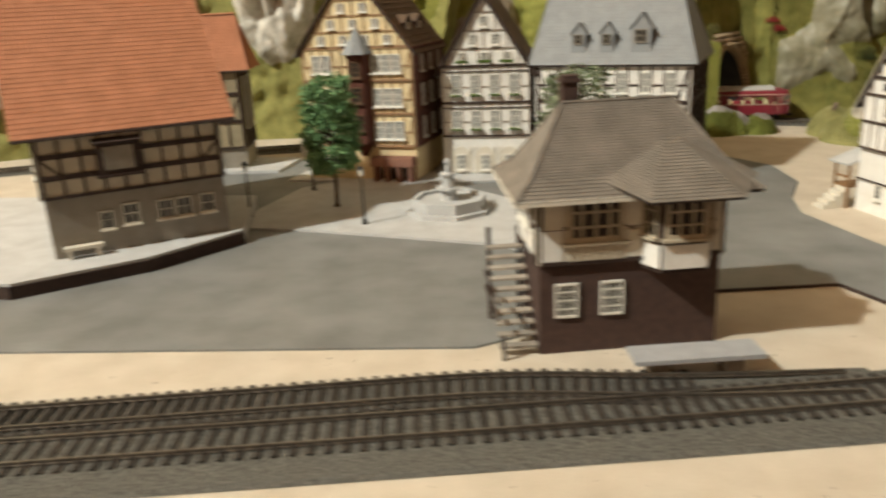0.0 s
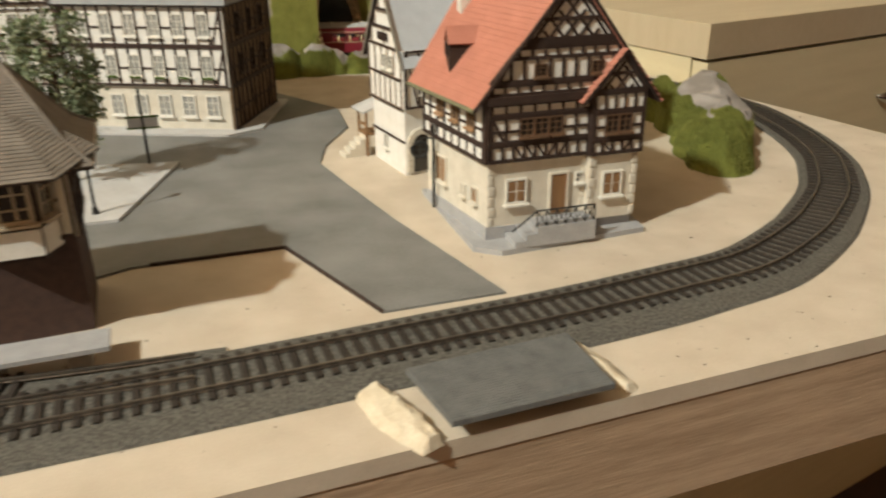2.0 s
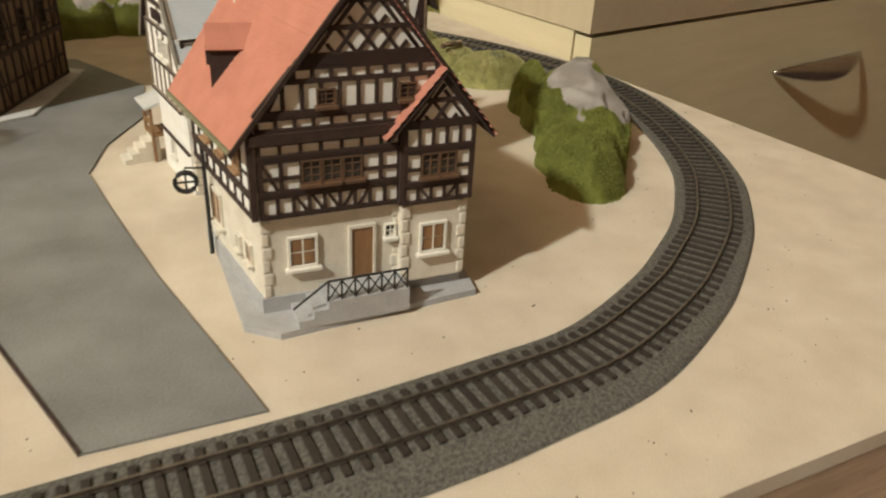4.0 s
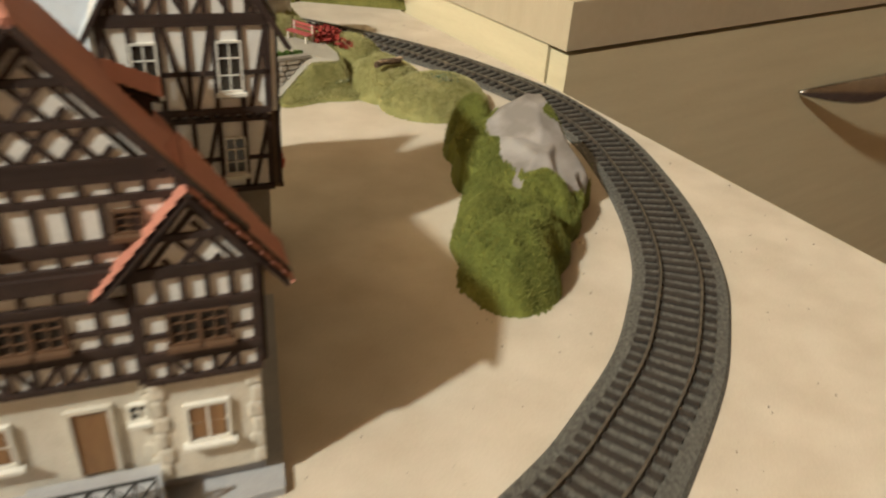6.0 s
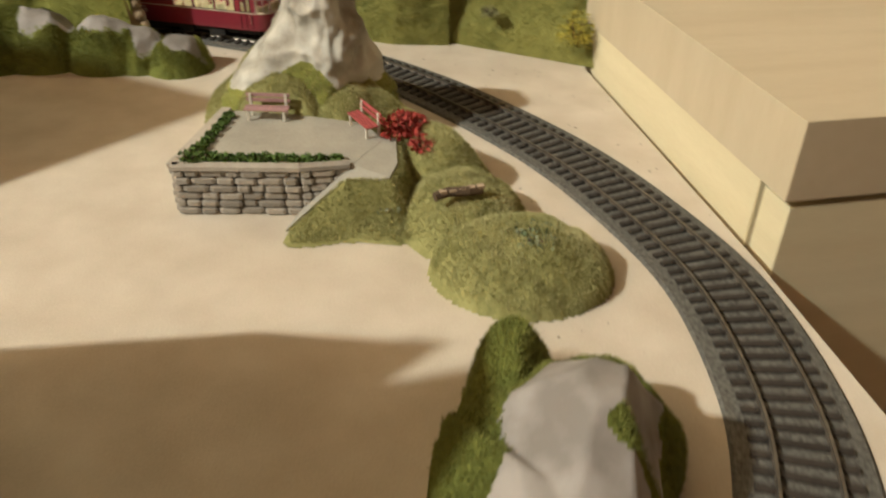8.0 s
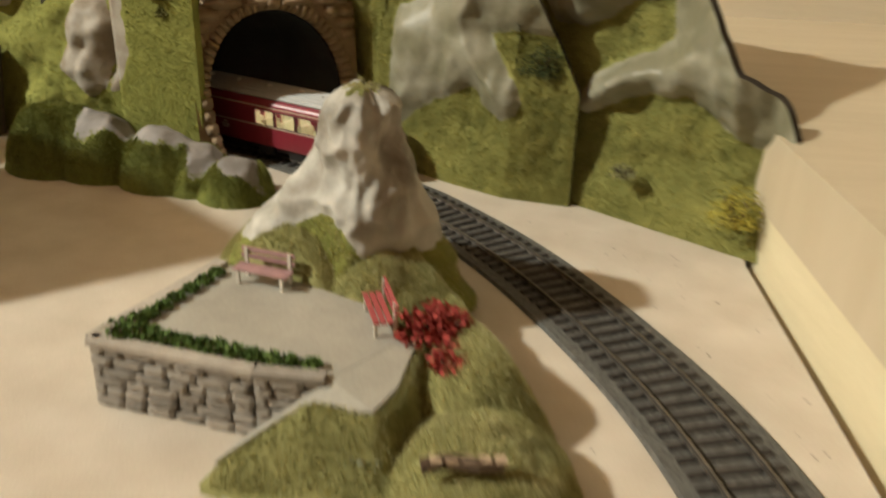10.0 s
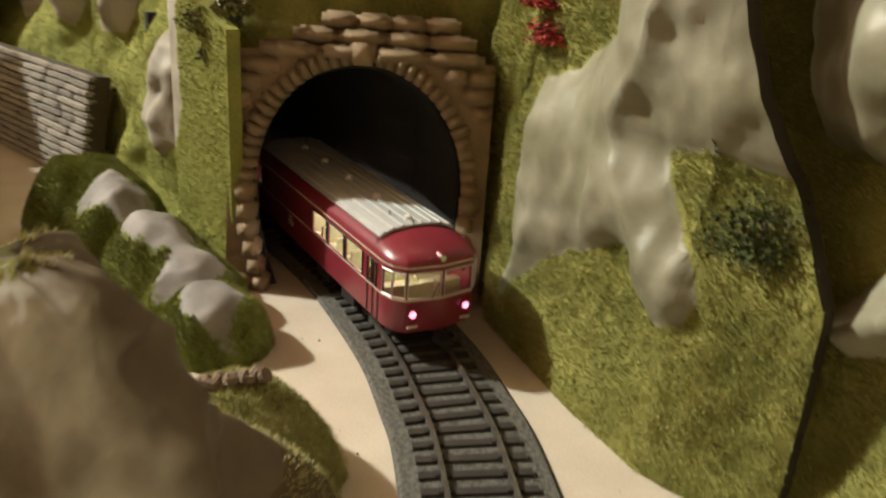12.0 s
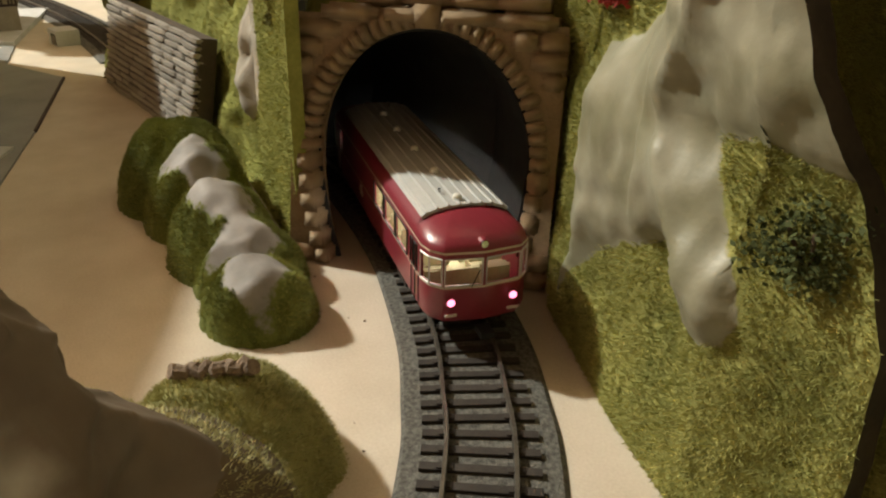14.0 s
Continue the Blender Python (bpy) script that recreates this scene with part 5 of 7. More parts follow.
def fibres(parent, spots, length, mat=BLADES):
    """Short grass fibres: one thin triangle each, at (place, normal) pairs."""
    v, f = [], []
    for p, n in spots:
        d = (Vector(n) + Vector((random.gauss(0, 0.45), random.gauss(0, 0.45), random.gauss(0.25, 0.3)))).normalized() * length * random.uniform(0.6, 1.3)
        s = d.cross(Vector((random.gauss(0, 1), random.gauss(0, 1), random.gauss(0, 1)))).normalized() * 0.00013
        k = len(v)
        v += [p - s, p + s, p + d]
        f.append((k, k + 1, k + 2))
    me = bpy.data.meshes.new("grass")
    me.from_pydata(v, [], f)
    me.materials.append(mat)
    ob = new("grass", me)
    ob.parent = parent
    return tagged(ob, kind="stuff")


def heightfield(name, label, category, box, step, height, cover, mat, blades=0, blade=0.0018, rough=0.0, fibre=BLADES):
    """A mound on the board over the box (x0, y0, x1, y1)."""
    x0, y0, x1, y1 = box
    nx, ny = int((x1 - x0) / step) + 1, int((y1 - y0) / step) + 1
    h = np.array([[height(x0 + i * step, y0 + j * step) for i in range(nx)] for j in range(ny)])
    verts, index, faces, cov = [], {}, [], []

    def corner(i, j):
        if (i, j) not in index:
            x, y, z = x0 + i * step, y0 + j * step, h[j, i]
            index[i, j] = len(verts)
            verts.append((x, y, max(z, -0.0005)))
            cov.append(cover(x, y, z))
        return index[i, j]

    for j in range(ny - 1):
        for i in range(nx - 1):
            if h[j:j + 2, i:i + 2].max() > 0.0004:
                faces.append((corner(i, j), corner(i + 1, j), corner(i + 1, j + 1), corner(i, j + 1)))
    if rough:
        normal = [Vector((0, 0, 0)) for _ in verts]
        for q in faces:
            a, b, c = (Vector(verts[k]) for k in q[:3])
            for k in q:
                normal[k] += (b - a).cross(c - a)
        for k, p in enumerate(verts):
            if cov[k] > 0.5:
                x, y, z = p
                ridge = 1 - 2 * abs(wob(x, y, z * 0.35, 70)) + 0.6 * wob(x, y, z * 0.6, 30) + 0.35 * wob(x, y, z, 190)
                q = Vector(p) + normal[k].normalized() * rough * ridge
                verts[k] = (q.x, q.y, q.z)
    thing_ = thing(name, label, category)
    surface("slope", verts, faces, cov, mat, thing_)
    spots, tries = [], 0
    while len(spots) < blades and tries < blades * 6:
        tries += 1
        q = faces[random.randrange(len(faces))]
        if cov[q[0]] > 0.42 or verts[q[0]][2] < 0.0006:
            continue
        a, b, c = (Vector(verts[k]) for k in q[:3])
        r, s = random.random(), random.random()
        spots.append((a + (b - a) * r + (c - b) * s, (b - a).cross(c - a).normalized()))
    if spots:
        fibres(thing_, spots, blade, fibre)
    return thing_


def bumps(x, y, items):
    """The upper hull of smooth domes (cx, cy, rx, ry, h)."""
    z = -0.001
    for cx, cy, rx, ry, h in items:
        d = ((x - cx) / rx) ** 2 + ((y - cy) / ry) ** 2
        if d < 1:
            z = max(z, h * (1 - d) ** 0.62)
    return z


PLATFORM = [(0.431, 0.698), (0.484, 0.705), (0.505, 0.711), (0.514, 0.738), (0.500, 0.753), (0.466, 0.758), (0.434, 0.758)]
RAMP = [(0.480, 0.687), (0.499, 0.697), (0.523, 0.702), (0.524, 0.715), (0.519, 0.739), (0.5132, 0.7375), (0.5045, 0.7108), (0.4840, 0.7046)]
LOOK = [(0.580, 0.672, 0.036, 0.031, 0.020), (0.551, 0.708, 0.024, 0.028, 0.021), (0.556, 0.702, 0.026, 0.030, 0.021), (0.541, 0.747, 0.026, 0.034, 0.026), (0.527, 0.785, 0.028, 0.045, 0.025),
        (0.520, 0.692, 0.030, 0.008, 0.005), (0.490, 0.800, 0.050, 0.048, 0.036), (0.459, 0.772, 0.030, 0.026, 0.039), (0.488, 0.771, 0.022, 0.022, 0.034), (0.440, 0.800, 0.036, 0.036, 0.026), (0.432, 0.837, 0.027, 0.027, 0.028),
        (0.502, 0.832, 0.026, 0.026, 0.016), (0.497, 0.772, 0.024, 0.024, 0.026)]


def ramp_z(x):
    return 0.0214 * min(max((x - 0.481) / 0.0235, 0.0), 1.0)


def chain_distance(x, y, chain):
    best = 9.0
    for (x0, y0), (x1, y1) in zip(chain, chain[1:]):
        dx, dy = x1 - x0, y1 - y0
        t = min(max(((x - x0) * dx + (y - y0) * dy) / (dx * dx + dy * dy), 0.0), 1.0)
        best = min(best, math.hypot(x - x0 - t * dx, y - y0 - t * dy))
    return best


def look_height(x, y):
    z = bumps(x, y, LOOK)
    if y < 0.745 and x > 0.478:
        d = chain_distance(x, y, RAMP[:5])
        z = max(z, (ramp_z(x) - 0.0006) * math.exp(-(d / 0.008) ** 2))
    if z > 0.0008:
        z += (0.0030 * wob(x, y, 0, 60) + 0.0012 * wob(x, y, 3, 170)) * min(1.0, chain_distance(x, y, RAMP[:5]) / 0.02)
    east = (1.306 - x - y) * 0.707 + 0.004 * wob(x, y, 7, 45)
    if y > 0.70:
        z = min(z, 2.0 * east)
    if inside(PLATFORM, x, y):
        z = min(z, 0.018)
    if inside(RAMP, x, y):
        z = min(z, ramp_z(x) - 0.0014)
    return z


lookout_hill = heightfield("lookout_hill", "grassy hill with a pale grey crag behind the lookout", "hill", (0.375, 0.630, 0.625, 0.885), 0.0013, look_height, lambda x, y, z: 0.0, LOOKGRASS, 120000, 0.0015, fibre=STRAW)


def crag(parent, foot, turn, rows, spurs, moss, seed, flute):
    """A standing rock over its foot: rows of (z, half-width, half-length, drift) from the bottom to the top; spurs are (angle, width, reach, height)."""
    zs = [r[0] for r in rows]
    n_a, n_z = 132, 84
    verts, faces, cov, flank_shade = [], [], [], []
    ca, sa = math.cos(turn), math.sin(turn)
    for j in range(n_z + 1):
        z = zs[0] + (zs[-1] - zs[0]) * (1 - (1 - j / n_z) ** 1.3)
        w, l, drift = (float(np.interp(z, zs, [r[k] for r in rows])) for k in (1, 2, 3))
        low = 1 - z / zs[-1]
        for i in range(n_a):
            a = 2 * math.pi * i / n_a
            c, s = math.cos(a), math.sin(a)
            q = (c * 0.016 + seed, s * 0.016, z * 0.33)
            r = (c * 0.016 + seed + 0.25 * z * c, s * 0.016 + 0.25 * z * s, z)
            push = flute * 0.5 * (0.3 + low) * (1.0 - 3.0 * abs(wob(*q, 60))) + flute * 0.9 * wob(*q, 30) + 0.0040 * wob(*r, 30) + 0.0036 * (0.4 - 2.0 * abs(wob(*r, 42))) + 0.0018 * (0.5 - 2.0 * abs(wob(*r, 85))) + 0.0007 * wob(*r, 150) + 0.0004 * wob(*r, 330)
            for angle, wide, reach, high in spurs:
                d = (math.degrees(a) + math.degrees(turn) - angle + 180) % 360 - 180
                push += reach * math.exp(-(d / wide) ** 2) * min(1.0, max(0.0, (high - z + 0.003 * wob(*q, 70)) / 0.030))
            push *= min(1.0, w / 0.009)
            square = 0.95 * (abs(c) ** 2.7 + abs(s) ** 2.7) ** (-1 / 2.7)  # flat faces with rounded corners
            x, y = (w * square + push) * c, (l * square + push) * s + drift
            verts.append((foot[0] + ca * x - sa * y, foot[1] + sa * x + ca * y, z + 0.0025 * wob(*q, 80)))
            side = (math.degrees(a) + math.degrees(turn) - 203 + 180) % 360 - 180
            cov.append(1.0 if z > moss - 0.013 * math.exp(-(side / 34) ** 2) + 0.016 * wob(*q, 55) and z < 0.0872 + 0.003 * wob(*r, 120) else 0.0)
            # painted shade: strongest on the side turned from the lamp, with a noisy edge
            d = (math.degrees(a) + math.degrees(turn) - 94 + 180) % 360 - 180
            flank_shade.append(min(max((70 - abs(d)) / 26 + 1.1 * wob(*r, 60) + 0.5 * wob(*r, 160), 0.0), 0.92))
    for j in range(n_z):
        for i in range(n_a):
            k = (i + 1) % n_a
            faces.append((j * n_a + i, j * n_a + k, (j + 1) * n_a + k, (j + 1) * n_a + i))
    faces.append(tuple(n_z * n_a + i for i in range(n_a)))
    ob = surface("crag", verts, faces, cov, CRAGROCK, parent)
    ob.data.attributes.new("flank_shade", "FLOAT", "POINT").data.foreach_set("value", flank_shade)
    ob["label"] = "pale grey rock with shade painted brown on its north flank"
    spots = []
    while len(spots) < 16000:
        q = faces[random.randrange(len(faces) - 1)]
        if cov[q[0]] < 0.5 and cov[q[2]] < 0.5:
            a, b, c = (Vector(verts[k]) for k in q[:3])
            spots.append((a + (b - a) * random.random() + (c - b) * random.random(), (b - a).cross(c - a).normalized()))
    fibres(parent, spots, 0.0014, STRAW)
    return ob


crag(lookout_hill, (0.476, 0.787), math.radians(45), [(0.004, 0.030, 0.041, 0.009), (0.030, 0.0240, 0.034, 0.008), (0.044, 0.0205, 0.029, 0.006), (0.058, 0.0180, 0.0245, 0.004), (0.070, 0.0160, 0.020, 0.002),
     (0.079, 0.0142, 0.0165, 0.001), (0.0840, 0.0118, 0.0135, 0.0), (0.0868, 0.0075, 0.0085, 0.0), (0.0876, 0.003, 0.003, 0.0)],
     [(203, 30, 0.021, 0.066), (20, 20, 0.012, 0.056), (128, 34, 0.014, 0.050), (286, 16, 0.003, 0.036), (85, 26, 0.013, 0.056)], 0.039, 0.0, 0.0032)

CRAG = [(0.556, 0.464, 0.022, 0.024, 0.027), (0.566, 0.490, 0.027, 0.028, 0.027), (0.580, 0.515, 0.030, 0.028, 0.024), (0.594, 0.548, 0.030, 0.034, 0.026), (0.603, 0.580, 0.028, 0.028, 0.026),
        (0.580, 0.592, 0.015, 0.022, 0.033), (0.572, 0.556, 0.012, 0.024, 0.016), (0.613, 0.540, 0.013, 0.020, 0.016)]


def facet_rock(x, y, top, planes):
    """A rock with flat faces that fall away from its top: (direction, steepness, reach before it falls)."""
    return top[2] - max(max(0.0, ((x - top[0]) * math.cos(a) + (y - top[1]) * math.sin(a) - reach) * steep) for a, steep, reach in planes)


SLABS = [((0.601, 0.562, 0.043), [(math.radians(200), 0.85, 0.001), (math.radians(285), 0.55, 0.004), (math.radians(355), 1.9, 0.006), (math.radians(75), 1.5, 0.012), (math.radians(140), 0.9, 0.008)]),
         ((0.592, 0.531, 0.031), [(math.radians(195), 0.65, 0.004), (math.radians(265), 0.75, 0.006), (math.radians(330), 1.5, 0.007), (math.radians(60), 1.0, 0.010)])]


def slab_z(x, y):
    return max(facet_rock(x + 0.0025 * wob(x, y, 5, 60), y, top, planes) for top, planes in SLABS)


def crag_height(x, y):
    z = bumps(x, y, CRAG)
    if z > 0.002:
        z += 0.0070 * wob(x, y, 2, 48) + 0.0075 * (0.42 - 2.0 * abs(wob(x, y, 6, 40))) + 0.0022 * (0.4 - 2.0 * abs(wob(x, y, 3, 105)))
        z = max(z, slab_z(x, y))
    return z


def crag_cover(x, y, z):
    return 1.0 if z > 0.017 and x > 0.573 + 0.22 * (y - 0.52) + 0.010 * wob(x, y, 9, 45) and slab_z(x, y) > z - 0.0012 + 0.003 * wob(x, y, 1, 70) and y > 0.500 + 0.006 * wob(x, y, 2, 80) else 0.0


heightfield("rock_outcrop", "grey rock outcrop with green moss beside the curve", "rock", (0.515, 0.425, 0.650, 0.650), 0.0012, crag_height, crag_cover, GREYROCK, 60000, 0.0014, rough=0.0004, fibre=MOSS)

LUMPS = [(0.247, 0.858, 0.030, 0.028, 0.035), (0.276, 0.859, 0.027, 0.022, 0.034), (0.316, 0.861, 0.025, 0.021, 0.031), (0.337, 0.865, 0.018, 0.020, 0.022), (0.361, 0.862, 0.020, 0.0185, 0.021)]


def lump_height(x, y):
    """Domes that run together into one ridge, with creased flanks."""
    total = 0.0
    for cx, cy, rx, ry, h in LUMPS:
        d = ((x - cx) / rx) ** 2 + ((y - cy) / ry) ** 2
        if d < 1:
            total += (h * (1 - d) ** 0.62) ** 5
    z = total ** 0.2 if total > 0 else -0.001
    if z > 0.002:
        z += 0.0060 * wob(x, y, 2, 42) + 0.0030 * (0.4 - 1.6 * abs(wob(x, y, 4, 70))) + 0.0012 * wob(x, y, 4, 150)
    return z


def lump_cover(x, y, z):
    best = 0.0
    for cx, cy, rx, ry, h in LUMPS[1:]:
        r = math.hypot((x - cx - 0.004) / rx, (y - cy + 0.001) / ry)
        best = max(best, 0.5 + 1.6 * (0.50 - r + 0.42 * wob(x, y, 3, 60) + 0.15 * wob(x, y, 8, 150)))
    return min(best, 1.0)


heightfield("boulder_row", "row of mossy grey boulders before the tunnel", "boulders", (0.210, 0.815, 0.395, 0.895), 0.0012, lump_height, lump_cover, GREYROCK, 52000, 0.0014, fibre=MOSS)


def edge_depth(poly, x, y):
    """How far the point lies inside the outline; negative outside."""
    best = 9.0
    for (x0, y0), (x1, y1) in zip(poly, poly[1:] + poly[:1]):
        dx, dy = x1 - x0, y1 - y0
        t = min(max(((x - x0) * dx + (y - y0) * dy) / (dx * dx + dy * dy), 0.0), 1.0)
        best = min(best, math.hypot(x - x0 - t * dx, y - y0 - t * dy))
    return best if inside(poly, x, y) else -best


def relief(name, label, base, top, lean, rocks, mat=GRASS, blades=0, amp=0.010, step=0.003, back=0.02, z0=0.0, seed=0.0, dark=False, left=None, right=None, firm=9.0, bulge=0.006, n_v=96, fold=1.0, stray=1.0, ridges=()):
    """An upright hillside over a base line; rocks are outlines in (along, up) that swell out of it; top gives the height along it."""
    P = [Vector((*p, 0)) for p in base]
    cum = [0.0]
    for a, b in zip(P, P[1:]):
        cum.append(cum[-1] + (b - a).length)

    def at(u):
        for k in range(len(P) - 1):
            if u <= cum[k + 1] or k == len(P) - 2:
                d = (P[k + 1] - P[k]).normalized()
                return P[k] + d * (u - cum[k]), Vector((d.y, -d.x, 0))

    n_u = int(cum[-1] / step) + 1
    verts, cov, faces = [], [], []
    for i in range(n_u + 1):
        ht = top(cum[-1] * i / n_u)
        for j in range(n_v + 1):
            z = (ht - z0) * j / n_v
            ua = float(np.interp(z, *zip(*left))) if left else 0.0
            ub = float(np.interp(z, *zip(*right))) if right else cum[-1]
            u = ua + (ub - ua) * i / n_u
            c, out = at(u)
            k = seed + u
            ru, rz = u + stray * 0.004 * wob(k, z, 1, 40) + 0.0016 * wob(k, z, 5, 130), z + stray * 0.004 * wob(k, z, 2, 40) + 0.0016 * wob(k, z, 6, 130)
            depth = max((edge_depth(r, ru, rz) for r in rocks), default=-1.0)
            push = amp * (1.1 * wob(k, z, 0, 16) + 0.5 * wob(k, z, 4, 45) + 0.16 * wob(k, z, 8, 130))
            if depth > 0:
                soft = 1 - math.exp(-depth / 0.009)
                push += bulge * soft * (1.0 + fold * wob(k * 1.7, z * 0.45, 11, 30)) + 0.45 * fold * bulge * soft * (0.4 - 2.0 * abs(wob(k * 1.6, z * 0.35, 14, 48))) + 0.0012 * soft * wob(k, z, 9, 95) + 0.0005 * wob(k, z, 3, 230)
                for line, high, wide in ridges:
                    d = abs(u - float(np.interp(z, *zip(*line))))
                    fade = min(max((z - line[0][0]) / 0.012, 0.0), 1.0) * min(max((line[-1][0] - z) / 0.012, 0.0), 1.0)
                    push += high * fade * soft * math.exp(-d / wide)
            e = min(j / (0.09 * n_v), 1.0)
            off = push * e - (lean(u) if callable(lean) else lean) * z - 0.35 * max(z - ht * 0.8, 0)
            if u > firm:
                off = min(max(off, -0.001), 0.006)
            verts.append(c + out * off + Vector((0, 0, z0 + z)))
            cov.append(min(max(0.5 + depth / 0.004, 0.0), 1.0))
    w = n_v + 1
    for i in range(n_u):
        for j in range(n_v):
            faces.append((i * w + j, (i + 1) * w + j, (i + 1) * w + j + 1, i * w + j + 1))
    ob = thing(name, label, "hillside")
    surface("slope", verts, faces, cov, mat, ob)
    rim = [i * w + n_v for i in range(n_u + 1)]
    loop = [j for j in range(w)] + rim[1:] + [n_u * w + j for j in range(n_v - 1, -1, -1)]
    g = Geo()
    pts = [Vector(verts[k]) for k in loop]
    outs = [at(min(cum[-1], cum[-1] * (k // w) / n_u))[1] for k in loop]
    g.add(pts + [p - o * back for p, o in zip(pts, outs)], [(k, k + 1, len(pts) + k + 1, len(pts) + k) for k in range(len(pts) - 1)] )
    part("cut_edge", g, CUTSIDE if dark else mat, ob, "dark cut side of the hill shell" if dark else "")
    spots, tries = [], 0
    while len(spots) < blades and tries < blades * 6:
        tries += 1
        q = faces[random.randrange(len(faces))]
        if cov[q[0]] > 0.4:
            continue
        a, b, c = (Vector(verts[k]) for k in q[:3])
        r, s = random.random(), random.random()
        spots.append((a + (b - a) * r + (c - b) * s, (b - a).cross(c - a).normalized()))
    if spots:
        fibres(ob, spots, 0.0016)
    return ob


relief("hillside", "grassy hillside panel with a smooth grey cliff beside the tunnel", [(0.368, 0.965), (0.385, 0.964), (0.396, 0.952), (0.415, 0.946), (0.453, 0.934), (0.485, 0.927), (0.519, 0.931)], lambda u: 0.225 - 0.15 * u, 0.09,
       [[(0.0423, 0.010), (0.0433, 0.056), (0.0443, 0.091), (0.0583, 0.096), (0.0753, 0.110), (0.0933, 0.26), (0.2, 0.26), (0.2, 0.088), (0.1245, 0.0862), (0.1076, 0.0845), (0.1125, 0.078), (0.1195, 0.070), (0.1290, 0.0588), (0.1325, 0.051), (0.1290, 0.0445),
         (0.1190, 0.0415), (0.1085, 0.0455), (0.0985, 0.055), (0.0793, 0.046), (0.0633, 0.036), (0.0473, 0.022)]], GRASS, 95000, 0.006, 0.0016, bulge=0.009, fold=0.22, stray=0.4, dark=True,
       ridges=(([(0.050, 0.121), (0.061, 0.111), (0.069, 0.1035), (0.079, 0.0955), (0.091, 0.0922), (0.106, 0.103), (0.17, 0.125)], 0.0042, 0.0045), ([(0.045, 0.082), (0.056, 0.0835), (0.068, 0.089), (0.080, 0.088)], 0.002, 0.003)), right=[(0, 0.1623), (0.06, 0.1613), (0.085, 0.1463), (0.114, 0.1313), (0.25, 0.0933)], back=0.007)
relief("hillside", "grassy hillside panel with tan rock bands beside the cabinet", [(0.527, 0.935), (0.632, 0.898)], lambda u: 0.20, 0.20,
       [[(-0.02, 0.050), (-0.010, 0.062), (-0.005, 0.070), (0.005, 0.077), (0.020, 0.083), (0.027, 0.088), (0.024, 0.105), (0.02, 0.21), (0.12, 0.21), (0.12, 0.040), (0.098, 0.043), (0.073, 0.051), (0.058, 0.058), (0.043, 0.066),
         (0.025, 0.064), (0.010, 0.058), (0.0, 0.052), (-0.008, 0.046)],
        [(-0.07, 0.21), (-0.06, 0.116), (-0.050, 0.100), (-0.038, 0.089), (-0.018, 0.091), (-0.004, 0.098), (0.008, 0.105), (0.021, 0.108), (0.021, 0.21)]], GRASS, 60000, 0.008, 0.0016, bulge=0.018, fold=0.6, stray=0.6, seed=3.0, dark=True,
       back=0.007, left=[(0, -0.012), (0.055, -0.034), (0.1, -0.088), (0.14, -0.11), (0.25, -0.15)], right=[(0, 0.111), (0.03, 0.107), (0.055, 0.104), (0.07, 0.095), (0.085, 0.071), (0.104, 0.056), (0.119, 0.040), (0.2, -0.02)])
relief("hillside", "mossy hillside with pale crags beside the tunnel", [(-0.03, 0.848), (0.004, 0.852), (0.016, 0.860), (0.10, 0.876), (0.17, 0.889), (0.19, 0.8885), (0.26, 0.888), (0.3225, 0.8862)], lambda u: 0.20 + 0.02 * math.sin(u * 30) - 0.085 * min(max((u - 0.20) / 0.09, 0.0), 1.0),
       lambda u: 0.30 if u < 0.15 else max(0.30 - (u - 0.15) * 5, 0.17),
       [[(0.253, 0.045), (0.252, 0.070), (0.262, 0.084), (0.278, 0.088), (0.287, 0.075), (0.286, 0.040), (0.275, 0.030)], [(0.289, 0.038), (0.290, 0.085), (0.283, 0.10), (0.28, 0.16), (0.312, 0.16), (0.312, 0.10), (0.308, 0.06), (0.302, 0.040)],
        [(0.175, 0.10), (0.185, 0.072), (0.21, 0.075), (0.225, 0.10), (0.22, 0.18), (0.18, 0.18)], [(0.06, 0.075), (0.075, 0.065), (0.095, 0.09), (0.08, 0.14), (0.06, 0.12)], [(0.11, 0.075), (0.135, 0.07), (0.145, 0.12), (0.12, 0.2), (0.10, 0.15)]],
       PALEROCK, 60000, 0.010, 0.0024, bulge=0.012, seed=7.0, firm=0.300, back=0.005)
relief("hillside", "far mossy hillside with large white crags", [(-0.60, 0.80), (-0.42, 0.88), (-0.25, 0.93), (-0.10, 0.93), (-0.035, 0.872), (0.004, 0.8445)], lambda u: 0.27 + 0.03 * math.sin(u * 17), 0.25,
       [[(0.20, 0.30), (0.22, 0.12), (0.30, 0.09), (0.34, 0.12), (0.36, 0.30)], [(0.382, 0.30), (0.390, 0.13), (0.425, 0.085), (0.455, 0.095), (0.482, 0.14), (0.492, 0.30)], [(0.51, 0.07), (0.53, 0.06), (0.55, 0.12), (0.55, 0.22), (0.52, 0.2)], [(0.05, 0.05), (0.14, 0.06), (0.16, 0.2), (0.05, 0.2)],
        [(0.56, 0.07), (0.60, 0.06), (0.62, 0.15), (0.57, 0.2)]], WHITEROCK, 9000, 0.020, 0.004, bulge=0.030, seed=17.0, n_v=70)

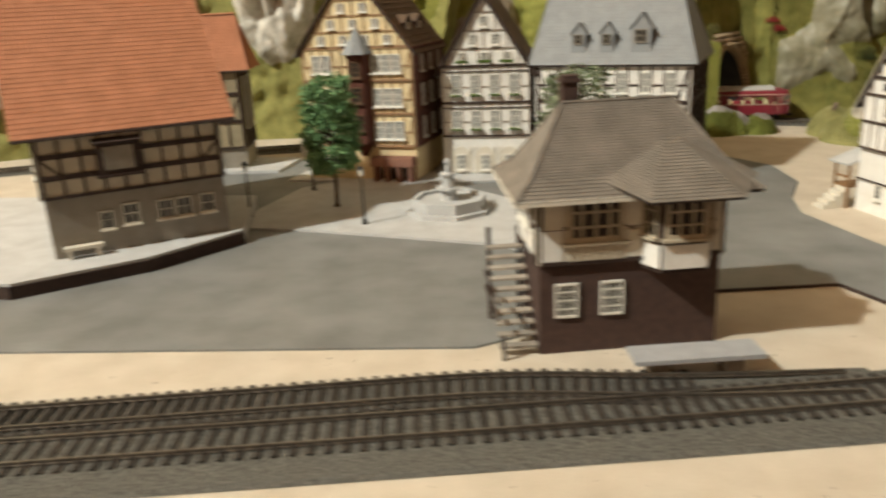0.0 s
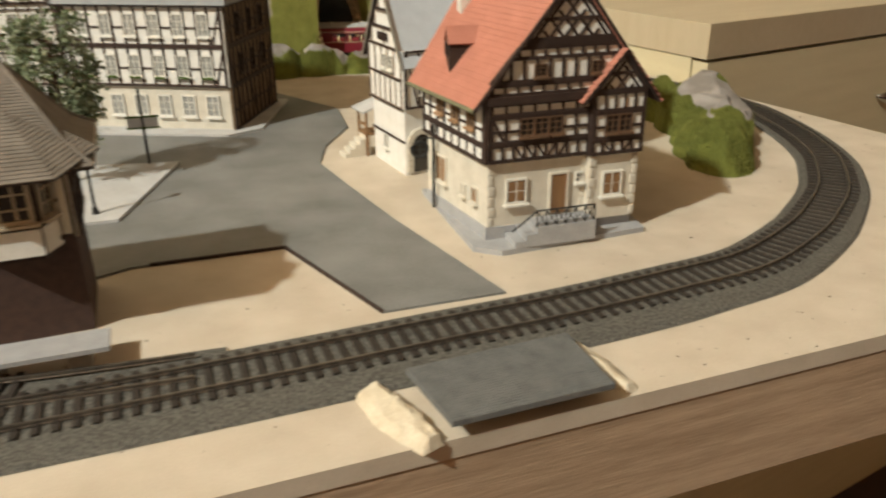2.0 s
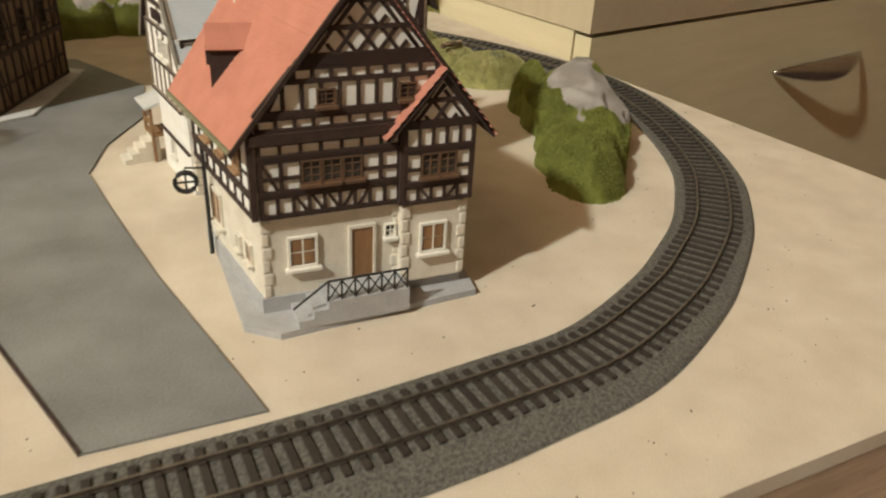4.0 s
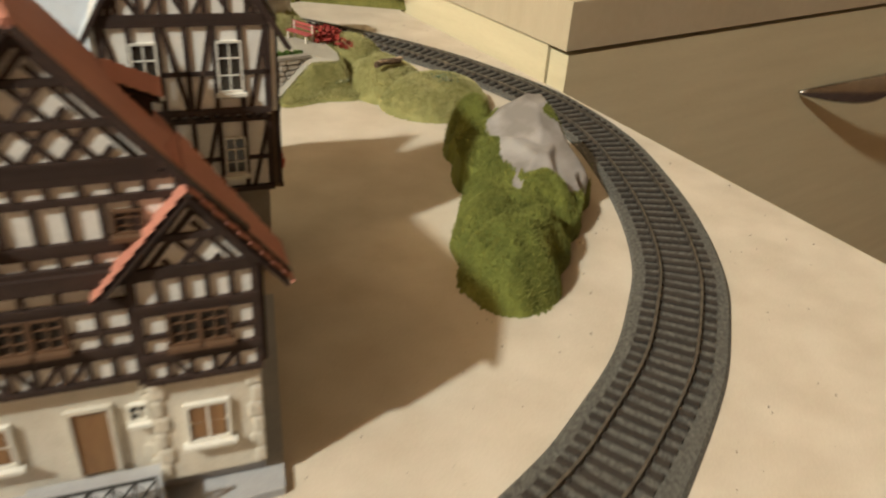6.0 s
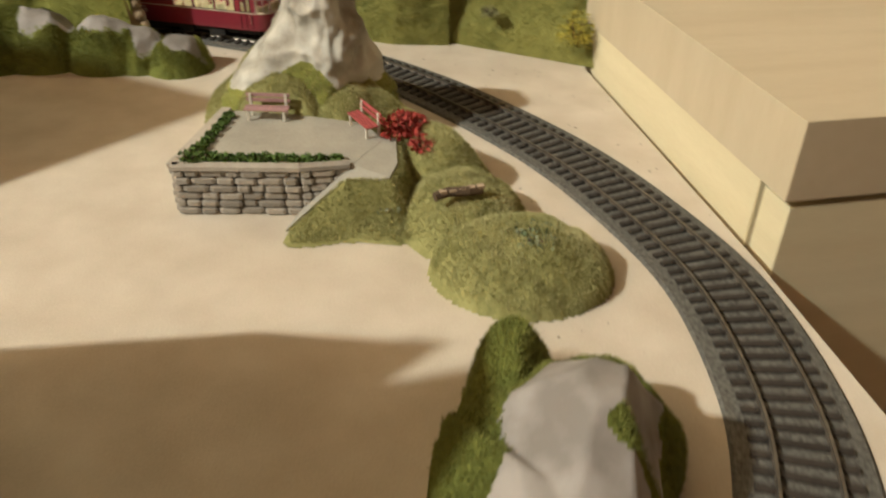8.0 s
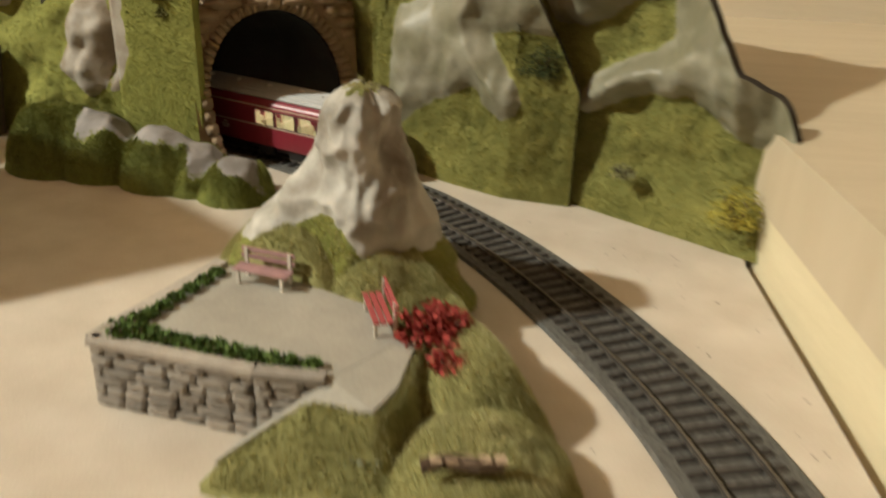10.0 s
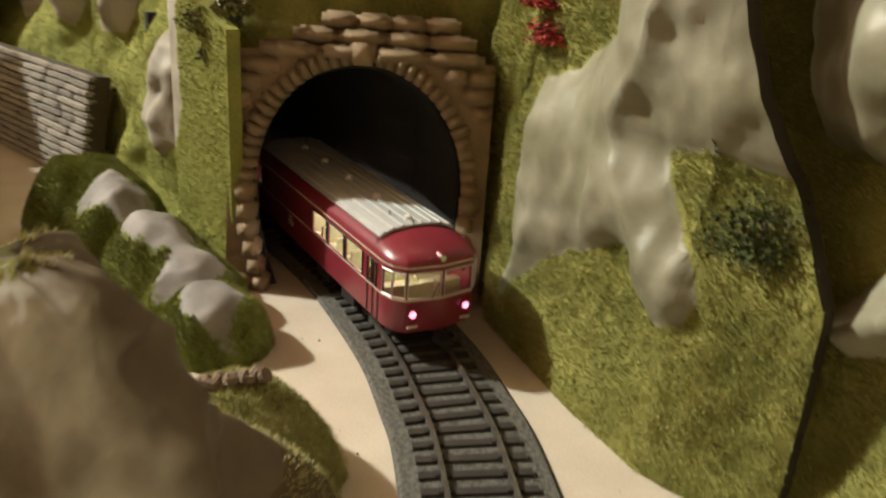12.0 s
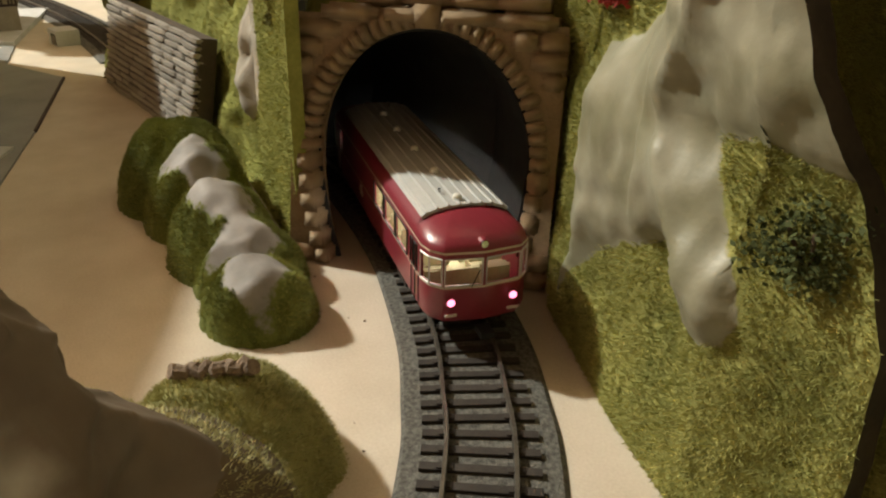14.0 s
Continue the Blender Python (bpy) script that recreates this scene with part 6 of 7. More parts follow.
# ---- stone wall under the hill ----
wall_m = face((0.018, 0.8455), (0.175, 0.8735)) @ Matrix.Rotation(-math.atan(0.18), 4, "X")
stone_wall = thing("retaining_wall", "long grey dry-stone retaining wall under the hill", "stone wall")
part("backing", Geo().box(0.0, 0.0012, 0.0, 0.1595, 0.010, 0.0555), MORTAR, stone_wall, m=wall_m)
for r in range(15):
    u = -random.uniform(0, 0.010)
    while u < 0.1595:
        w = random.uniform(0.012, 0.034)
        a, b = max(u, 0.0), min(u + w - 0.0004, 0.1595)
        if b - a > 0.002:
            part("stone", unit_stone(STONE), STONE, stone_wall, m=wall_m @ Matrix.Translation(((a + b) / 2, 0.001 + random.uniform(-0.0008, 0.0006), 0.0020 + r * 0.0037)) @ Matrix.Rotation(random.uniform(-0.02, 0.02), 4, "Y") @ Matrix.Diagonal((b - a, 0.005, 0.0031, 1)))
        u += w

# ---- tunnel ----
PM = face((0.325, 0.8855), (0.386, 0.959)) @ Matrix.Rotation(-math.atan(0.18), 4, "X")  # it leans back
UC, AH, AZ = 0.0455, 0.0388, 0.0425


def arch(t, grow=0.0):
    """The tunnel mouth's outline, t from 0 (left foot) over the crown to 1."""
    a = math.pi * (1 - t) * 1.36 - math.pi * 0.18
    c, s = math.cos(a), math.sin(a)
    z = AZ + (0.0440 + grow) * s if s >= 0 else AZ + 0.080 * s
    return UC + (AH + grow) * c * (1 if s >= 0 else 1 - 0.16 * s * s), max(z, 0.0)


portal = thing("tunnel_portal", "weathered brown stone tunnel portal with a ring of arch stones", "tunnel portal")
N = 40
g = Geo()
ring = [arch(k / N, 0.001) for k in range(N + 1)]
W0, W1, WT = -0.0016, 0.0935, 0.0895
rim = []
for u, z in ring:
    d = Vector((u - UC, 0, z - AZ))
    k = min((W1 - UC) / abs(d.x) if abs(d.x) > 1e-6 else 99, (WT - AZ) / d.z if d.z > 1e-6 else 99, AZ / -d.z if d.z < -1e-6 else 99)
    rim.append((UC + d.x * k, AZ + d.z * k))
for y, flip in ((-0.0012, False), (0.012, True)):
    g.add([(u, y, z) for u, z in ring] + [(u, y, z) for u, z in rim], [(k, k + 1, N + 2 + k, N + 1 + k) if flip else (N + 1 + k, N + 2 + k, k + 1, k) for k in range(N)])
part("spandrel_wall", g, PORTALJOINT, portal, "dark joints", m=PM)
VN, KEY = 22, 0.026
cuts = [(0.5 - KEY) * k / VN for k in range(VN + 1)] + [0.5 + KEY + (0.5 - KEY) * k / VN for k in range(VN + 1)]
for k, (t0, t1) in enumerate(zip(cuts, cuts[1:])):
    key = k == VN
    (a, b), (c, d) = arch(t0), arch(t1)
    (e, f), (q, r) = arch(t0, 0.0092 if key else 0.0070), arch(t1, 0.0092 if key else 0.0070)
    mid, top_, lo = Vector((a + c + e + q, 0, b + d + f + r)) / 4, Vector((e + q, 0, f + r)) / 2, Vector((a + c, 0, b + d)) / 2
    up_ = top_ - lo
    along = (Vector((q - e, 0, r - f)).length + Vector((c - a, 0, d - b)).length) / 2
    part("arch_stone", unit_cushion(PORTAL), PORTAL, portal, m=PM @ Matrix.Translation((mid.x, 0.0029 - (0.0014 if key else random.uniform(-0.0002, 0.0004)), mid.z)) @ Matrix.Rotation(math.atan2(up_.x, up_.z) + random.uniform(-0.05, 0.05), 4, "Y")
         @ Matrix.Diagonal((along * random.uniform(0.98, 1.06), 0.0115, up_.length * random.uniform(0.97, 1.06), 1)))
ROW = 0.0062
for r in range(14):
    z0 = 0.0004 + r * ROW
    for s in (-1, 1):
        u = W0 if s < 0 else W1
        k = 0
        while True:
            w = random.uniform(0.010, 0.021)
            a, b = (u, u + w) if s < 0 else (u - w, u)
            lim = 0.0
            for uu, zz in (arch(i / 60, 0.0070) for i in range(61)):
                if abs(zz - z0 - ROW / 2) < 0.0050 and (uu - UC) * s > 0:
                    lim = max(lim, abs(uu - UC))
            edge = UC + s * lim
            if s < 0:
                b = min(b, edge)
            else:
                a = max(a, edge)
            if b - a < 0.0065 or k > 9:
                break
            part("stone", unit_cushion(PORTAL), PORTAL, portal, m=PM @ Matrix.Translation(((a + b) / 2, 0.0012 + random.uniform(-0.0012, 0.0008), z0 + ROW / 2 + random.uniform(-0.0002, 0.0002))) @ Matrix.Diagonal((b - a + 0.0002, 0.009, ROW * random.uniform(0.98, 1.06), 1)))
            u = b if s < 0 else a
            k += 1
for k, (a, b) in enumerate(((0.0085, 0.0895), (0.0200, 0.086), (0.0300, 0.080))):
    n = 4
    for i in range(n):
        part("coping_stone", unit_cushion(PORTAL), PORTAL, portal, m=PM @ Matrix.Translation((a + (b - a) * (i + 0.5) / n, 0.0045 + 0.0012 * k + random.uniform(-0.0006, 0.0006), 0.0902 + 0.0058 * k)) @ Matrix.Diagonal(((b - a) / n + 0.0002, 0.017, 0.0062, 1)))
i0 = min(range(len(LINE)), key=lambda i: (LINE[i] - Vector((0.352, 0.9265, 0))).length)
tube_ = [arch(k / 24, 0.0005) for k in range(25)]
rings = [[PM @ Vector((u, 0.005, z + 0.0004)) for u, z in tube_]]
for i in range(i0 + 16, len(LINE), 4):
    s, slim = sides(LINE, i)[1], max(0.78, 1.0 - 0.008 * (i - i0 - 16))
    rings.append([LINE[i] - s * (u - UC) * slim + Vector((0, 0, z * (0.5 + slim / 2) + 0.0004)) for u, z in tube_])
lining = Geo().add([p for r in rings for p in r], [(i * 25 + k, i * 25 + k + 1, i * 25 + 26 + k, i * 25 + 25 + k) for i in range(len(rings) - 1) for k in range(24)])
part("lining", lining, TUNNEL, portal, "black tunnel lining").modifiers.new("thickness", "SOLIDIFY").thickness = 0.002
# added wall across the line that blocks light from behind the tunnel
part("light_stop", Geo().box(-0.034, -0.002, 0.0, 0.034, 0.002, 0.088), TUNNEL, portal, m=Matrix.Translation(LINE[-1]) @ Matrix.Rotation(math.atan2(*(sides(LINE, len(LINE) - 1)[1].yx)), 4, "Z"))
relief("hillside", "mossy ledge over the tunnel mouth", [(0.292, 0.904), (0.3035, 0.9015), (0.3640, 0.9745), (0.392, 0.979)], lambda u: 0.215, lambda u: 0.30 if u < 0.09 else 0.10, [[(0.0, 0.05), (0.010, 0.05), (0.014, 0.1), (0.0, 0.1)]], GRASS, 14000, 0.006, 0.0022, z0=0.084, seed=23.0)


# ---- shrubs and trees ----
def leaves(spots, size, flat=0.6):
    """Small two-triangle leaves at the places."""
    v, f = [], []
    for p in spots:
        a = Vector((random.gauss(0, 1), random.gauss(0, 1), random.gauss(0, flat))).normalized()
        b = a.cross(Vector((random.gauss(0, 1), random.gauss(0, 1), random.gauss(0, 1)))).normalized()
        s = size * random.uniform(0.6, 1.4)
        k = len(v)
        v += [p - a * s, p + b * s * 0.6, p + a * s, p - b * s * 0.6]
        f.append((k, k + 1, k + 2, k + 3))
    g = Geo()
    g.v, g.f = [tuple(p) for p in v], f
    return g


def shrub(label, place, radius, mat, count=260, size=0.0016, tall=0.8, category="shrub"):
    ob = thing("shrub", label, category, Matrix.Translation(place))
    stem = Geo()
    for k in range(6):
        a = 2 * math.pi * k / 6
        stem.tube([(0, 0, -0.001), (radius * 0.5 * math.cos(a), radius * 0.5 * math.sin(a), radius * tall * 0.7)], 0.0004, 4)
    part("twig", stem, BARK, ob)
    spots = []
    for _ in range(count):
        d = Vector((random.gauss(0, 1), random.gauss(0, 1), random.gauss(0, 1))).normalized() * radius * random.uniform(0.35, 1.0)
        d.z = abs(d.z) * tall + 0.0004
        d *= 1 + 0.35 * wob(d.x, d.y, d.z, 140)
        spots.append(d)
    part("foliage", leaves(spots, size), mat, ob)
    return ob


def tree(label, place, trunk, radius, z0, z1, mat, count, size):
    ob = thing("tree", label, "tree", Matrix.Translation(place))
    g = Geo().tube([(0, 0, 0), (0.0006, 0, trunk * 0.5), (0, 0.0004, trunk), (0, 0, z1 * 0.8)], 0.0016, 7)
    g.cyl(0, 0, 0, 0.002, 0.0032, 0.0018, 8)
    limbs = Geo()
    for k in range(26):
        a, z = k * 2.4, z0 + (z1 - z0) * (k / 26) * 0.85
        r = radius * 0.8
        limbs.tube([(0, 0, z), (r * 0.5 * math.cos(a), r * 0.5 * math.sin(a), z + 0.003), (r * math.cos(a), r * math.sin(a), z + 0.007)], 0.0005, 4)
    part("trunk", g, BARK, ob)
    part("branchwork", limbs, BARK, ob)
    spots = []
    clumps = []
    for k in range(150):
        t = random.random()
        a = random.uniform(0, 2 * math.pi)
        r = radius * (0.55 + 0.42 * math.sin(math.pi * (0.15 + 0.75 * t))) * random.uniform(0.75, 1.05)
        clumps.append(Vector((r * math.cos(a), r * math.sin(a), z0 + (z1 - z0) * t)))
    for _ in range(count):
        c = random.choice(clumps)
        spots.append(c + Vector((random.gauss(0, 1), random.gauss(0, 1), random.gauss(0, 0.8))) * radius * 0.13)
    part("crown", leaves(spots, size), mat, ob)


tree("dense green round-topped tree on the square", (-0.0555, 0.588, 0.003), 0.034, 0.0200, 0.030, 0.100, FOLIAGE, 9000, 0.0017)
tree("green tree with pale blossom behind the signal box", (0.130, 0.535, 0.003), 0.030, 0.0235, 0.026, 0.103, BLOSSOM, 4200, 0.0019)
shrub("red autumn shrub above the tunnel", (0.408, 0.957, 0.101), 0.009, REDLEAF, 420, 0.0011)
shrub("red autumn shrub above the tunnel", (0.401, 0.961, 0.111), 0.009, REDLEAF, 420, 0.0011)
shrub("yellow flowering shrub on the hillside", (0.604, 0.903, 0.016), 0.013, YELLEAF, 900, 0.0009, 1.5)
shrub("dark green shrub on the hillside", (0.500, 0.936, 0.066), 0.0125, DARKLEAF, 1500, 0.0008, 1.2)
for x, y, z, r in ((0.3105, 0.8945, 0.099, 0.0075), (0.306, 0.8925, 0.0905, 0.0065), (0.3025, 0.8905, 0.082, 0.005), (0.3155, 0.8965, 0.106, 0.008), (0.298, 0.888, 0.092, 0.007)):
    shrub("olive ivy beside the tunnel arch", (x, y, z), r * 1.2, IVYLEAF, 620, 0.0009, 1.1, "ivy")
shrub("small grey-green shrub on the hillside", (0.548, 0.923, 0.024), 0.008, GREYLEAF, 420, 0.0007)
shrub("bright red shrub on the lookout hill", (0.523, 0.748, 0.021), 0.013, REDLEAF, 520, 0.0015, 0.7)
shrub("red heather on the lookout hill", (0.533, 0.735, 0.020), 0.009, REDLEAF, 240, 0.0014, 0.5)
shrub("red bush on the far hill", (0.300, 0.905, 0.150), 0.016, REDLEAF, 300)
HEDGE = [(0.440, 0.7045, 0.0045), (0.4505, 0.706, 0.003), (0.4615, 0.7073, 0.003), (0.473, 0.7088, 0.003), (0.485, 0.7102, 0.0028), (0.497, 0.7125, 0.0028), (0.4355, 0.709, 0.0035), (0.4355, 0.7215, 0.0026), (0.436, 0.735, 0.0026), (0.436, 0.749, 0.0026)]
for x, y, r in (*HEDGE, (0.4365, 0.7035, 0.006), (0.445, 0.7055, 0.0035), (0.456, 0.7065, 0.003), (0.467, 0.708, 0.0035), (0.479, 0.7095, 0.003), (0.491, 0.711, 0.003), (0.4355, 0.715, 0.003), (0.4355, 0.728, 0.0026), (0.436, 0.742, 0.0026)):
    shrub("low green hedge plant on the lookout wall", (x, y, 0.0222), r * 1.25, HEDGELEAF, 190, 0.0010, 0.7, "hedge plant")
shrub("white flowers in the mound's grass", (0.585, 0.668, 0.0185), 0.011, BLOSSOM, 240, 0.0008, 0.25, "flowers")
shrub("white flowers at the foot of the ramp", (0.522, 0.698, 0.009), 0.008, BLOSSOM, 160, 0.0007, 0.25, "flowers")

# ---- lookout: paved platform, stone wall, ramp, benches ----
lookout = thing("lookout_terrace", "paved lookout terrace with a stone front wall and ramp", "terrace")
part("paving", Geo().prism(PLATFORM, 0.0, 0.0218), TERRACE, lookout, "worn grey paving")
top_ = [(x, y, ramp_z(x) + 0.0003) for x, y in RAMP]
part("ramp", Geo().add(top_ + [(x, y, -0.001) for x, y, z in top_], [(0, 1, 7), (1, 6, 7), (1, 2, 6), (2, 3, 6), (3, 5, 6), (3, 4, 5)] + [(i, i + 8, (i + 1) % 8 + 8, (i + 1) % 8) for i in range(8)]), TERRACE, lookout)
for p0, p1, n in (((0.4305, 0.6965), (0.4842, 0.7035), 6), ((0.4842, 0.7035), (0.504, 0.7095), 2), ((0.4325, 0.757), (0.4305, 0.6965), 6)):
    m = face(p0, p1)
    L = (Vector(p1) - Vector(p0)).length
    for r in range(6):
        u = -random.uniform(0, 0.006)
        while u < L:
            w = random.uniform(0.006, 0.012)
            a, b = max(u, 0.0), min(u + w - 0.0005, L)
            if b - a > 0.0015:
                part("stone", unit_stone(STONE), STONE, lookout, m=m @ Matrix.Translation(((a + b) / 2, random.uniform(-0.0007, 0.0004), 0.0019 + r * 0.0036)) @ Matrix.Diagonal((b - a, 0.004, 0.0031, 1)))
            u += w
    part("coping", Geo().box(-0.0005, -0.0026, 0.0216, L, 0.0022, 0.0235), STONE, lookout, m=m)


def bench(label, m, mat):
    ob = thing("garden_bench", label, "bench", m)
    for k in range(3):
        part("seat_slat", Geo().box(-0.0105, -0.0035 + 0.0022 * k, 0.0052, 0.0105, -0.0018 + 0.0022 * k, 0.0058), mat, ob)
    for k in range(2):
        part("back_slat", Geo().box(-0.0105, 0.0032 + 0.0004 * k, 0.0072 + 0.0024 * k, 0.0105, 0.0038 + 0.0004 * k, 0.0089 + 0.0024 * k), mat, ob)
    for x in (-0.0085, 0.0085):
        part("leg", Geo().box(x - 0.0006, -0.0032, 0, x + 0.0006, -0.0022, 0.0052).box(x - 0.0006, 0.0030, 0, x + 0.0006, 0.0040, 0.0112).box(x - 0.0005, -0.0032, 0.0044, x + 0.0005, 0.0032, 0.0052), CREAM, ob)


bench("faded pink park bench on the lookout", pose(0.455, 0.751, 0.0219, 0, 0, 4), BENCHPINK)
bench("red park bench on the lookout", pose(0.503, 0.745, 0.0219, 0, 0, -52), BENCHRED)
log = thing("fallen_log", "weathered grey log lying on the grass", "log", pose(0.553, 0.691, 0.0225, 0, 0, 25))
part("trunk", Geo().tube([(-0.010, 0, 0), (-0.004, 0.001, 0.0008), (0.004, -0.0005, 0.0006), (0.010, 0.0006, 0)], 0.0021, 7), BARK, log)
for k in range(5):
    part("bark_chip", Geo().box(-0.008 + k * 0.004, -0.0012, 0.0012, -0.005 + k * 0.004, 0.0012, 0.0024), EDGE, log)
log = thing("bark_piece", "brown rough piece of bark on the mound", "bark", pose(0.430, 0.836, look_height(0.430, 0.836) + 0.0008, 0, -8, 62))
part("bark", Geo().tube([(-0.010 + 0.00125 * k, 0.0009 * math.sin(k * 1.9), 0.0005 * math.cos(k * 2.7)) for k in range(17)], 0.0019, 9), BARKPIECE, log)


# ---- railcar ----
def railcar(m):
    car = thing("railcar", "wine-red two-axle railcar with silver-grey roof and lit windows", "railcar", m)
    HL, HW = 0.0765, 0.0163
    ZB, ZW, ZT, ZE = 0.0120, 0.0242, 0.0328, 0.0352

    def outline():
        """Corner points of the plan with the kind of the stretch that follows: solid or glazed."""
        right = [(-0.0640, "s"), (-0.0628, "g"), (-0.0603, "s"), (-0.0590, "g"), (-0.0560, "s")]
        for k in range(7):
            right += [(-0.0535 + 0.0153 * k, "g"), (-0.0535 + 0.0153 * k + 0.0140, "s")]
        right += [(0.0560, "g"), (0.0590, "s"), (0.0603, "g"), (0.0628, "s")]
        left = [(0.0640, "s"), (0.0560, "g"), (0.0520, "s"), (-0.0075, "g"), (-0.0215, "s"), (-0.0228, "g"), (-0.0368, "s"), (-0.0381, "g"), (-0.0521, "s"), (-0.0560, "g"), (-0.0590, "s"), (-0.0603, "g"), (-0.0628, "s")]
        end = [((0.0640, -HW), "s"), ((0.0668, -HW), "g"), ((0.0715, -0.0151), "g"), ((0.0745, -0.0122), "s"), ((0.0750, -0.0116), "g"), ((0.0765, -0.0006), "s"), ((0.0765, 0.0006), "g"), ((0.0750, 0.0116), "s"), ((0.0745, 0.0122), "g"), ((0.0715, 0.0151), "g"), ((0.0668, HW), "s")]
        pts = [((x, -HW), k) for x, k in right] + end + [((x, HW), k) for x, k in left]
        rear = [((-0.0640, HW), "s"), ((-0.0668, HW), "g"), ((-0.0715, 0.0151), "g"), ((-0.0745, 0.0122), "s"), ((-0.0750, 0.0116), "g"), ((-0.0765, 0.0006), "s"), ((-0.0765, -0.0006), "g"), ((-0.0750, -0.0116), "s"), ((-0.0745, -0.0122), "g"), ((-0.0715, -0.0151), "g"), ((-0.0668, -HW), "s")]
        return pts + rear

    O = outline()
    n = len(O)
    body, low = Geo(), Geo()

    def band(g, z0, z1, keep=None, i0=0.0, i1=0.0):
        for k in range(n):
            (a, kind), (b, _) = O[k], O[(k + 1) % n]
            if keep and kind != keep:
                continue
            f0 = lambda p, i: (p[0] * (1 - i / HL), p[1] * (1 - i / HW))
            a0, b0, a1, b1 = f0(a, i0), f0(b, i0), f0(a, i1), f0(b, i1)
            g.add([(*a0, z0), (*b0, z0), (*b1, z1), (*a1, z1)], [(0, 1, 2, 3)])

    band(body, ZB, ZB + 0.002, None, 0.0006, 0.0)
    band(body, ZB + 0.002, ZW)
    band(body, ZW, ZT, "s")
    band(body, ZT, ZE)
    levels = [(ZE, 0.0), (0.0368, 0.0008), (0.0384, 0.0026), (0.0399, 0.0056), (0.0410, 0.0096), (0.0415, 0.0130), (0.0417, 0.0163)]
    for (z0, i0), (z1, i1) in zip(levels, levels[1:]):
        for k in range(n):
            p, q = O[k][0], O[(k + 1) % n][0]

            def shrink(c, i):
                ex = i * 1.5
                return (math.copysign(max(abs(c[0]) - ex, 0) if abs(c[0]) > 0.060 else abs(c[0]), c[0]), c[1] * (1 - i / HW))
            a0, b0, a1, b1 = shrink(p, i0), shrink(q, i0), shrink(p, i1), shrink(q, i1)
            body.add([(*a0, z0), (*b0, z0), (*b1, z1), (*a1, z1)], [(0, 1, 2, 3)])
    bm = bmesh.new()
    me = body.mesh("body", WINE)
    bm.from_mesh(me)
    bmesh.ops.remove_doubles(bm, verts=bm.verts, dist=0.00001)
    bmesh.ops.dissolve_degenerate(bm, edges=bm.edges, dist=0.00001)
    bm.to_mesh(me)
    bm.free()
    me.shade_smooth()
    shell = part("body", me, WINE, car, "wine-red lacquered body")
    mod = shell.modifiers.new("thickness", "SOLIDIFY")
    mod.thickness, mod.offset = 0.0007, -1
    mod2 = shell.modifiers.new("crease", "EDGE_SPLIT")
    mod2.split_angle = radians(40)
    for k in range(n):
        (a, kind), (b, _) = O[k], O[(k + 1) % n]
        if kind == "g":
            d = (Vector(b) - Vector(a)).normalized()
            o = Vector((d.y, -d.x)) * -0.0003
            g = Geo().add([(a[0] + o.x, a[1] + o.y, ZW), (b[0] + o.x, b[1] + o.y, ZW), (b[0] + o.x, b[1] + o.y, ZT), (a[0] + o.x, a[1] + o.y, ZT)], [(0, 1, 2, 3)])
            pane = part("window_pane", g, GLASS, shell)
            pane.visible_shadow = False
            fr = Geo()
            q = Vector((d.y, -d.x)) * 0.0003
            A, B = Vector((a[0] + q.x, a[1] + q.y, 0)), Vector((b[0] + q.x, b[1] + q.y, 0))
            up = lambda z: Vector((0, 0, z))
            for s, e in ((A + up(ZW), B + up(ZW)), (A + up(ZT), B + up(ZT)), (A + up(ZW), A + up(ZT)), (B + up(ZW), B + up(ZT))):
                fr.tube([s, e], 0.00028, 4)
            part("window_frame", fr, SILVER if abs(a[0]) > 0.066 else UNDER, shell)
    for z in (ZW - 0.0010, ZE - 0.0009):
        line = Geo()
        for k in range(n):
            a, b = O[k][0], O[(k + 1) % n][0]
            d = (Vector(b) - Vector(a)).normalized()
            o = Vector((d.y, -d.x)) * 0.0002
            line.add([(a[0] + o.x, a[1] + o.y, z), (b[0] + o.x, b[1] + o.y, z), (b[0] + o.x, b[1] + o.y, z + 0.0007), (a[0] + o.x, a[1] + o.y, z + 0.0007)], [(0, 1, 2, 3)])
        part("lining_stripe", line, CREAMLINE, shell, "thin cream stripe")
    # ribbed roof sheet
    sec = []
    for k in range(97):
        y = -0.0140 + 0.0280 * k / 96
        t = abs(y) / HW
        z = 0.0417 - 0.0044 * t ** 3.2
        rib = 0.00045 if (k % 12) in (5, 6, 7) else 0.0
        sec.append((y, z + 0.0006 + rib))
    g = Geo()
    w = len(sec)
    g.add([(-0.0585, y, z) for y, z in sec] + [(0.0585, y, z) for y, z in sec], [(k, w + k, w + k + 1, k + 1) for k in range(w - 1)])
    roof = part("roof_sheet", g, TRAINROOF, car, "ribbed silver-grey roof sheet")
    mod = roof.modifiers.new("thickness", "SOLIDIFY")
    mod.thickness = 0.0012
    for x in (-0.054, -0.030, -0.006, 0.018, 0.040):
        part("roof_vent", Geo().cyl(x, 0.0012, 0.0420, 0.0432, 0.0016, 0.0014, 10).ball(x, 0.0012, 0.0434, 0.0014, sz=0.5), WINWHITE, roof)
    for x, y in ((0.052, -0.004), (-0.048, 0.005)):
        part("whistle", Geo().cyl(x, y, 0.0420, 0.0438, 0.0005, n=6), CHROME, roof)
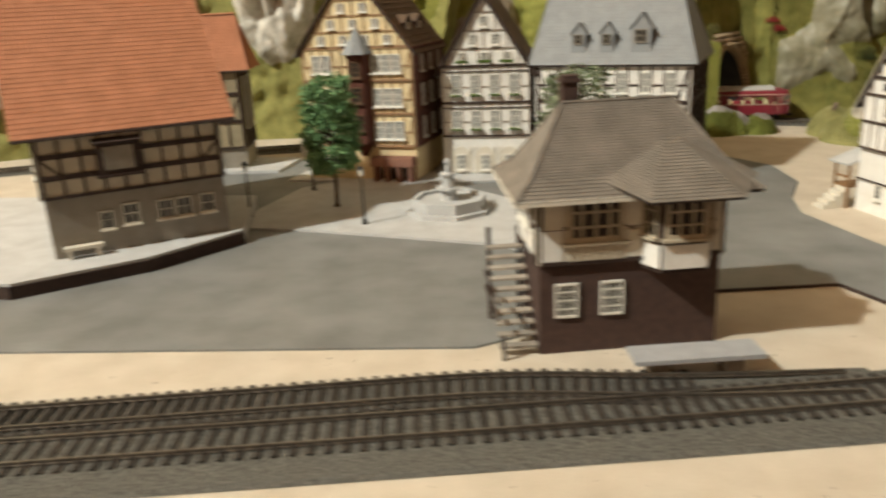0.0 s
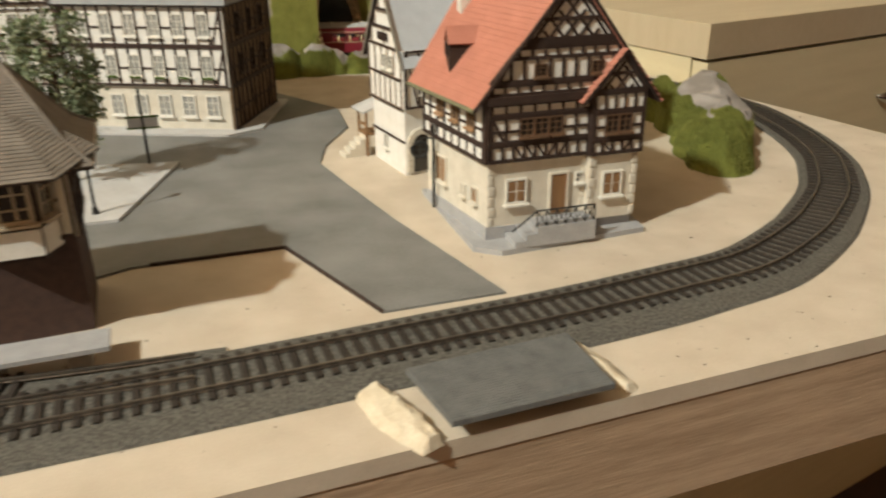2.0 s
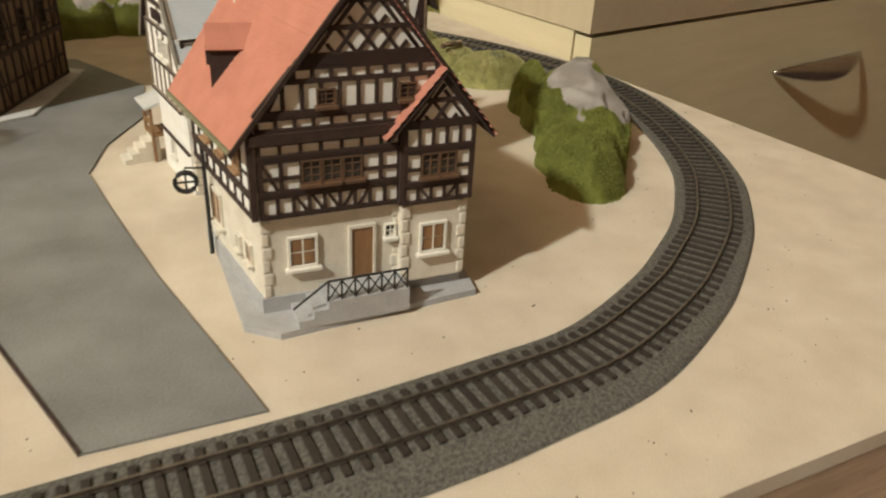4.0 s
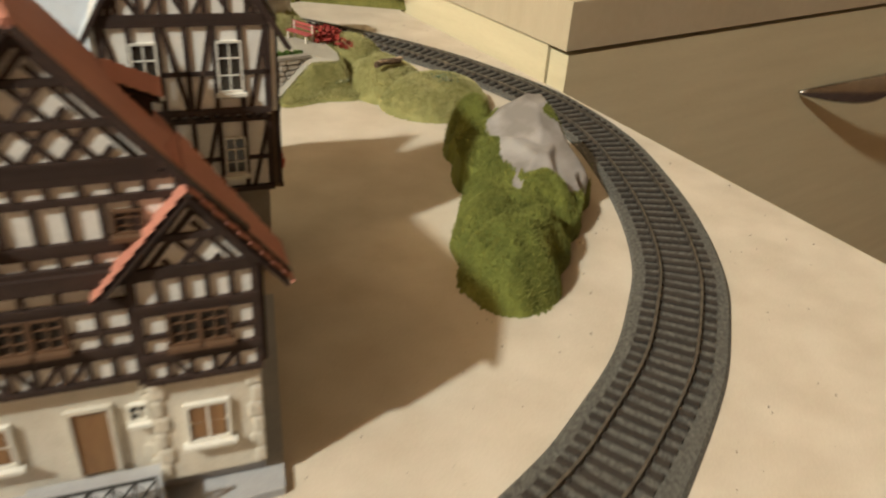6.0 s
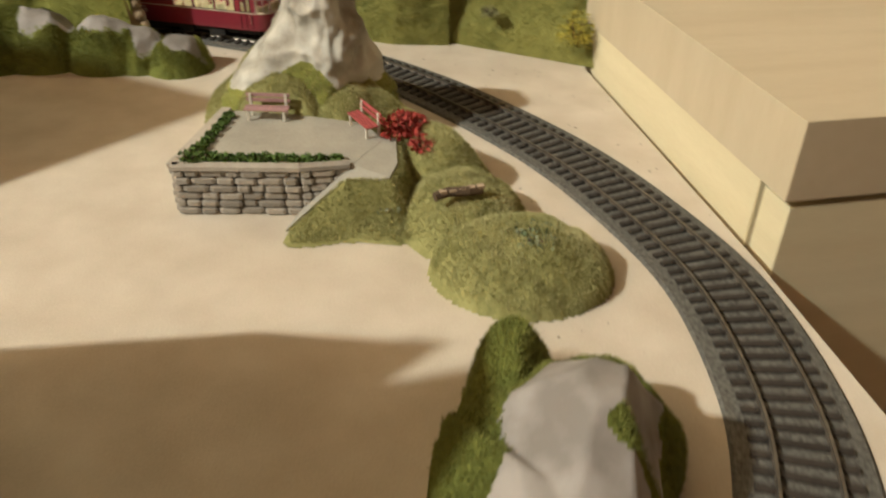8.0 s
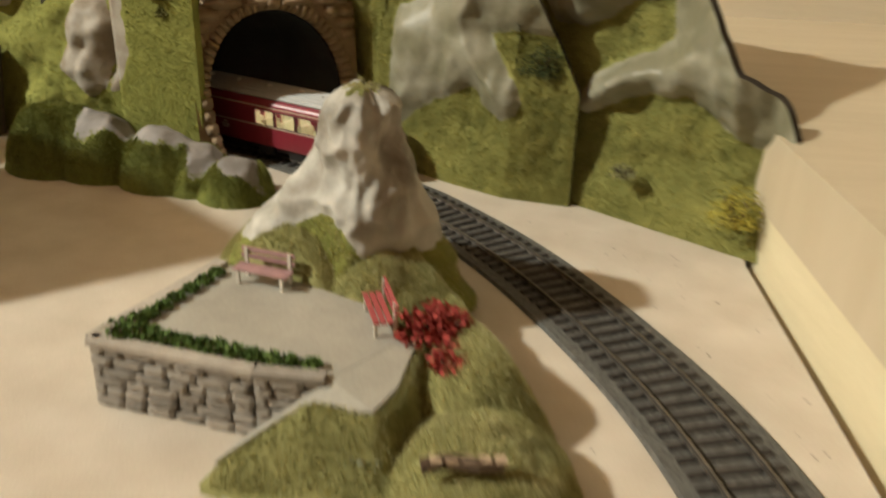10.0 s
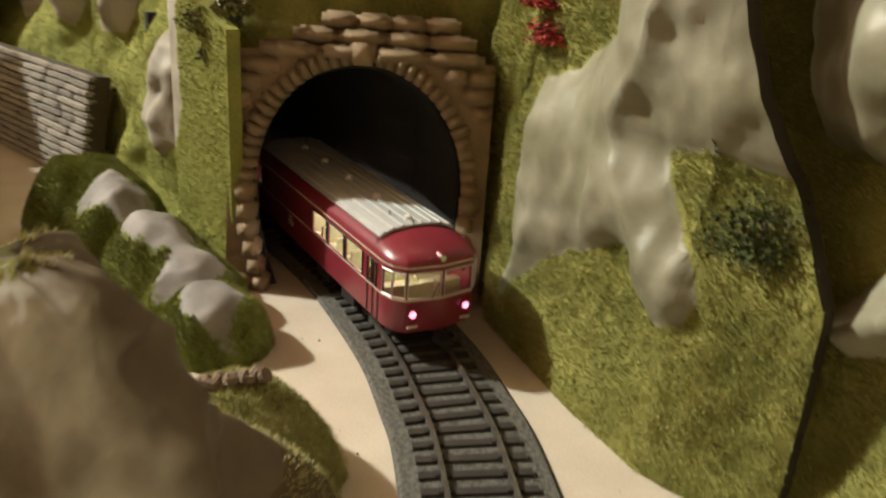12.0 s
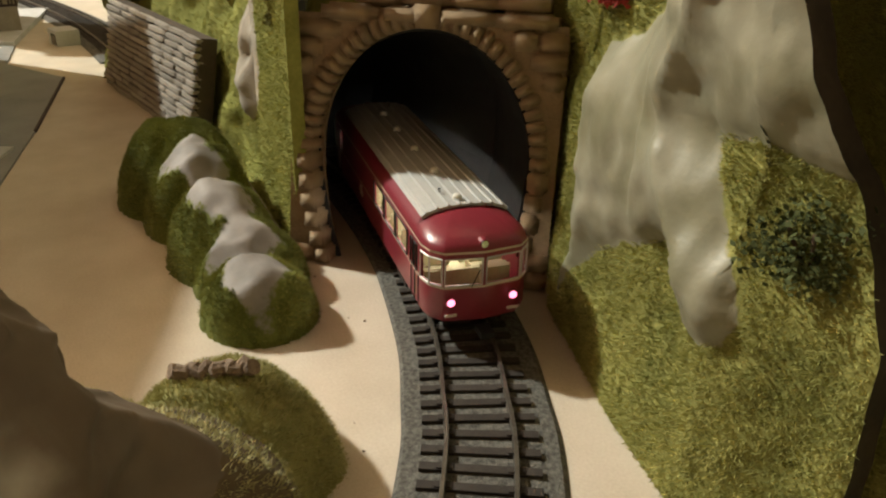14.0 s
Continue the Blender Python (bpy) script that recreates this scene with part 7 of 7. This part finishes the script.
    for s in (-1, 1):
        part("top_headlamp", Geo().cyl(0, 0, -0.0014, 0.0010, 0.0016, 0.0014, 12, m=Matrix.Translation((s * 0.0748, 0, 0.0368)) @ Matrix.Rotation(s * math.pi / 2, 4, "Y")), WINE, shell)
        part("headlamp_glass", Geo().cyl(0, 0, 0.0010, 0.0013, 0.0011, n=12, m=Matrix.Translation((s * 0.0748, 0, 0.0368)) @ Matrix.Rotation(s * math.pi / 2, 4, "Y")), CHROME, shell)
        for y in (-0.0098, 0.0098):
            mm = Matrix.Translation((s * 0.0752, y, 0.0188)) @ Matrix.Rotation(s * math.pi / 2, 4, "Y")
            part("lamp_rim", Geo().cyl(0, 0, -0.0005, 0.0006, 0.0018, 0.0016, 14, m=mm), WINE, shell)
            part("tail_lamp", Geo().cyl(0, 0, 0.0006, 0.0009, 0.0012, n=14, m=mm), TAIL if s < 0 else CREAMLINE, shell, "glowing pinkish-red tail lamp" if s < 0 else "unlit lamp")
            part("number_bar", Geo().box(s * 0.0757, y - 0.0018, 0.0142, s * 0.0762, y + 0.0018, 0.0150), WHITEBAR, shell)
        part("wiper", Geo().tube([(s * 0.0772, 0.004, ZW), (s * 0.0770, 0.0015, ZW + 0.005)], 0.00018, 4), UNDER, shell)
        part("coupling", Geo().box(min(s * 0.076, s * 0.082), -0.0022, 0.0086, max(s * 0.076, s * 0.082), 0.0022, 0.0104), UNDER, car)
    # doors: leaf lines on the sides
    for x0, x1, y in ((-0.0640, -0.0560, -HW), (0.0560, 0.0640, -HW), (-0.0640, -0.0560, HW), (0.0560, 0.0640, HW)):
        g, q = Geo(), math.copysign(0.00025, y)
        for x in (x0, (x0 + x1) / 2, x1):
            g.box(x - 0.0002, min(y, y + q), ZB + 0.001, x + 0.0002, max(y, y + q), ZW - 0.0012)
        part("door_seam", g, UNDER, shell)
        part("grab_rail", Geo().tube([(x0 + 0.001, y + q * 2, ZB + 0.004), (x0 + 0.001, y + q * 2, ZW - 0.001)], 0.0002, 4), CREAMLINE, shell)
    for y, rows in ((-HW - 0.0003, ((0.0212, 0.003), (0.0194, 0.006), (0.0180, 0.005), (0.0166, 0.014), (0.0153, 0.0125))), (HW + 0.0003, ((0.0212, 0.003), (0.0194, 0.006), (0.0180, 0.005)))):
        x = -0.004 if y < 0 else 0.016
        for z, w in rows:
            part("lettering_bar", Geo().box(x - w / 2, min(y, y * 0.98), z, x + w / 2, max(y, y * 0.98) , z + 0.0007), WHITEBAR, shell, "unreadable pale lettering")
    # interior
    part("floor_pan", Geo().box(-0.072, -0.0145, 0.0150, 0.072, 0.0145, 0.0160), SEAT, car)
    for k in range(9):
        x = -0.052 + 0.013 * k
        for y in (-0.0085, 0.0085):
            part("seat_row", Geo().box(x - 0.0035, y - 0.0052, 0.016, x + 0.0035, y + 0.0052, 0.0205).box(x - 0.0006, y - 0.0052, 0.0205, x + 0.0008, y + 0.0052, 0.0270), SEAT, car)
    for x in (-0.0625, 0.0625):
        part("drivers_desk", Geo().box(x - 0.0005, -0.013, 0.016, x + 0.0005, 0.013, 0.0235).box(x + (0.004 if x > 0 else -0.008), -0.010, 0.016, x + (0.008 if x > 0 else -0.004), -0.002, 0.0265), SEAT, car)
    part("light_strip", Geo().box(-0.060, -0.0016, 0.0352, 0.060, 0.0016, 0.0358), STRIP, car, "warm white interior light strip")
    # running gear
    part("underframe", Geo().box(-0.066, -0.0120, 0.0080, 0.066, 0.0120, 0.0125), UNDER, car)
    for x in (-0.035, -0.012, 0.010, 0.030):
        part("equipment_box", Geo().box(x - 0.006, -0.0140, 0.0064, x + 0.005, 0.0140, 0.0112), UNDER, car)
    for x in (-0.0345, 0.0345):
        axle = part("axle", Geo().tube([(x, -0.0095, 0.0096), (x, 0.0095, 0.0096)], 0.0011, 8), CHROME, car)
        for y in (-0.0087, 0.0087):
            part("wheel", Geo().cyl(0, 0, -0.0012, 0.0012, 0.0050, n=20, m=Matrix.Translation((x, y, 0.0096)) @ Matrix.Rotation(math.pi / 2, 4, "X")), UNDER, axle)
        part("axle_box", Geo().box(x - 0.0025, -0.0135, 0.0072, x + 0.0025, -0.0110, 0.0120).box(x - 0.0025, 0.0110, 0.0072, x + 0.0025, 0.0135, 0.0120), UNDER, car)
    return car


i_rear = min(range(len(LINE)), key=lambda i: (LINE[i] - Vector((0.409, 0.9130, 0))).length)
a, b = LINE[i_rear + 19], LINE[i_rear + 57]
d = (b - a).normalized()
railcar(Matrix.Translation((a + b) / 2) @ Matrix.Rotation(math.atan2(d.y, d.x), 4, "Z"))

# ---- level crossing plate ----
cross = thing("crossing_plate", "grey cobbled level crossing ramp plate beside the track", "crossing plate")
A, B, C, D = Vector((0.3035, 0.2145, 0.0)), Vector((0.366, 0.2225, 0.0)), Vector((0.364, 0.2640, 0.0)), Vector((0.295, 0.2535, 0.0))
lift = lambda p, z: (p.x, p.y, z)
zf, zb = 0.0095, 0.0075
part("plate", Geo().slab(lift(A, zf), lift(B, zf), lift(C, zb), lift(D, zb), 0.0022), RUBBER, cross)
for t in (0.12, 0.5, 0.88):
    p, q = A.lerp(B, t), D.lerp(C, t)
    part("batten", Geo().add([(p.x - 0.003, p.y + 0.012, 0), (p.x + 0.003, p.y + 0.012, 0), (q.x + 0.003, q.y - 0.001, 0), (q.x - 0.003, q.y - 0.001, 0), (p.x - 0.003, p.y + 0.012, 0.0072), (p.x + 0.003, p.y + 0.012, 0.0072), (q.x + 0.003, q.y - 0.001, 0.0054), (q.x - 0.003, q.y - 0.001, 0.0054)],
                             [(3, 2, 1, 0), (4, 5, 6, 7), (0, 1, 5, 4), (1, 2, 6, 5), (2, 3, 7, 6), (3, 0, 4, 7)]), EDGE, cross)
cobbles = Geo()
for k in range(26):
    for c in range(37):
        u0, u1 = (max(0.0, min(1.0, (c + e - 0.5 * (k % 2)) / 36.5)) for e in (0.06, 0.94))
        if u1 - u0 < 0.008:
            continue
        t0, t1 = (k + 0.08) / 26, (k + 0.92) / 26
        top = 0.00055 + random.uniform(-0.00012, 0.00012)
        ring = []
        for inset, dz in ((0.0, 0.0), (0.24, top)):
            du, dt = (u1 - u0) * inset, (t1 - t0) * inset
            for u, t in ((u0 + du, t0 + dt), (u1 - du, t0 + dt), (u1 - du, t1 - dt), (u0 + du, t1 - dt)):
                p = A.lerp(B, u).lerp(D.lerp(C, u), t)
                ring.append((p.x, p.y, zf + (zb - zf) * t + dz))
        cobbles.add(ring, [(4, 5, 6, 7), (0, 1, 5, 4), (1, 2, 6, 5), (2, 3, 7, 6), (3, 0, 4, 7)])
part("cobbles", cobbles, RUBBER, cross)


def lump(label, pts, rad, mat, seed, flip=1):
    """A rough ridge of filler along the points."""
    g = Geo()
    path = [Vector(p) for p in pts]
    n = 22
    ring = []
    for i in range(n + 1):
        t = i / n * (len(path) - 1)
        k = min(int(t), len(path) - 2)
        c = path[k].lerp(path[k + 1], t - k)
        d = (path[k + 1] - path[k]).normalized()
        s = Vector((-d.y, d.x, 0))
        for j in range(9):
            a, up = ((0.55, 0), (0.50, 0.45), (0.42, 0.82), (0.25, 0.98), (0.0, 1.0), (-0.45, 0.86), (-0.85, 0.60), (-1.15, 0.30), (-1.35, 0))[j if flip > 0 else 8 - j]
            a *= flip
            r = rad * (0.98 + 0.20 * wob(c.x + seed, c.y, j * 0.01, 90) + 0.10 * wob(c.x, c.y + seed, j * 0.02, 330)) * (0.72 + 0.28 * math.sin(math.pi * i / n))
            ring.append(c + s * r * a + Vector((0, 0, r * 0.85 * up * (0.0 if i in (0, n) else 1.0) - 0.0004)))
    g.add(ring, [(i * 9 + j, (i + 1) * 9 + j, (i + 1) * 9 + j + 1, i * 9 + j + 1) for i in range(n) for j in range(8)])
    ob = thing("filler_ridge", label, "plaster")
    part("ridge", g, mat, ob)


lump("rough cream plaster ridge beside the crossing plate", [(0.281, 0.254, 0.0), (0.289, 0.234, 0.0), (0.2985, 0.2145, 0.0)], 0.0074, FILLER, 1)
lump("crumbly cream filler beside the crossing plate", [(0.364, 0.268, 0.0), (0.370, 0.248, 0.0), (0.376, 0.228, 0.0)], 0.0055, FILLER, 2, -1)

# ---- concrete slab by the signal box ----
slab = thing("concrete_slab", "small grey concrete slab on low supports beside the track", "slab", pose(0.158, 0.2975, 0, 0, 0, 6))
part("deck", Geo().box(-0.030, -0.0075, 0.0085, 0.026, 0.0085, 0.0105), PLINTH, slab, "grey concrete deck")
for x in (-0.018, 0.014):
    part("support", Geo().box(x - 0.004, -0.004, 0.0, x + 0.004, 0.006, 0.0085), STONE, slab)

# ---- fountain ----
fountain = thing("fountain", "pale stone octagonal fountain with a central column", "fountain", pose(0.036, 0.565, 0.003, 0, 0, 12))
part("step", Geo().cyl(0, 0, 0, 0.003, 0.034, n=8), PAVING, fountain)
ringo, n = Geo(), 8
po = [(0.029 * math.cos(2 * math.pi * k / n), 0.029 * math.sin(2 * math.pi * k / n)) for k in range(n)]
pi = [(0.025 * math.cos(2 * math.pi * k / n), 0.025 * math.sin(2 * math.pi * k / n)) for k in range(n)]
ringo.add([(*p, 0.003) for p in po] + [(*p, 0.011) for p in po] + [(*p, 0.011) for p in pi] + [(*p, 0.004) for p in pi],
          [(a * n + k, a * n + (k + 1) % n, (a + 1) * n + (k + 1) % n, (a + 1) * n + k) for a in range(3) for k in range(n)])
part("basin", ringo, PAVING, fountain)
part("basin_floor", Geo().cyl(0, 0, 0.003, 0.0085, 0.0249, n=8), PAVING, fountain)
part("column", Geo().cyl(0, 0, 0.003, 0.017, 0.007, 0.006, 8).cyl(0, 0, 0.017, 0.0185, 0.010, 0.010, 8).cyl(0, 0, 0.0185, 0.028, 0.005, 0.004, 8).cyl(0, 0, 0.028, 0.0295, 0.0065, 0.0065, 8).cyl(0, 0, 0.0295, 0.036, 0.0025, 0.0018, 8), PAVING, fountain)
part("finial", Geo().ball(0, 0, 0.038, 0.0026), PAVING, fountain)


# ---- lamps and signs ----
def street_lamp(label, x, y, z, tall):
    ob = thing("street_lamp", label, "street lamp", pose(x, y, z), "lamps round the square")
    part("post", Geo().cyl(0, 0, 0, 0.004, 0.0022, 0.0014, 8).cyl(0, 0, 0.004, tall, 0.0009, 0.0007, 8), IRON, ob)
    part("lantern", Geo().cyl(0, 0, tall, tall + 0.005, 0.0012, 0.0024, 6), WINWHITE, ob, "small pale lantern")
    part("lantern_cap", Geo().cyl(0, 0, tall + 0.005, tall + 0.008, 0.003, 0.0004, 6), IRON, ob)


for x, y, t in ((-0.025, 0.534, 0.036), (-0.119, 0.563, 0.036), (-0.087, 0.645, 0.034)):
    street_lamp("black iron street lamp on the square", x, y, 0.003, t)
sign = thing("signpost", "dark post with a small green-edged notice board", "signpost", pose(0.173, 0.561, 0.003))
part("post", Geo().cyl(0, 0, 0, 0.052, 0.0011, 0.0009, 8), IRON, sign)
part("board", Geo().box(-0.010, -0.0006, 0.026, 0.010, 0.0006, 0.0325), PAVING, sign)
part("board_frame", Geo().box(-0.0108, -0.0008, 0.0248, 0.0108, 0.0008, 0.026).box(-0.0108, -0.0008, 0.0325, 0.0108, 0.0008, 0.0337), GREENS, sign)
street_lamp("black iron street lamp at the square's corner", 0.152, 0.468, 0.003, 0.040)
hang = thing("hanging_sign", "wrought-iron inn sign with a round wreath on a thin post", "inn sign", pose(0.3461, 0.4289, 0.003))
part("post", Geo().cyl(0, 0, 0, 0.050, 0.0010, 0.0008, 8), IRON, hang)
ringp = [(-0.008 + 0.0045 * math.cos(a), 0, 0.036 + 0.0045 * math.sin(a)) for a in [2 * math.pi * k / 16 for k in range(17)]]
part("wreath", Geo().tube(ringp, 0.0011, 6), IRON, hang)
part("arm", Geo().tube([(0, 0, 0.042), (-0.008, 0, 0.0425), (-0.008, 0, 0.0405)], 0.0005, 5), IRON, hang)
part("spoke", Geo().tube([(-0.0125, 0, 0.036), (-0.0035, 0, 0.036)], 0.0005, 5).tube([(-0.008, 0, 0.0315), (-0.008, 0, 0.0405)], 0.0005, 5), IRON, hang)

# ---- by the inn ----
seat = thing("stone_bench", "cream bench against the inn's grey wall", "bench", pose(-0.2045, 0.4445, 0.011, 0, 0, 31))
part("seat", Geo().box(0.0, -0.006, 0.006, 0.024, 0.0, 0.008), CREAM, seat)
for x in (0.002, 0.019):
    part("leg", Geo().box(x, -0.005, 0, x + 0.003, -0.001, 0.006), CREAM, seat)
POSTER = material("blue_poster", (0.12, 0.22, 0.42), (0.3, 0.36, 0.42), 0.6, 160, 6, 0.02)
poster = thing("poster", "faded blue poster on the inn's gable wall", "poster", pose(-0.2095, 0.443, 0.011, 0, 0, 31) @ Lf)
part("sheet", Geo().box(0.062, -0.0012, 0.010, 0.072, -0.0004, 0.032), POSTER, poster)

# ---- grit on the bare board ----
rnd = random.Random(5)
grit = Geo()
while len(grit.v) < 4 * 420:
    i = rnd.randrange(120, len(LINE) - 60)
    d, n = sides(LINE, i)
    p = LINE[i] + n * rnd.choice((-1, 1)) * rnd.uniform(0.028, 0.075) + d * rnd.uniform(-0.01, 0.01)
    if p.y > 0.93 or inside(OUT, p.x, p.y) is False:
        continue
    r = rnd.uniform(0.0002, 0.0007)
    a = rnd.uniform(0, 6.3)
    grit.add([(p.x + r * math.cos(a + k * 2.1), p.y + r * math.sin(a + k * 2.1), 0.0001) for k in range(3)] + [(p.x, p.y, r)], [(0, 1, 3), (1, 2, 3), (2, 0, 3)])
tagged(part("grit", grit, BARK), "small dark crumbs scattered on the bare board", "crumbs", kind="stuff")
